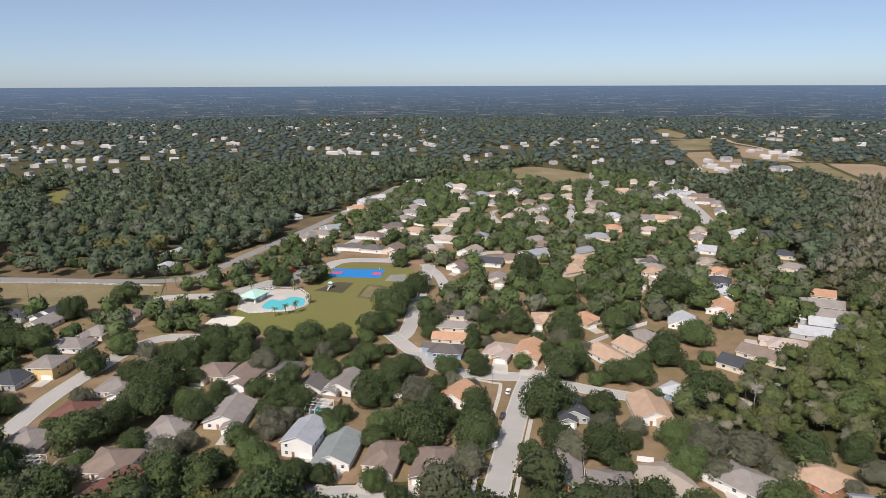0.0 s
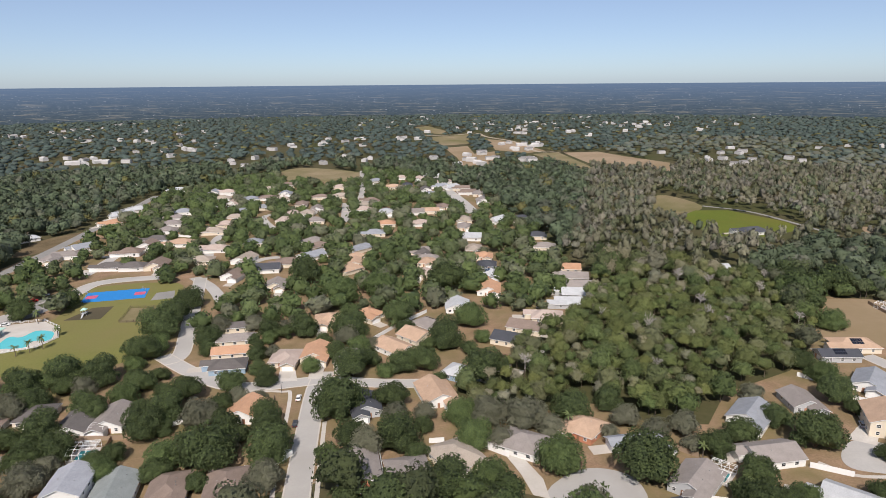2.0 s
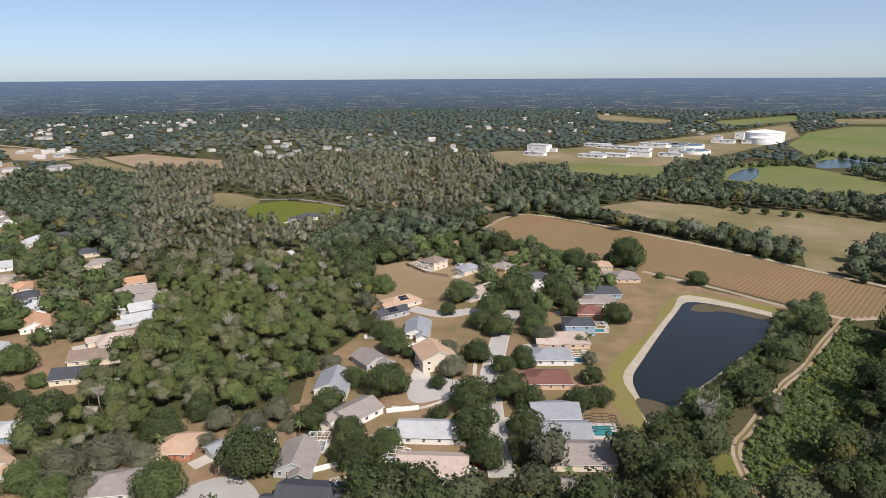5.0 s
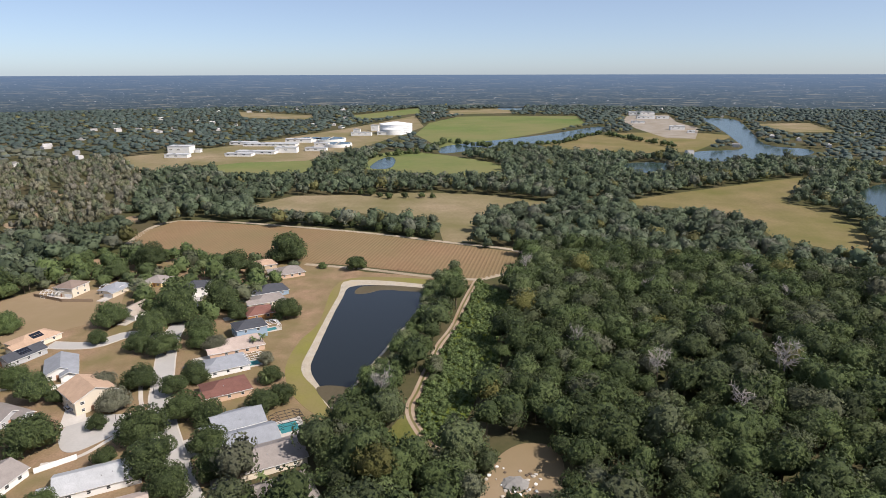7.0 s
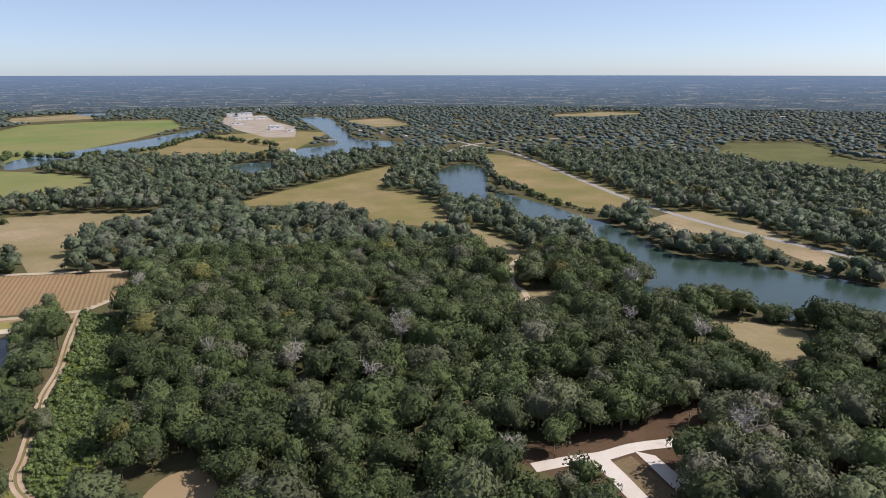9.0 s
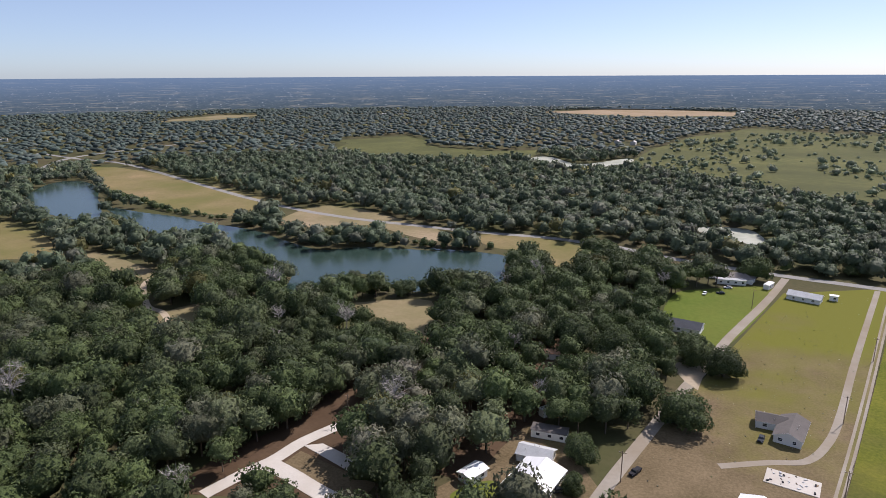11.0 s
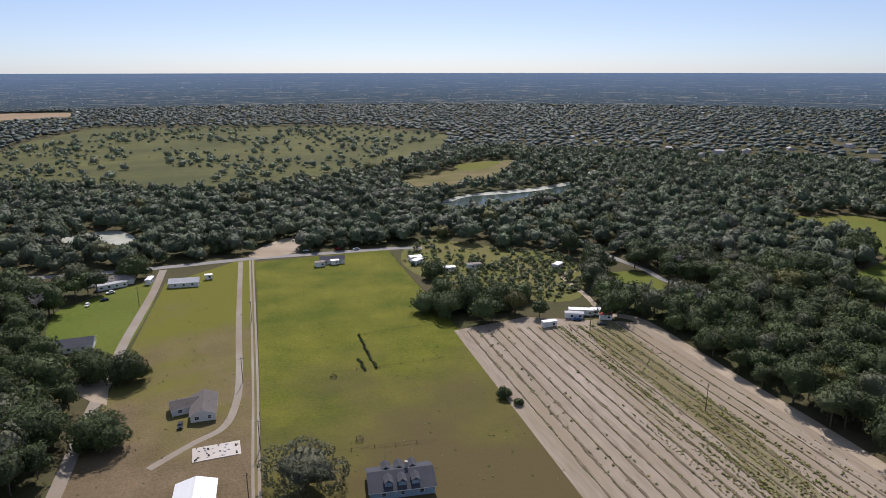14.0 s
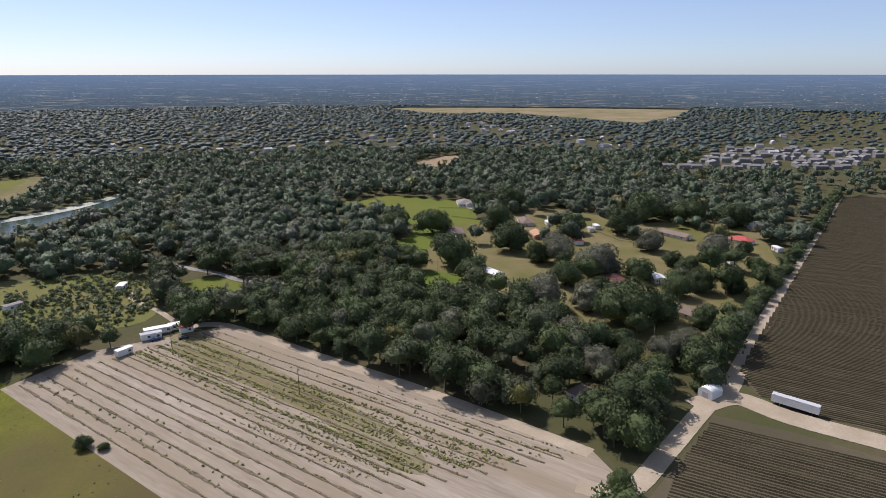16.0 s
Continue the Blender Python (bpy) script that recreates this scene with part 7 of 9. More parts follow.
tree_line("hedge", "low trees along the river bank", [(625.7, -461.4), (469.8, -415.8), (384.6, -411.0), (275.3, -374.0), (257.8, -406.1), (199.0, -401.1), (153.5, -417.3)], 8, 4.5, 66)
tree_line("hedge", "trees on the wooded spit in the river", [(408.7, -343.6), (360.1, -343.8), (303.5, -325.8), (258.4, -309.1)], 7, 5.5, 67)
tree_line("hedge", "trees on the near river bank", [(213.9, -266.9), (204.1, -294.8), (177.5, -299.3), (155.8, -312.3), (131.8, -321.0)], 8, 6.0, 68)
tree_line("hedge", "oaks along the country road", [(-30.7, -440.6), (-55.4, -448.4), (-76.4, -440.8)], 9, 5.5, 69)
tree_line("hedge", "oaks along the country road", [(-114.4, -426.3), (-148.2, -423.6), (-177.1, -419.6)], 9, 5.5, 70)
tree_line("hedge", "trees across the main road", [(-296.3, 428.5), (-241.8, 420.8), (-206.6, 427.4), (-168.1, 438.6), (-157.3, 510.9)], 11, 5.5, 71)
tree_line("hedge", "dark grove behind the fallow field", [(-143.4, -278.1), (-163.4, -278.1), (-184.8, -272.6), (-202.2, -270.6)], 5, 6.8, 72)
xy, tint, nr = wild(430, 1000, 10.5, 2)
if rest:
    ex = np.array([(x, y) for x, y, r in rest])
    et = np.zeros((len(ex), 4))
    et[:, 2], et[:, 3] = np.random.RandomState(8).uniform(-0.3, 0.35, len(ex)), 1
    et[:, 0] = np.random.RandomState(9).rand(len(ex)) ** 5 * 0.6
    er = np.array([r for x, y, r in rest])
    grow("street_trees", "round dark green street oaks between far bungalows", ex, er * 1.05, street_t, er * 0.2, et, 14)
rad = 5.0 + 4.8 * nr.rand(len(xy)) ** 1.4
first = np.hypot(xy[:, 0], xy[:, 1]) < 640
first &= ~(inside(xy[:, 0], xy[:, 1], MOSSY[0]) | inside(xy[:, 0], xy[:, 1], MOSSY[1]))
mx, mr, mt = xy[first], rad[first], tint[first]
xy, rad, tint = xy[~first], rad[~first], tint[~first]
pine = inside(xy[:, 0], xy[:, 1], MOSSY[0]) | inside(xy[:, 0], xy[:, 1], MOSSY[1])
grow("middle_woods", "dark green woods with uneven crowns", xy[~pine], rad[~pine], mid_t, rad[~pine] * 0.3 + nr.uniform(0, 2.5, (~pine).sum()), tint[~pine], 12, HAZY_MID_LEAF)
grow("middle_woods", "dark green oak woods behind the fields", mx, mr, street_t, mr * 0.3 + nr.uniform(0, 2.5, len(mx)), mt, 18, HAZY_MID_LEAF)
# thin pines and mossy grey cypresses, two for one place
xy, tint, rad = np.concatenate([xy[pine], xy[pine] + nr.uniform(-6, 6, (pine.sum(), 2))]), np.tile(tint[pine], (2, 1)), np.tile(rad[pine], 2) * 0.52
tint[:, 0] = nr.rand(len(xy)) ** 0.8
grow("cypress_wood", "thin olive pines and grey mossy cypresses", xy, rad, mid_t, rad * 0.5 + nr.uniform(3.0, 8.0, len(xy)), tint, 17, HAZY_MID_LEAF, 1.5)
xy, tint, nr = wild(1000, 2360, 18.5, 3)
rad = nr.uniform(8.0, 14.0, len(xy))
grow("far_woods", "far dark green woods", xy, rad, far_t, nr.uniform(2.5, 4.5, len(xy)), tint, 13, HAZY_FAR_LEAF, 0.55)


# ---- park: pool, courts, playground ----
PAINT = {k: surf("paint_" + k, tuple(v * 0.9 for v in c), c, 2.0, 0.3, rough=r, vary=0.0) for k, c, r in (
    ("blue", (0.03, 0.22, 0.55), 0.7), ("pink", (0.55, 0.12, 0.20), 0.7), ("mint", (0.45, 0.70, 0.60), 0.6), ("pool", (0.10, 0.50, 0.55), 0.1), ("screened_pool", (0.05, 0.24, 0.26), 0.1),
    ("white", (0.80, 0.80, 0.79), 0.5), ("black", (0.03, 0.03, 0.035), 0.5), ("red", (0.45, 0.03, 0.03), 0.35), ("silver", (0.50, 0.51, 0.53), 0.35),
    ("darkcar", (0.05, 0.055, 0.065), 0.3), ("bluecar", (0.06, 0.12, 0.28), 0.3), ("rust", (0.28, 0.14, 0.08), 0.8), ("green", (0.05, 0.30, 0.20), 0.7), ("tyre", (0.02, 0.02, 0.02), 0.9),
    ("wood", (0.32, 0.24, 0.17), 0.9), ("polewood", (0.22, 0.17, 0.13), 0.9), ("tarp", (0.03, 0.12, 0.45), 0.5), ("darkwood", (0.13, 0.10, 0.075), 0.9))}


def slab(name, material, parent, x0, x1, y0, y1, z0, z1, label=""):
    bm = bmesh.new()
    box(bm, x0, x1, y0, y1, z0, z1)
    return part(name, bm, material, parent, label)


def thing(name, x, y, ang, label, category, group=""):
    base = new(name)
    base.matrix_world = pose(x, y, 0, 0, 0, -ang)
    return tagged(base, label, category, group)


def sports_court():
    c = thing("basketball_court", -56.2, 406.5, 5, "bright blue basketball court with pink key areas", "court")
    slab("surface", PAINT["blue"], c, -17, 17, -9.5, 9.5, 0.0, 0.14)
    for s in (-1, 1):
        slab("key_area", PAINT["pink"], c, s * 13 - 3, s * 13 + 3, -3.0, 3.0, 0.14, 0.146)
        h = part("hoop_post", trunk_bmesh(random.Random(1), 3.3, 0.1, 0, 0), VENT, c)
        h.location = (s * 16.2, 0, 0.1)
        slab("backboard", PAINT["white"], h, -s * 1.2 - 0.05, -s * 1.2 + 0.05, -0.9, 0.9, 2.8, 3.9)
        slab("arm", VENT, h, min(0, -s * 1.2), max(0, -s * 1.2), -0.06, 0.06, 3.1, 3.22)


sports_court()


def swimming_pool():
    outline = smooth_line([(-100.8, 340.7), (-98.7, 353.3), (-92.7, 351.2), (-87.5, 358.3), (-79.2, 353.1), (-79.0, 341.4), (-86.0, 343.4), (-88.0, 336.0), (-95.1, 336.9)], True)
    bm = bmesh.new()
    f = bm.faces.new([bm.verts.new((x, y, 0.16)) for x, y in outline])
    e = bmesh.ops.extrude_face_region(bm, geom=[f])
    bmesh.ops.translate(bm, verts=[v for v in e["geom"] if isinstance(v, bmesh.types.BMVert)], vec=(0, 0, -0.1))
    bmesh.ops.recalc_face_normals(bm, faces=bm.faces)
    base = thing("swimming_pool", 0, 0, 0, "turquoise free-form swimming pool in a pale deck", "pool")
    part("water", bm, PAINT["pool"], base)


swimming_pool()


def pavilion(x, y, ang):
    p = thing("pavilion", x, y, ang, "white open pavilion with a mint green roof", "pavilion")
    bm, rise = roof_bmesh(10, 13, "hip", 0.45, 0.8)
    part("roof", bm, PAINT["mint"], p).location = (0, 0, 3.4)
    for i in (-1, 1):
        for j in (-1, 0, 1):
            slab("column", PAINT["white"], p, i * 4.6 - 0.3, i * 4.6 + 0.3, j * 5.8 - 0.3, j * 5.8 + 0.3, 0, 3.5)
    slab("changing_room", WALLS["white"], p, -3.5, 3.5, -1.0, 5.5, 0, 3.3)


pavilion(-108.3, 353.6, 20)


def fence(pts, height=1.8, material=None, label="white vinyl privacy fence with plain panels", rail=False, step=2.6, name="fence"):
    """A fence along a line: a post and a panel for each bay, or rails."""
    material = material or TRIM
    f = thing(name, 0, 0, 0, label, "fence", "garden fences")
    for (x0, y0), (x1, y1) in zip(pts, pts[1:]):
        n = max(1, round(math.hypot(x1 - x0, y1 - y0) / step))
        a = math.degrees(math.atan2(y1 - y0, x1 - x0))
        d = math.hypot(x1 - x0, y1 - y0) / n

        def bay():
            bm = bmesh.new()
            if rail:
                for z in (0.35, 0.7, 1.05):
                    box(bm, 0.06, d - 0.06, -0.03 if d < 6 else -0.012, 0.03 if d < 6 else 0.012, z * height / 1.2, z * height / 1.2 + (0.09 if d < 6 else 0.025))
            else:
                box(bm, 0.06, d - 0.06, -0.04, 0.04, 0.05, height)
                box(bm, 0.06, d - 0.06, -0.06, 0.06, height, height + 0.07)
            me = bpy.data.meshes.new("panel")
            bm.to_mesh(me)
            me.materials.append(material)
            bm.free()
            return me

        def post():
            bm = bmesh.new()
            box(bm, -0.07, 0.07, -0.07, 0.07, -0.1, height + 0.12)
            me = bpy.data.meshes.new("post")
            bm.to_mesh(me)
            me.materials.append(material)
            bm.free()
            return me
        pm, bm_ = shared(("post", height, material.name), post), shared(("bay", round(d, 2), height, material.name, rail), bay)
        for k in range(n):
            x, y = x0 + (x1 - x0) * k / n, y0 + (y1 - y0) * k / n
            put("post", pm, f, x, y, 0, a)
            put("rail" if rail else "panel", bm_, f, x, y, 0, a)
    return f


POOLFENCE = "low white picket fence round the pool deck"
fence([(-112.9, 337.1), (-118.1, 360.7), (-105.5, 374.5), (-86.7, 373.2), (-77.5, 359.2), (-75.3, 343.3), (-82.8, 333.2), (-104.9, 329.8), (-112.9, 337.1)], 1.3, PAINT["white"], POOLFENCE, True, 3.5)
for q in ([(73.8, 187.7), (85.0, 170.9)], [(63.2, 188.4), (68.4, 187.2)], [(123.6, 133.5), (140.3, 122.1), (146.9, 126.8), (163.2, 113.7)],
          [(133.3, 114.6), (146.6, 96.2)], [(172.1, 131.6), (180.4, 122.7)], [(223.4, 182.7), (232.3, 165.1)],
          [(-20.8, 203.4), (-24.5, 211.1), (-16.2, 209.1)], [(3.4, 232.6), (-11.2, 235.1), (-27.5, 229.6)], [(68.1, 284.8), (85.0, 298.9), (104.3, 311.8)],
          [(9.9, 205.1), (18.3, 197.7), (8.7, 190.8), (2.8, 194.3)], [(31.8, 197.6), (28.1, 178.1)], [(47.2, 197.5), (43.5, 175.7)],
          [(-143.3, 191.1), (-134.1, 194.4)], [(-126.6, 176.0), (-124.9, 188.3)], [(223.1, 164.5), (230.8, 152.4)]):
    fence(q, 1.9)
for q in ([(-53.7, 234.5), (-39.6, 229.7), (-29.4, 227.7)], [(-39.6, 229.7), (-42.6, 209.3)], [(-126.3, 172.6), (-104.8, 181.3)], [(334.9, 236.7), (326.2, 215.5), (326.5, 198.5)],
          [(137.2, 158.7), (142.9, 148.5)], [(17.2, 240.8), (12.9, 223.4)]):
    fence(q, 1.8, PAINT["wood"], "weathered brown wooden board fence")
fence([(-81.4, -409.7), (-59.5, -309.5), (-41.8, -225.8), (-32.8, -187.4)], 1.2, PAINT["darkwood"], "thin dark post-and-wire pasture fence", True, 9, "pasture_fence")
fence([(-100.2, -268.1), (-135.8, -263.5)], 1.2, PAINT["darkwood"], "thin dark post-and-wire pasture fence", True, 9, "pasture_fence")
fence([(-73.6, -235.4), (-92.5, -231.7), (-121.4, -227.2)], 1.2, PAINT["darkwood"], "thin dark post-and-wire pasture fence", True, 9, "pasture_fence")
fence([(-53.3, -180.5), (-68.4, -177.6), (-88.4, -171.1)], 1.2, PAINT["darkwood"], "thin dark post-and-wire pasture fence", True, 7, "pasture_fence")
fence([(-168.6, -399.8), (-156.5, -335.5), (-142.0, -251.1)], 1.2, PAINT["darkwood"], "thin dark post-and-wire pasture fence", True, 9, "pasture_fence")
fence([(-49.7, 355.8), (-46.0, 378.4), (-26.2, 371.4), (-31.7, 350.6), (-49.7, 355.8)], 1.5, PAINT["darkwood"], "dark fence round the sand courts", True, 4)
fence([(-276.5, 386.8), (-229.7, 385.1), (-172.6, 378.7)], 1.2, PAINT["white"], "white rail fence along the main road", True, 4)


def playground():
    p = thing("play_tower", -68.3, 375.2, 10, "small grey and green play tower with slides", "playground")
    for i in (-1, 1):
        for j in (-1, 1):
            slab("post", VENT, p, i * 1.2 - 0.08, i * 1.2 + 0.08, j * 1.2 - 0.08, j * 1.2 + 0.08, 0, 3.4)
    slab("deck", PAINT["silver"], p, -1.3, 1.3, -1.3, 1.3, 1.4, 1.5)
    bm, r = roof_bmesh(2.4, 2.4, "hip", 0.6, 0.3, 0.06)
    part("roof", bm, PAINT["mint"], p).location = (0, 0, 3.3)
    for s in (-1, 1):
        bm = bmesh.new()
        v = box(bm, -0.35, 0.35, 0, 4.2, 0, 0.08)
        for q in v:
            q.co.z += 1.45 - q.co.y / 4.2 * 1.2
        part("slide", bm, PAINT["silver"], p).matrix_local = pose(0, 0, 0, 0, 0, 0 if s > 0 else 180) @ pose(0, 1.3, 0)


playground()


# ---- pool cages behind houses ----
def cage(x, y, ang, w, d, h=3.0, water=True, dark=False):
    c = thing("pool_cage", x, y, ang, "white-framed screen cage over a small pool" if not dark else "dark-framed screen cage over a pool", "pool cage", "pool cages")
    fm = PAINT["black"] if dark else TRIM
    slab("deck", M["concrete"], c, -w / 2, w / 2, -d / 2, d / 2, 0, 0.16)
    if water:
        # no screen mesh: its dimming is put into the darker pool colour
        slab("pool", PAINT["screened_pool"], c, -w * 0.3, w * 0.3, -d * 0.3, d * 0.3, 0.16, 0.18)
    t = 0.055
    nx, ny = max(2, round(w / 2.2)), max(2, round(d / 2.2))
    for i in range(nx + 1):
        bm = bmesh.new()
        px = -w / 2 + w * i / nx
        for s in (-1, 1):
            box(bm, px - t, px + t, s * d / 2 - t, s * d / 2 + t, 0, h)
            box(bm, px - t, px + t, *sorted((s * d / 2, s * d / 4)), h - t, h + t)
            vs = box(bm, px - t, px + t, *sorted((s * d / 2, s * d / 4)), h - t, h + t)
            for q in vs:
                q.co.z += 0.8 * (d / 2 - abs(q.co.y)) / (d / 4)
        box(bm, px - t, px + t, -d / 4, d / 4, h + 0.8 - t, h + 0.8 + t)
        part("frame_rib", bm, fm, c)
    for s, hh in ((-0.5, h), (0.5, h), (-0.25, h + 0.8), (0.25, h + 0.8), (0, h + 0.8)):
        slab("beam", fm, c, -w / 2, w / 2, s * d - t, s * d + t, hh - t, hh + t)
    for s in (-1, 1):
        slab("rail", fm, c, -w / 2, w / 2, s * d / 2 - t, s * d / 2 + t, 1.0, 1.09)


cage(-46.9, 222.4, 12, 8, 9)
cage(-44.2, 235.8, 15, 5, 6)
cage(-136.1, 184.5, 5, 12, 9)
cage(-118.3, 188.5, 5, 5, 5, water=False)
cage(146.3, 109.2, 152, 11, 9)
cage(142.1, 137.9, 60, 7, 9)
cage(125.8, 113.1, 155, 8, 10)
cage(252.5, 87.8, 148, 7, 9)
cage(290.3, 90.9, 148, 6, 8)
cage(201.2, 59.6, 150, 11, 11, dark=True)
cage(344.0, 196.6, 100, 12, 7, water=False)
cage(333.7, 224.5, 100, 12, 6, water=False)


# ---- cars ----
def car_template(colour, label, kind="car"):
    c = thing("car" if kind == "car" else "pickup_truck", 0, 0, 0, label, "car" if kind == "car" else "truck", "parked cars")
    L, W = (4.6, 1.84) if kind == "car" else (5.6, 1.95)
    bm = bmesh.new()
    vs = box(bm, -W / 2, W / 2, -L / 2, L / 2, 0.32, 0.92)
    bmesh.ops.bevel(bm, geom=list(bm.edges), offset=0.14, segments=2, affect="EDGES")
    part("body", bm, PAINT[colour], c)
    bm = bmesh.new()
    y0, y1 = (-1.7, 0.9) if kind == "car" else (-0.5, 1.2)
    vs = box(bm, -W / 2 + 0.08, W / 2 - 0.08, y0, y1, 0.9, 1.45)
    for q in vs[4:]:
        q.co.x *= 0.84
        q.co.y = q.co.y * 0.72 + 0.28 * (y0 + y1) / 2
    part("window_band", bm, GLASS, c)
    slab("cabin_roof", PAINT[colour], c, -W * 0.37, W * 0.37, (y0 + y1) / 2 - (y1 - y0) * 0.34, (y0 + y1) / 2 + (y1 - y0) * 0.34, 1.44, 1.5)
    if kind != "car":
        slab("load_bed", PAINT["black"], c, -W / 2 + 0.15, W / 2 - 0.15, -L / 2 + 0.2, -0.6, 0.92, 0.925)
    for i in (-1, 1):
        for j in (-1, 1):
            bm = bmesh.new()
            bmesh.ops.create_cone(bm, cap_ends=True, segments=14, radius1=0.33, radius2=0.33, depth=0.22, matrix=Matrix.Rotation(math.pi / 2, 4, "Y"))
            part("wheel", bm, PAINT["tyre"], c).location = (i * (W / 2 - 0.1), j * L * 0.31, 0.33)
            slab("lamp", PAINT["white"] if j > 0 else PAINT["red"], c, i * W * 0.33 - 0.2, i * W * 0.33 + 0.2, *sorted((j * (L / 2 - 0.03), j * (L / 2 + 0.015))), 0.62, 0.76)
    return c


CARS = {}


def car(x, y, ang, colour, kind="car", z=0.12):
    key = (colour, kind)
    words = {"white": "white", "silver": "silver-grey", "red": "bright red", "darkcar": "dark grey", "bluecar": "dark blue", "black": "black"}[colour]
    if key not in CARS:
        CARS[key] = car_template(colour, "%s %s parked on the street or drive" % (words, "saloon car" if kind == "car" else "pickup truck"), kind)
        CARS[key].matrix_world = pose(x, y, z, 0, 0, -ang)
    else:
        copy_thing(CARS[key], pose(x, y, z, 0, 0, -ang))


for x, y, a, c in ((25.8, 236.8, 15, "white"), (21.8, 217.3, 15, "darkcar"), (-99.3, 411.0, 80, "red"), (-95.3, 420.4, 80, "white"), (-104.2, 372.3, 100, "white"),
                   (211.2, 143.9, 40, "silver"), (211.4, 140.2, 40, "red"), (291.9, 171.4, 60, "red"), (235.2, 118.4, 58, "darkcar"), (246.8, 113.7, 148, "darkcar"),
                   (156.4, 87.5, 152, "white"), (347.2, 117.5, 148, "red"), (338.7, 116.4, 148, "white"), (357.7, 119.6, 148, "silver"),
                   (-117.6, -423.5, 95, "white"), (-138.8, -418.0, 95, "red"), (-149.7, -411.3, 95, "white"), (15.3, -372.9, 10, "white"), (7.2, -377.5, 80, "darkcar"),
                   (3.9, -389.2, 80, "white"), (-13.3, -221.2, 10, "darkcar"), (41.2, -164.8, 60, "darkcar"), (-199.8, -235.2, 120, "bluecar"), (-206.7, -224.8, 120, "darkcar"),
                   (-221.9, -242.7, 60, "darkcar"), (-223.3, -235.9, 60, "darkcar"), (-132.3, 438.1, 20, "white"), (-2.7, 312.8, 20, "silver"), (118.9, 125.8, 155, "silver"),
                   (-286.7, -61.6, 40, "white"), (-375.2, -22.2, 40, "white"), (58.4, -208.4, 40, "white")):
    car(x, y, a, c)
car(159.5, 88.5, 152, "red", "pickup")
car(22.0, -184.4, 20, "black", "pickup")
car(64.3, -343.7, 80, "white", "pickup")


# ---- poles, lamps, palms ----
def utility_pole(x, y, h=10.0, ang=0):
    p = thing("utility_pole", x, y, ang, "weathered wooden utility pole with a crossarm", "pole", "utility poles")
    bm = bmesh.new()
    bmesh.ops.create_cone(bm, cap_ends=True, segments=8, radius1=0.17, radius2=0.11, depth=h, matrix=Matrix.Translation((0, 0, h / 2)))
    part("post", bm, PAINT["polewood"], p)
    slab("crossarm", PAINT["polewood"], p, -1.2, 1.2, -0.07, 0.07, h - 0.8, h - 0.66)
    for k in (-1.0, 0.0, 1.0):
        slab("insulator", PAINT["silver"], p, k - 0.05, k + 0.05, -0.05, 0.05, h - 0.66, h - 0.45)


for x, y in ((-183.5, -142.5), (-195.0, -219.7), (25.2, -177.6), (-39.5, -245.2), (-25.5, -166.6), (-56.7, -309.5), (-235.9, 350.8), (-242.4, 388.8), (-165.9, 370.8), (-178.6, 420.0),
             (-155.1, 473.7), (-132.8, 565.3), (-119.9, 603.6), (-8.9, -359.1), (-341.3, -155.9), (-282.3, -23.6), (-90.6, 715.7), (-133.7, 473.5), (-34.8, -194.1), (119.8, -172.9)):
    utility_pole(x, y, 11)


def street_lamp(x, y, ang=0):
    p = thing("street_lamp", x, y, ang, "slim dark street lamp beside the footpath", "lamp", "street lamps")
    bm = bmesh.new()
    bmesh.ops.create_cone(bm, cap_ends=True, segments=8, radius1=0.09, radius2=0.05, depth=5.0, matrix=Matrix.Translation((0, 0, 2.5)))
    part("post", bm, PAINT["black"], p)
    slab("arm", PAINT["black"], p, 0, 0.9, -0.03, 0.03, 4.9, 4.97)
    slab("lamp_head", PAINT["silver"], p, 0.6, 1.1, -0.12, 0.12, 4.8, 4.9)


for x, y in ((20.9, 172.9), (20.2, 243.8), (202.7, 121.6), (224.3, 118.0), (-133.0, 240.9)):
    street_lamp(x, y)


PALM_LEAF = surf("palm_leaves", (0.075, 0.105, 0.035), (0.15, 0.18, 0.07), 2, 0.4, rough=0.5, spec=0.2)


def palm_template():
    p = thing("palm_tree", 0, 0, 0, "fan palm with a thin grey trunk and drooping fronds", "tree", "palms")
    bm = bmesh.new()
    bmesh.ops.create_cone(bm, cap_ends=True, segments=8, radius1=0.2, radius2=0.14, depth=6, matrix=Matrix.Translation((0, 0, 3)))
    part("trunk", bm, BARK, p)
    for k in range(14):
        bm = bmesh.new()
        rise = 0.75 - 1.3 * (k % 3) / 2
        a = k * 2.4
        prev = None
        for s in range(5):
            r = 2.1 * s / 4
            z = 6 + rise * r - 0.22 * r * r
            w = 0.38 * math.sin(0.5 + 2.3 * s / 4)
            c = Vector((math.cos(a) * r, math.sin(a) * r, z))
            t = Vector((-math.sin(a), math.cos(a), 0)) * w
            cur = [bm.verts.new(c - t - Vector((0, 0, 0.12))), bm.verts.new(c), bm.verts.new(c + t - Vector((0, 0, 0.12)))]
            if prev:
                bm.faces.new((prev[0], cur[0], cur[1], prev[1]))
                bm.faces.new((prev[1], cur[1], cur[2], prev[2]))
            prev = cur
        part("frond", bm, PALM_LEAF, p)
    return p


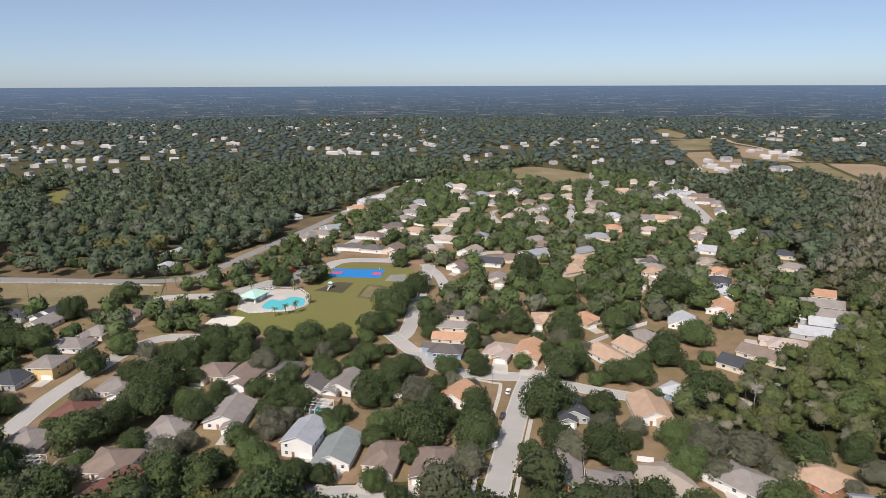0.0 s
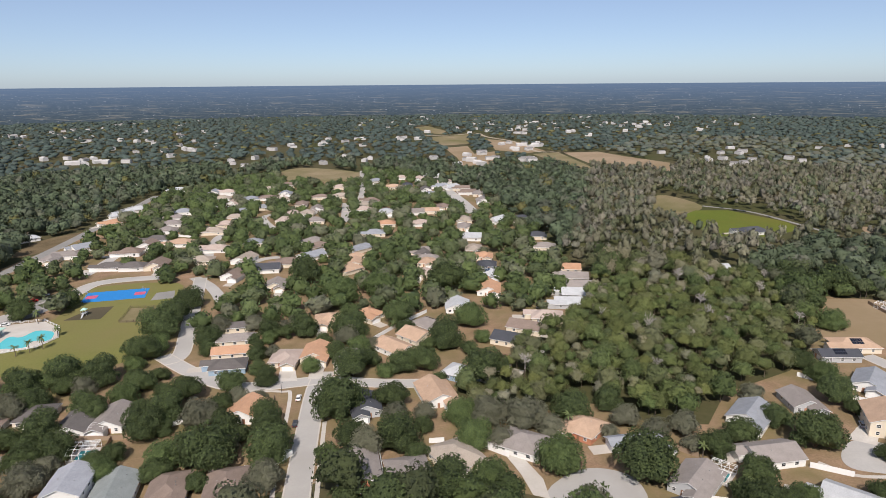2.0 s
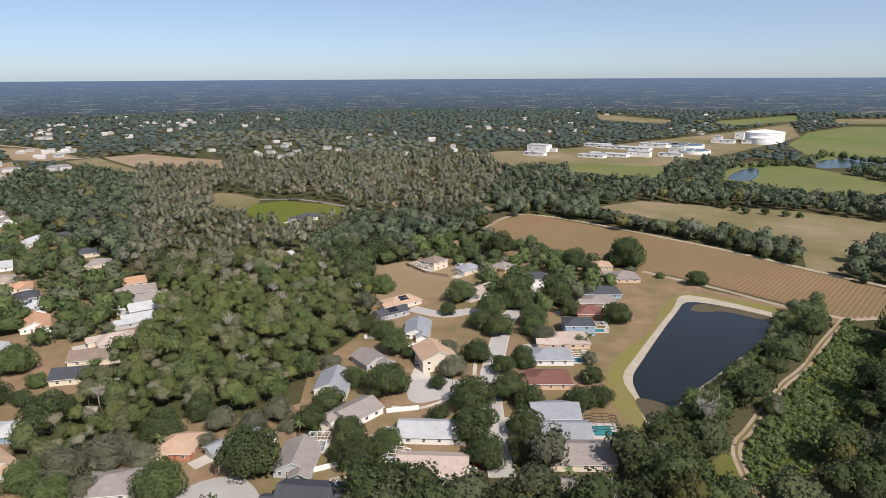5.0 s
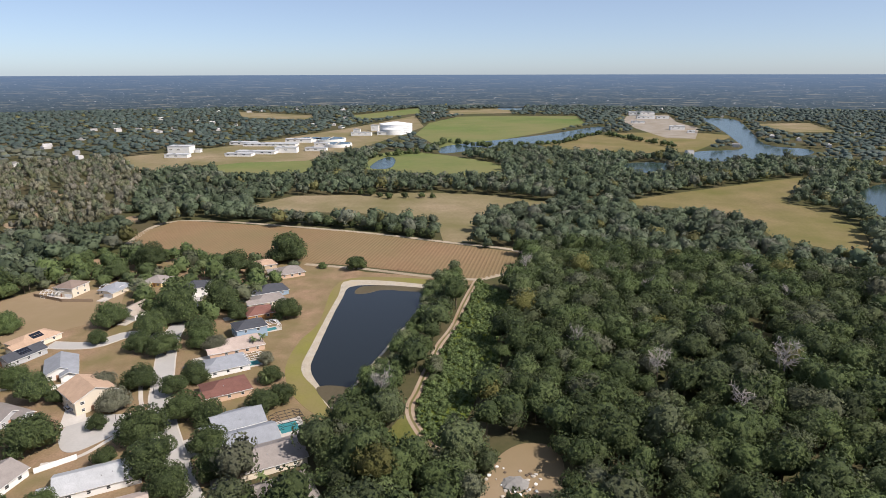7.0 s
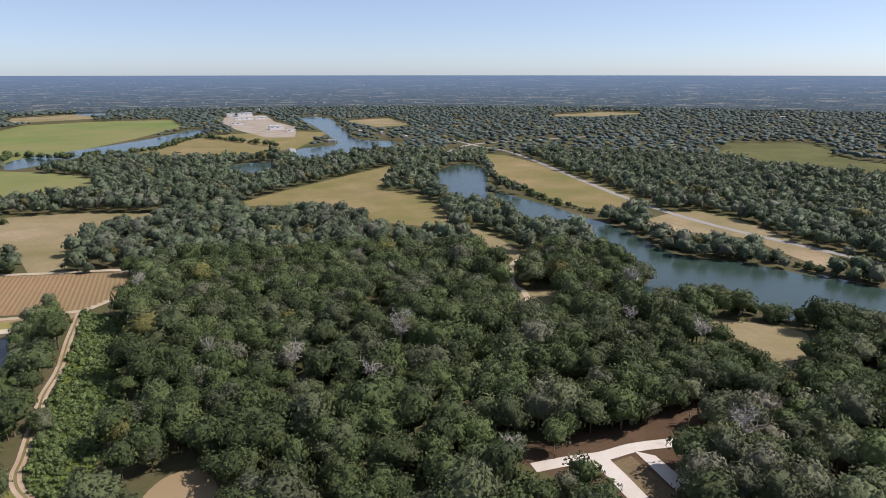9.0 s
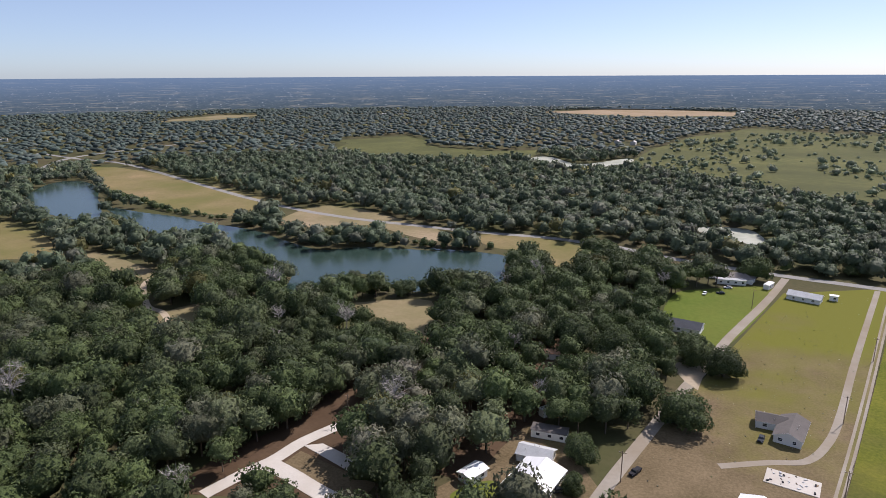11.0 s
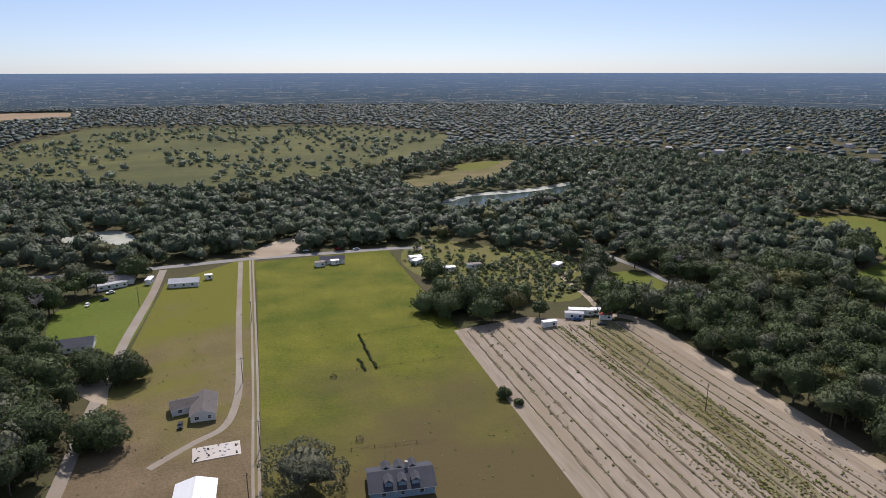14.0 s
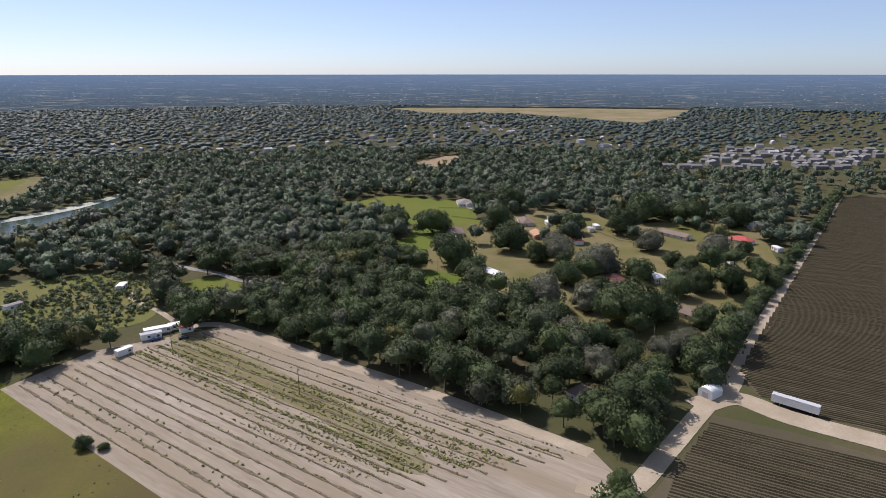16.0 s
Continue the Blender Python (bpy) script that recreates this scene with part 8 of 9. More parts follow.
PALMS = [(164.3, 57.7), (144.7, 129.3), (142.9, 146.9), (111.8, 178.4), (-89.4, 325.5), (-84.4, 328.2), (-79.3, 330.0), (-75.9, 346.2), (-163.9, 380.2),
         (-157.8, 377.7), (-152.7, 382.5), (-146.2, 342.0), (-144.2, 345.0), (-162.6, 311.7), (-113.8, 368.0), (-89.1, 370.0), (286.5, 106.3), (266.0, 91.9), (267.8, 88.2),
         (232.9, 76.7), (-135.6, 302.3), (-161.8, 347.2)]
palm = palm_template()
palm.matrix_world = pose(*PALMS[0], 0)
for k, (x, y) in enumerate(PALMS[1:]):
    copy_thing(palm, pose(x, y, 0, 0, 0, k * 47)).scale = (1, 1, 0.8 + 0.3 * (k % 3) / 2)


# ---- waterworks: tank and halls ----
def tank(x, y, r, h):
    t = thing("storage_tank", x, y, 0, "huge white cylindrical storage tank with a shallow dome", "tank")
    bm = bmesh.new()
    bmesh.ops.create_cone(bm, cap_ends=True, segments=64, radius1=r, radius2=r, depth=h, matrix=Matrix.Translation((0, 0, h / 2)))
    part("shell", bm, TRIM, t)
    bm = bmesh.new()
    bmesh.ops.create_cone(bm, cap_ends=True, segments=64, radius1=r * 1.01, radius2=r * 0.15, depth=h * 0.22, matrix=Matrix.Translation((0, 0, h * 1.11)))
    part("dome", bm, TRIM, t)
    for k in range(4):
        bm = bmesh.new()
        bmesh.ops.create_cone(bm, cap_ends=True, segments=64, radius1=r * 1.006, radius2=r * 1.006, depth=0.35, matrix=Matrix.Translation((0, 0, h * (0.2 + 0.2 * k))))
        part("hoop", bm, PAINT["silver"], t)


tank(1333.1, 130.6, 33, 19)


tank(1308.2, 133.8, 21, 11)


def hall(x, y, ang, w, d, h, roof="palegrey", label="low white flat-roofed hall of the waterworks"):
    b = thing("works_hall", x, y, ang, label, "building", "works halls")
    slab("wall", WALLS["white"], b, -w / 2, w / 2, -d / 2, d / 2, 0, h)
    slab("roof", ROOFS[roof], b, -w / 2 - 0.4, w / 2 + 0.4, -d / 2 - 0.4, d / 2 + 0.4, h, h + 0.6)
    for k in range(int(w / 12)):
        slab("window", GLASS, b, -w / 2 + 3 + 12 * k, -w / 2 + 7 + 12 * k, -d / 2 - 0.06, -d / 2 + 0.05, h * 0.5, h * 0.5 + 1.2)
        slab("window", GLASS, b, -w / 2 + 3 + 12 * k, -w / 2 + 7 + 12 * k, d / 2 - 0.05, d / 2 + 0.06, h * 0.5, h * 0.5 + 1.2)
    slab("roof_unit", VENT, b, -w * 0.2, -w * 0.1, -1.5, 1.5, h + 0.6, h + 1.6)


for x, y, w, d, h in ((996.2, 430.4, 34, 22, 11), (941.4, 413.3, 34, 14, 5), (1003.7, 406.9, 8, 8, 5), (962.0, 328.3, 40, 18, 4), (990.0, 311.3, 60, 20, 4), (1118.2, 373.0, 44, 20, 4.5), (1100.7, 320.9, 90, 24, 4),
                      (1004.8, 268.9, 34, 14, 8), (1027.6, 227.9, 34, 12, 5), (1156.0, 285.9, 46, 18, 6), (1084.0, 230.6, 24, 12, 7), (1284.1, 193.8, 40, 14, 6), (1385.5, 180.0, 16, 12, 12), (1296.1, 154.0, 20, 10, 6),
                      (1332.9, 210.3, 14, 10, 8)):
    hall(x, y, 92, w, d, h)
for x, y, w, d, h in ((1897.4, -515.1, 70, 24, 9), (1749.4, -487.1, 46, 14, 6), (1753.6, -533.0, 30, 14, 6), (1596.3, -426.8, 30, 10, 5), (1412.7, -461.5, 30, 16, 8), (1344.5, -468.4, 14, 8, 4)):
    hall(x, y, 98, w, d, h, "palegrey", "pale works hall with a light roof among trees")


def clarifier(x, y, r):
    c = thing("clarifier_basin", x, y, 0, "round pale concrete clarifier basin with a walkway", "basin", "clarifier basins")
    bm = bmesh.new()
    bmesh.ops.create_cone(bm, cap_ends=True, segments=48, radius1=r, radius2=r, depth=5, matrix=Matrix.Translation((0, 0, 2.5)))
    part("rim", bm, WALLS["white"], c)
    bm = bmesh.new()
    bmesh.ops.create_cone(bm, cap_ends=True, segments=48, radius1=r * 0.93, radius2=r * 0.93, depth=0.1, matrix=Matrix.Translation((0, 0, 5.06)))
    part("water", bm, M["river"], c)
    slab("walkway", M["concrete"], c, -r, r, -0.8, 0.8, 5.3, 5.7)


clarifier(1175.6, 272.1, 24)
clarifier(1175.8, 234.2, 28)
clarifier(1092.7, 205.6, 24)


# ---- farm lots ----
def semi_trailer(x, y, ang):
    t = thing("semi_trailer", x, y, ang, "long plain white box trailer parked on the sandy road", "trailer")
    slab("box_body", PAINT["white"], t, -1.28, 1.28, -8, 8, 1.15, 4.05)
    slab("top_edge", PAINT["silver"], t, -1.3, 1.3, -8.02, 8.02, 4.05, 4.12)
    slab("chassis", PAINT["black"], t, -0.6, 0.6, -7.8, 7.8, 0.85, 1.14)
    for j in (-6.6, -5.3):
        for i in (-1, 1):
            bm = bmesh.new()
            bmesh.ops.create_cone(bm, cap_ends=True, segments=16, radius1=0.52, radius2=0.52, depth=0.5, matrix=Matrix.Rotation(math.pi / 2, 4, "Y"))
            part("wheel", bm, PAINT["tyre"], t).location = (i * 0.98, j, 0.52)
    for i in (-1, 1):
        slab("landing_leg", VENT, t, i * 0.8 - 0.08, i * 0.8 + 0.08, 4.9, 5.06, 0, 1.15)


TA, TB = Vector((-251.3, 22.8)), Vector((-246.4, 38.4))
semi_trailer(*((TA + TB) / 2), math.degrees(math.atan2((TA - TB).x, (TA - TB).y)))


def arch_shed(x, y, ang, w, d, h):
    s = thing("arched_shed", x, y, ang, "small white arched metal shed beside the sandy road", "shed")
    bm = bmesh.new()
    n = 12
    prof = [(-w / 2, 0)] + [(-w / 2 * math.cos(math.pi * k / n), h * 0.55 + h * 0.45 * math.sin(math.pi * k / n)) for k in range(n + 1)] + [(w / 2, 0)]
    a = [bm.verts.new((px, -d / 2, pz)) for px, pz in prof]
    b = [bm.verts.new((px, d / 2, pz)) for px, pz in prof]
    bm.faces.new(a)
    bm.faces.new(list(reversed(b)))
    for k in range(len(prof) - 1):
        bm.faces.new((a[k], b[k], b[k + 1], a[k + 1]))
    bmesh.ops.recalc_face_normals(bm, faces=bm.faces)
    part("shell", bm, TRIM, s)
    slab("door", PAINT["silver"], s, -1.3, 1.3, -d / 2 - 0.05, -d / 2 + 0.02, 0, 2.4)


def dormer_house():
    a, b = Vector((-59.0, -157.8)), Vector((-76.3, -152.7))
    c, d = (a + b) / 2, b - a
    base = house(c.x, c.y, math.degrees(math.atan2(d.x, d.y)), 12, d.length + 1, "slate", "bluewall", 1, "gable", wing=False)
    for k in (-4.0, 0.0, 4.0):
        for s in (-1, 1):
            bm, r = roof_bmesh(2.4, 3.6, "gable", 0.7, 0.2, 0.1)
            o = part("dormer_roof", bm, ROOFS["slate"], base)
            o.matrix_local = pose(s * 3.4, k, 4.6, 0, 0, 90)
            o = slab("dormer", WALLS["bluewall"], base, s * 3.4 - 1.6, s * 3.4 + 1.6, k - 1.1, k + 1.1, 3.0, 4.6)
    ch = slab("chimney", M["concrete"], base, -1.4, -0.6, 1.5, 2.4, 4.5, 7.2)


dormer_house()


arch_shed(-247.6, 1.6, -60, 6, 7, 4.2)


def mobile_home(x, y, ang, w, d, h=3.0, roof="palegrey", wall="white", label="long white mobile home with a flat pale roof"):
    b = thing("mobile_home", x, y, ang, label, "trailer home", "mobile homes and sheds")
    slab("wall", WALLS[wall], b, -w / 2, w / 2, -d / 2, d / 2, 0.3, h)
    bm, r = roof_bmesh(w, d, "gable", 0.12, 0.25, 0.12)
    part("roof", bm, ROOFS[roof], b).location = (0, 0, h)
    for k in range(max(1, int(d / 4))):
        slab("window", GLASS, b, -w / 2 - 0.03, -w / 2 + 0.03, -d / 2 + 1 + 4 * k, -d / 2 + 2.2 + 4 * k, 1.2, 2.2)
        slab("window", GLASS, b, w / 2 - 0.03, w / 2 + 0.03, -d / 2 + 1 + 4 * k, -d / 2 + 2.2 + 4 * k, 1.2, 2.2)
    slab("door", DOOR, b, w / 2 - 0.02, w / 2 + 0.04, -0.5, 0.5, 0.3, 2.3)
    slab("skirting", VENT, b, -w / 2 + 0.1, w / 2 - 0.1, -d / 2 + 0.1, d / 2 - 0.1, -0.1, 0.3)


for x, y, a, w, d, roof in ((-206.9, -241.0, 125, 3.5, 12, "metal"), (-200.6, -238.5, 125, 3, 9, "palegrey"), (-214.9, -236.7, 125, 3, 8, "metal"), (-213.4, -229.7, 125, 3, 6, "red"), (-182.8, -235.3, 100, 2.6, 7, "metal"),
                            (-115.3, -385.0, 95, 4, 6, "greybrown"), (-125.1, -385.0, 95, 4, 5, "metal"), (8.5, -409.3, 80, 4, 14, "greybrown"), (2.9, -399.0, 80, 4, 16, "palegrey"),
                            (-48.8, -390.6, 95, 3, 4, "metal"), (-174.5, -368.3, 100, 5, 8, "metal"), (-182.0, -337.4, 100, 4, 9, "metal"), (-199.6, -335.7, 100, 4, 9, "greybrown"),
                            (56.4, -208.4, 30, 2.8, 8, "metal"), (55.2, -216.5, 70, 2.8, 7, "metal"), (52.0, -193.6, 85, 5, 12, "dark"), (71.1, -255.4, 80, 5, 12, "salmon"),
                            (-17.1, -399.1, 20, 3, 8, "metal"), (-455.7, -97.4, 60, 6, 14, "red"), (-505.8, -93.1, 60, 4, 8, "metal"), (-503.8, -131.5, 60, 4, 8, "metal"), (-613.6, 20.0, 60, 5, 12, "metal"),
                            (-489.2, 34.7, 60, 4, 8, "metal"), (-445.7, 4.8, 60, 3, 8, "metal"), (-494.5, -95.2, 60, 4, 6, "palegrey"), (-246.3, -311.3, 60, 4, 8, "metal"), (-172.0, -360.9, 60, 4, 8, "metal"),
):
    mobile_home(x, y, a, w, d, 3.0, roof, "white", "white mobile home or shed with a %s roof" % ROOF_WORDS[roof])


def rubble_slab():
    s = thing("foundation_slab", -21.9, -199.4, -82, "cracked pale concrete foundation with scattered debris", "slab")
    slab("concrete", M["concrete"], s, -4.2, 4.2, -7.5, 7.5, 0, 0.25)
    rr = random.Random(4)
    for k in range(26):
        x, y, q = rr.uniform(-3.6, 3.6), rr.uniform(-6.8, 6.8), rr.uniform(0.2, 0.6)
        o = slab("debris", PAINT[rr.choice(("darkwood", "silver", "black", "wood"))], s, -q, q, -q * 0.5, q * 0.5, 0.25, 0.25 + q * 0.6)
        o.matrix_local = pose(x, y, 0, 0, 0, rr.uniform(0, 180))


rubble_slab()


def debris_heap(x, y):
    """A burnt heap with broken lumps lying round it."""
    h = thing("debris_heap", x, y, 0, "grey burnt debris heap with pale rubble round it", "heap")
    rr = random.Random(12)
    bm = bmesh.new()
    bmesh.ops.create_icosphere(bm, subdivisions=3, radius=4.0)
    for v in bm.verts:
        v.co *= 1 + 0.35 * noise.noise(v.co * 0.7)
        v.co.z = max(v.co.z * 0.28, -0.2)
    part("ash", bm, M["old_road"], h)
    for k in range(46):
        a, d, q = rr.uniform(0, 6.28), rr.uniform(3.5, 13), rr.uniform(0.25, 0.8)
        bm = bmesh.new()
        bmesh.ops.create_icosphere(bm, subdivisions=1, radius=q)
        for v in bm.verts:
            v.co = Vector((v.co.x * rr.uniform(0.7, 1.3), v.co.y * rr.uniform(0.7, 1.3), v.co.z * rr.uniform(0.4, 0.7)))
        part("lump", bm, rr.choice((TRIM, M["concrete"], M["concrete"], PAINT["darkwood"])), h).location = (d * math.cos(a), d * math.sin(a), 0.2)


debris_heap(170.3, -17.1)


def hay_feeder(x, y):
    f = thing("hay_feeder", x, y, 0, "round dark metal hay feeder on the pasture", "feeder")
    for z in (0.3, 0.7, 1.1):
        bm = bmesh.new()
        seg = 18
        ring = []
        for k in range(seg):
            a = 6.2832 * k / seg
            ring.append([bm.verts.new((r * math.cos(a), r * math.sin(a), z + h)) for r, h in ((1.3, 0), (1.36, 0), (1.36, 0.07), (1.3, 0.07))])
        for k in range(seg):
            for j in range(4):
                bm.faces.new((ring[k - 1][j], ring[k][j], ring[k][(j + 1) % 4], ring[k - 1][(j + 1) % 4]))
        part("hoop", bm, PAINT["black"], f)
    for k in range(6):
        a = k * math.pi / 3
        o = slab("bar", PAINT["black"], f, -0.04, 0.04, -0.04, 0.04, 0, 1.2)
        o.location = (1.33 * math.cos(a), 1.33 * math.sin(a), 0)


hay_feeder(-72.7, -232.0)
hay_feeder(-65.5, -183.7)


# hedge remains and a brick chimney
tree_line("hedge_remnant", "dark low hedge remnant in the pasture", [(-96.8, -266.9), (-93.6, -248.2), (-91.1, -230.7)], 1.1, 0.75, 81)
tree_line("hedge_remnant", "dark low hedge remnant in the pasture", [(-87.7, -242.9), (-86.0, -230.7)], 1.1, 0.85, 82)


def chimney(x, y):
    c = thing("chimney", x, y, 20, "red brick chimney stack beside the roof", "chimney")
    slab("chimney_shaft", WALLS["brick"], c, -0.9, 0.9, -0.5, 0.5, 0, 6.6)
    slab("cap", M["concrete"], c, -1.0, 1.0, -0.6, 0.6, 6.6, 6.8)
    slab("flue", WALLS["brick"], c, -0.4, 0.4, -0.25, 0.25, 6.8, 7.1)


chimney(117.5, 183.0)

# ---- field rows ----
def mound_rows(name, label, material, a, b, c, n, width, height, outline, field=None):
    """Straight raised rows parallel to a-b, n of them between a-b and c, cut off at the outline."""
    a, b, c = Vector(a), Vector(b), Vector(c)
    rr = np.random.RandomState(n)
    side = (b - a).normalized()
    nrm = Vector((-side.y, side.x))
    if nrm.dot(c - a) < 0:
        nrm = -nrm
    deep, length = nrm.dot(c - a), (b - a).length
    t = np.arange(0, length, 1.0)
    vs, fs = [], []
    for k in range(n):
        o = a + nrm * (deep * (k + 0.5) / n)
        on = t[inside(o.x + side.x * t, o.y + side.y * t, outline)]
        if len(on) < 4:
            continue
        m = max(2, int((on[-1] - on[0]) / 15))
        if field:
            vs, fs = [], []
        j = len(vs)
        for d in np.linspace(on[0] + 0.5, on[-1] - 0.5, m + 1):
            p = o + side * float(d) + nrm * rr.uniform(-0.08, 0.08)
            h, w = height * rr.uniform(0.8, 1.2), width * rr.uniform(0.9, 1.1)
            for s, z in ((-0.5, 0.0), (-0.2, h), (0.2, h), (0.5, 0.0)):
                q = p + nrm * (w * s)
                vs.append((q.x, q.y, 0.06 + z))
        for i in range(m):
            for s in range(3):
                q = j + i * 4 + s
                fs.append((q, q + 4, q + 5, q + 1))
        if field:
            mesh_object(name, vs, fs, material, field)
    if field:
        return field
    ob = mesh_object(name, vs, fs, material)
    return tagged(ob, label, "rows", kind="stuff")


def weed_rows(name, label, lines, step, size, seed, tones):
    """Rows of low ragged weeds, each row a line of small clumps."""
    nr = np.random.RandomState(seed)
    xy = []
    for (x0, y0), (x1, y1) in lines:
        n = max(2, int(math.hypot(x1 - x0, y1 - y0) / step))
        t = (np.arange(n) + nr.uniform(-0.4, 0.4, n)) / n
        t = t[nr.rand(n) < 0.7 + 0.4 * np.sin(t * 14 + nr.uniform(0, 6))]
        xy.append(np.stack([x0 + (x1 - x0) * t, y0 + (y1 - y0) * t], 1) + nr.normal(0, size * 0.25, (len(t), 2)))
    xy = np.concatenate(xy)
    tint = np.zeros((len(xy), 4))
    tint[:, 0], tint[:, 1], tint[:, 3] = nr.uniform(*tones[0], len(xy)), nr.uniform(*tones[1], len(xy)), 1
    tint[:, 2] = nr.uniform(0.6, 2.6, len(xy))
    rad = size * nr.uniform(0.5, 1.25, len(xy))
    ob = grow(name, label, xy, rad, [crown_arrays(400 + k, 2, 9, 7, 0.3, 0.7, rough=0.2) for k in range(5)], rad * 0, tint, seed)
    ob["category"] = "weeds"
    return ob


W0, W1, W2, W3 = Vector((-144.8, -248.8)), Vector((-121.1, -131.2)), Vector((-220.0, -220.1)), Vector((-186.8, -34.3))
lines = []
for k in range(17):
    f = k / 16
    lines.append((tuple(W0.lerp(W2, f)), tuple((W1 + (W1 - W0) * 0.15).lerp(W3, f))))
for k, line in enumerate(lines):
    w = weed_rows("weed_row", "ragged brown and green weeds in a long row on fallow soil", [line], 0.75, 0.55, 31 + k, ((0.2, 0.9), (0.3, 0.9)))
    w["group"] = "weed rows of the fallow field"
SOIL = surf("bed_soil", (0.085, 0.068, 0.045), (0.22, 0.18, 0.13), 1.2, 0.25, bump=0.15, stretch=(3, 1, 1, 78.6))
row_field = bpy.data.objects["row_field"]
for k, (p0, p1) in enumerate(lines[:-1]):
    rr = np.random.RandomState(k)
    a, b = Vector(p0), Vector(p1)
    d = (b - a).normalized()
    nrm = Vector((-d.y, d.x))
    n = int((b - a).length / 2.5)
    vs, fs = [], []
    for i in range(n + 1):
        c = a.lerp(b, i / n) + nrm * rr.uniform(-0.15, 0.15)
        w = rr.uniform(0.3, 0.85) * (0.6 + 0.5 * math.sin(i * 0.31 + k) ** 2)
        for s, z in ((-w, 0.0), (-w * 0.4, 0.22), (w * 0.4, 0.22), (w, 0.0)):
            vs.append((c.x + nrm.x * s, c.y + nrm.y * s, 0.106 + z))
        if i:
            for s in range(3):
                q = (i - 1) * 4 + s
                fs.append((q, q + 4, q + 5, q + 1))
    mesh_object("soil_ridge", vs, fs, SOIL, row_field)
nr = np.random.RandomState(5)
patch = [(tuple(W0.lerp(W2, f)), tuple(W1.lerp(W3, f))) for f in nr.uniform(0.5, 0.85, 14)]
weed_rows("weed_patch", "low green weeds spreading between the rows", patch, 0.9, 0.7, 33, ((0.0, 0.1), (0.3, 0.9)))
lower = [(tuple(W0.lerp(W2, f).lerp(W1.lerp(W3, f), nr.uniform(0.4, 0.7))), tuple(W1.lerp(W3, f))) for f in nr.uniform(0.3, 0.98, 22)]
weed_rows("weed_patch", "dry brown weeds over the low end of the fallow field", lower, 1.1, 0.6, 34, ((0.4, 0.9), (0.5, 1.0)))
scatter = [(tuple(W0.lerp(W2, f)), tuple(W1.lerp(W3, f))) for f in nr.uniform(0.02, 0.98, 14)]
weed_rows("weed_patch", "stray green weed clumps on the pale beds", scatter, 6.0, 0.75, 35, ((0.0, 0.4), (0.2, 0.7)))

LOWER = [(-232.1, 3.4), (-230.8, 28.4), (-225.3, 55.2), (-214.6, 85.5), (-175.6, 62.8), (-150.9, -17.4)]
UPPER = [(-276.0, 11.1), (-307.1, 16.8), (-736.3, 102.3), (-770.0, 140.8), (-623.7, 239.8), (-238.4, 119.4), (-243.4, 56.9), (-246.9, 36.6), (-255.0, 18.2)]
PLOUGHED = [(436.8, 233.3), (477.9, 250.2), (527.4, 236.0), (489.9, 85.4), (431.4, -40.7), (387.9, -33.4), (370.3, -12.4), (395.8, 62.7), (406.5, 109.0), (430.1, 190.1)]
CROP = surf("crop_leaves", (0.070, 0.060, 0.036), (0.105, 0.088, 0.055), 1.5, 0.1)
mound_rows("crop_row", "", CROP, (-227, -3), (-218, 102), (-150, -12), 46, 1.0, 0.45, LOWER, bpy.data.objects["crop_field.001"])
mound_rows("crop_row", "", CROP, (-235, -60), (-205, 290), (-760, 30), 330, 0.95, 0.45, UPPER, bpy.data.objects["crop_field"])
mound_rows("furrows", "shallow brown furrows of the ploughed field", M["plough"], (350, 300), (550, 265), (330, -80), 150, 1.7, 0.14, PLOUGHED)

# shrubs on the marsh and rough meadows
def shrubs(name, label, outline, cell, size, keep, seed, tone=0.2, bright=0.0, shape=(4, 22, 16, 0.2, 0.9)):
    nr = np.random.RandomState(seed)
    px, py = [q[0] for q in outline], [q[1] for q in outline]
    x, y = (q.ravel() for q in np.meshgrid(np.arange(min(px), max(px), cell), np.arange(min(py), max(py), cell)))
    x, y = x + nr.uniform(-0.5, 0.5, len(x)) * cell, y + nr.uniform(-0.5, 0.5, len(y)) * cell
    ok = inside(x, y, outline)
    big = np.array([noise.noise((a * 0.009, b * 0.009, seed)) for a, b in zip(x, y)])
    ok &= (nr.rand(len(x)) < keep * (1 + 2.2 * big))
    x, y = x[ok], y[ok]
    tint = np.zeros((len(x), 4))
    tint[:, 0], tint[:, 2], tint[:, 3] = nr.uniform(0, tone, len(x)), bright + nr.uniform(0, 0.6, len(x)), 1
    rad = size * nr.uniform(0.5, 1.3, len(x)) ** 1.5
    ob = grow(name, label, np.stack([x, y], 1), rad, [crown_arrays(500 + k, *shape, rough=0.18) for k in range(5)], rad * 0.1, tint, seed)
    ob["category"] = "shrubs"
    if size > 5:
        ob.data.materials[0] = HAZY_MID_LEAF
    return ob


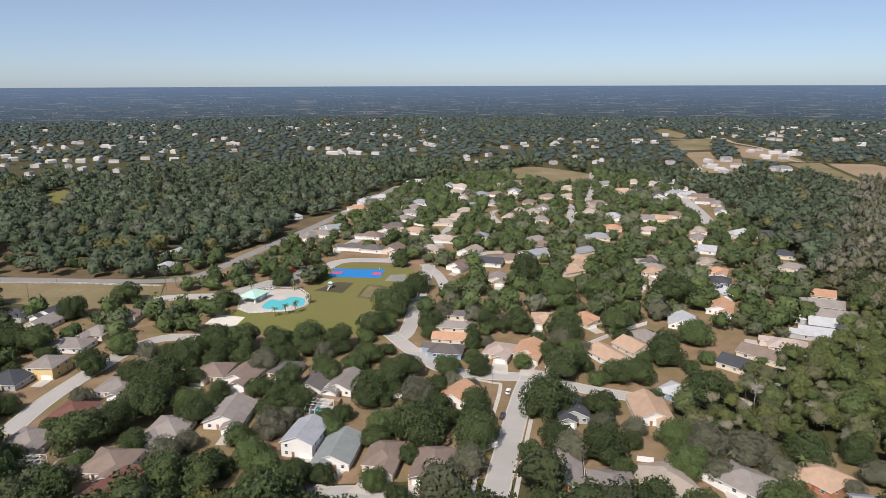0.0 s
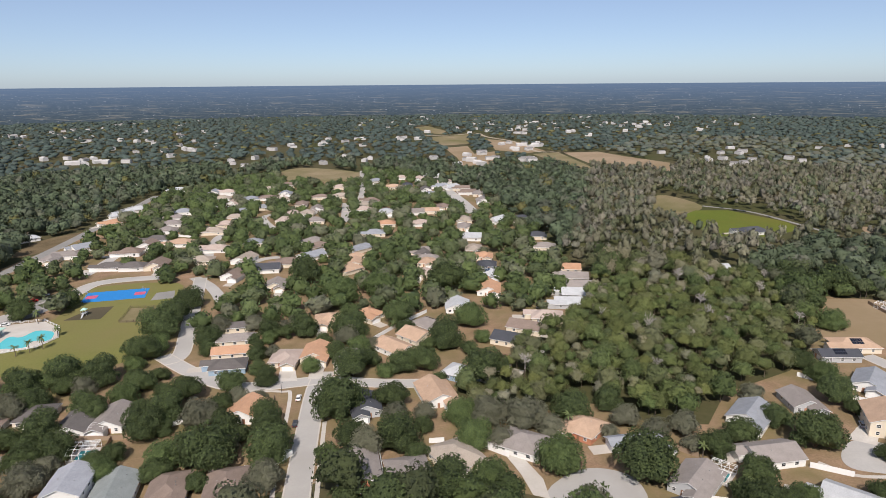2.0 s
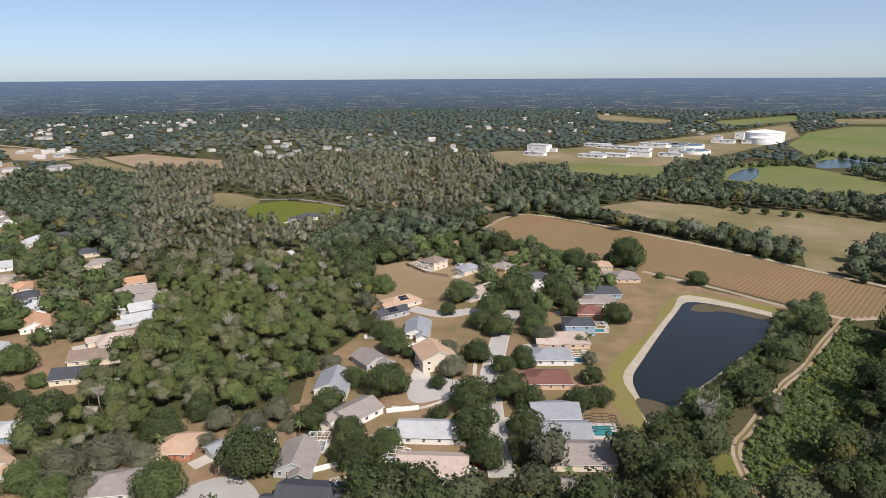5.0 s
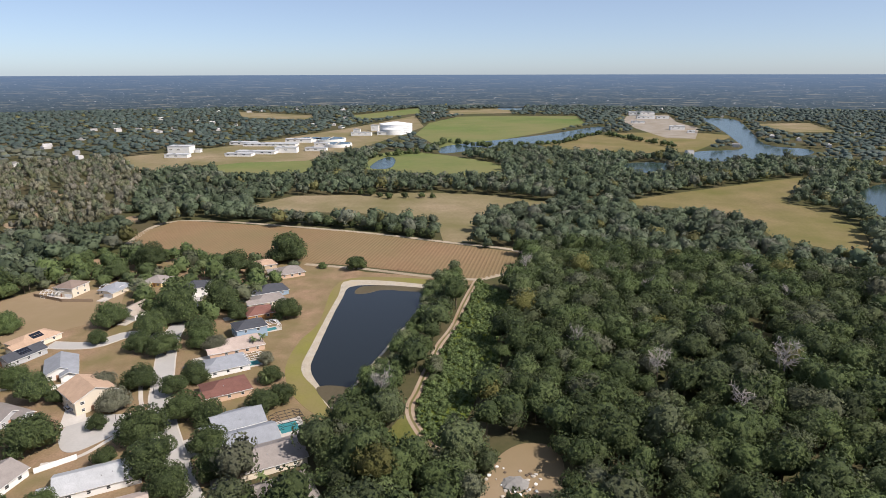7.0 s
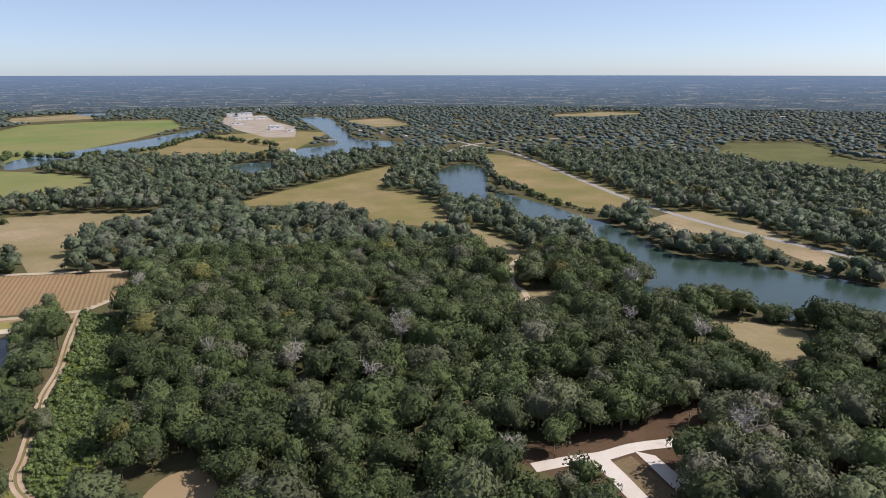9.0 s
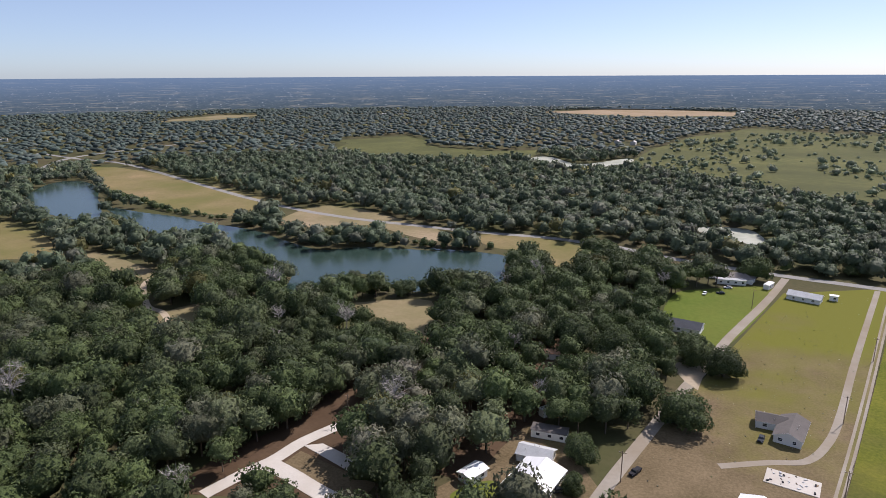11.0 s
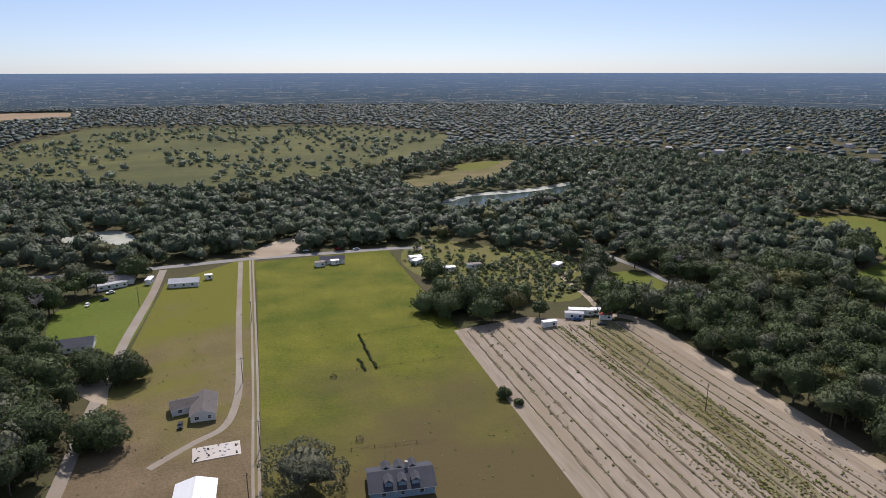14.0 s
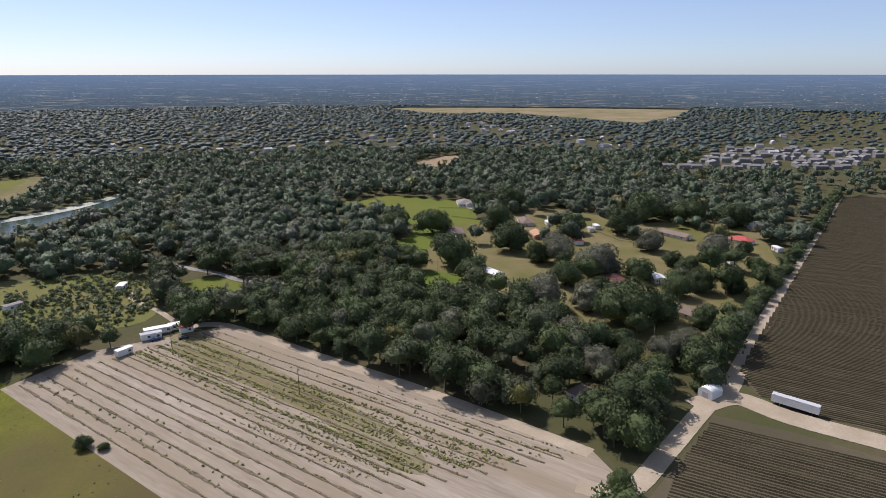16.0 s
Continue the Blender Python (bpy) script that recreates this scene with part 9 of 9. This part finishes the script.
shrubs("marsh_shrubs", "dark shrubs and small trees dotted over the marsh", [(152.6, -906.0), (107.8, -1342.6), (-140.3, -1530.5), (-525.8, -1340.3), (-608.0, -1125.6), (-273.6, -769.0), (-105.0, -716.1), (23.9, -824.4)], 16, 5.4, 0.4, 41, 0.35, 0.5, (6, 12, 40, 0.22, 0.9))
shrubs("brambles", "dense bright green brambles beside the dirt track", [(368.2, -11.0), (345.0, -27.5), (310.0, -23.6), (280.9, -17.7), (250.9, -17.2), (230.6, -8.3), (209.0, -3.2), (187.3, 2.2), (193.8, 10.9), (206.6, 14.9), (221.9, 15.1), (237.3, 12.6), (251.4, 9.7), (269.5, 7.0), (293.0, 0.8), (326.3, -5.1)], 1.8, 1.5, 1.4, 42, 0.0, 1.1, (5, 10, 44, 0.26, 0.6))
shrubs("scrub_bushes", "mixed green bushes on the scrubby ground", [(-166.2, -373.1), (-203.6, -415.6), (-240.4, -367.7), (-268.8, -327.4), (-238.1, -274.1), (-206.8, -261.2), (-167.3, -315.8)], 3.9, 2.0, 1.1, 43, 0.4, 0.6, (5, 10, 36, 0.24, 0.8))

shrubs("grass_tufts", "low olive grass tufts scattered over the pasture", [(-84, -405), (-164, -394), (-152, -335.5), (-138, -248.4), (-119, -161.5), (-112.7, -95), (-60, -143), (-32, -160), (-44, -225.8)], 3.4, 0.32, 0.3, 44, 0.5, 2.0, (2, 7, 6, 0.4, 0.7))
shrubs("grass_tufts", "low dry grass tufts on the farm lots", [(24, -165), (16, -212.6), (0, -280), (-22, -380), (-68, -410), (-44, -256), (-36, -205), (-8, -200)], 3.6, 0.3, 0.25, 45, 0.9, 1.8, (2, 7, 6, 0.4, 0.7))


# dark plank fences of the paddocks among the oaks
for q in ([(-495.0, -91.2), (-472.6, -68.7), (-468.4, -44.5)], [(-505.4, -87.8), (-498.4, -65.6)], [(-527.7, -239.8), (-535.2, -215.3), (-518.5, -194.5)],
          [(-497.9, -213.5), (-496.3, -189.3)], [(-321.8, -102.7), (-346.8, -94.6), (-367.7, -87.8)], [(-271.5, -64.9), (-306.0, -54.2), (-338.1, -48.3)]):
    fence(q, 1.3, PAINT["darkwood"], "dark plank paddock fence", True, 4, "paddock_fence")
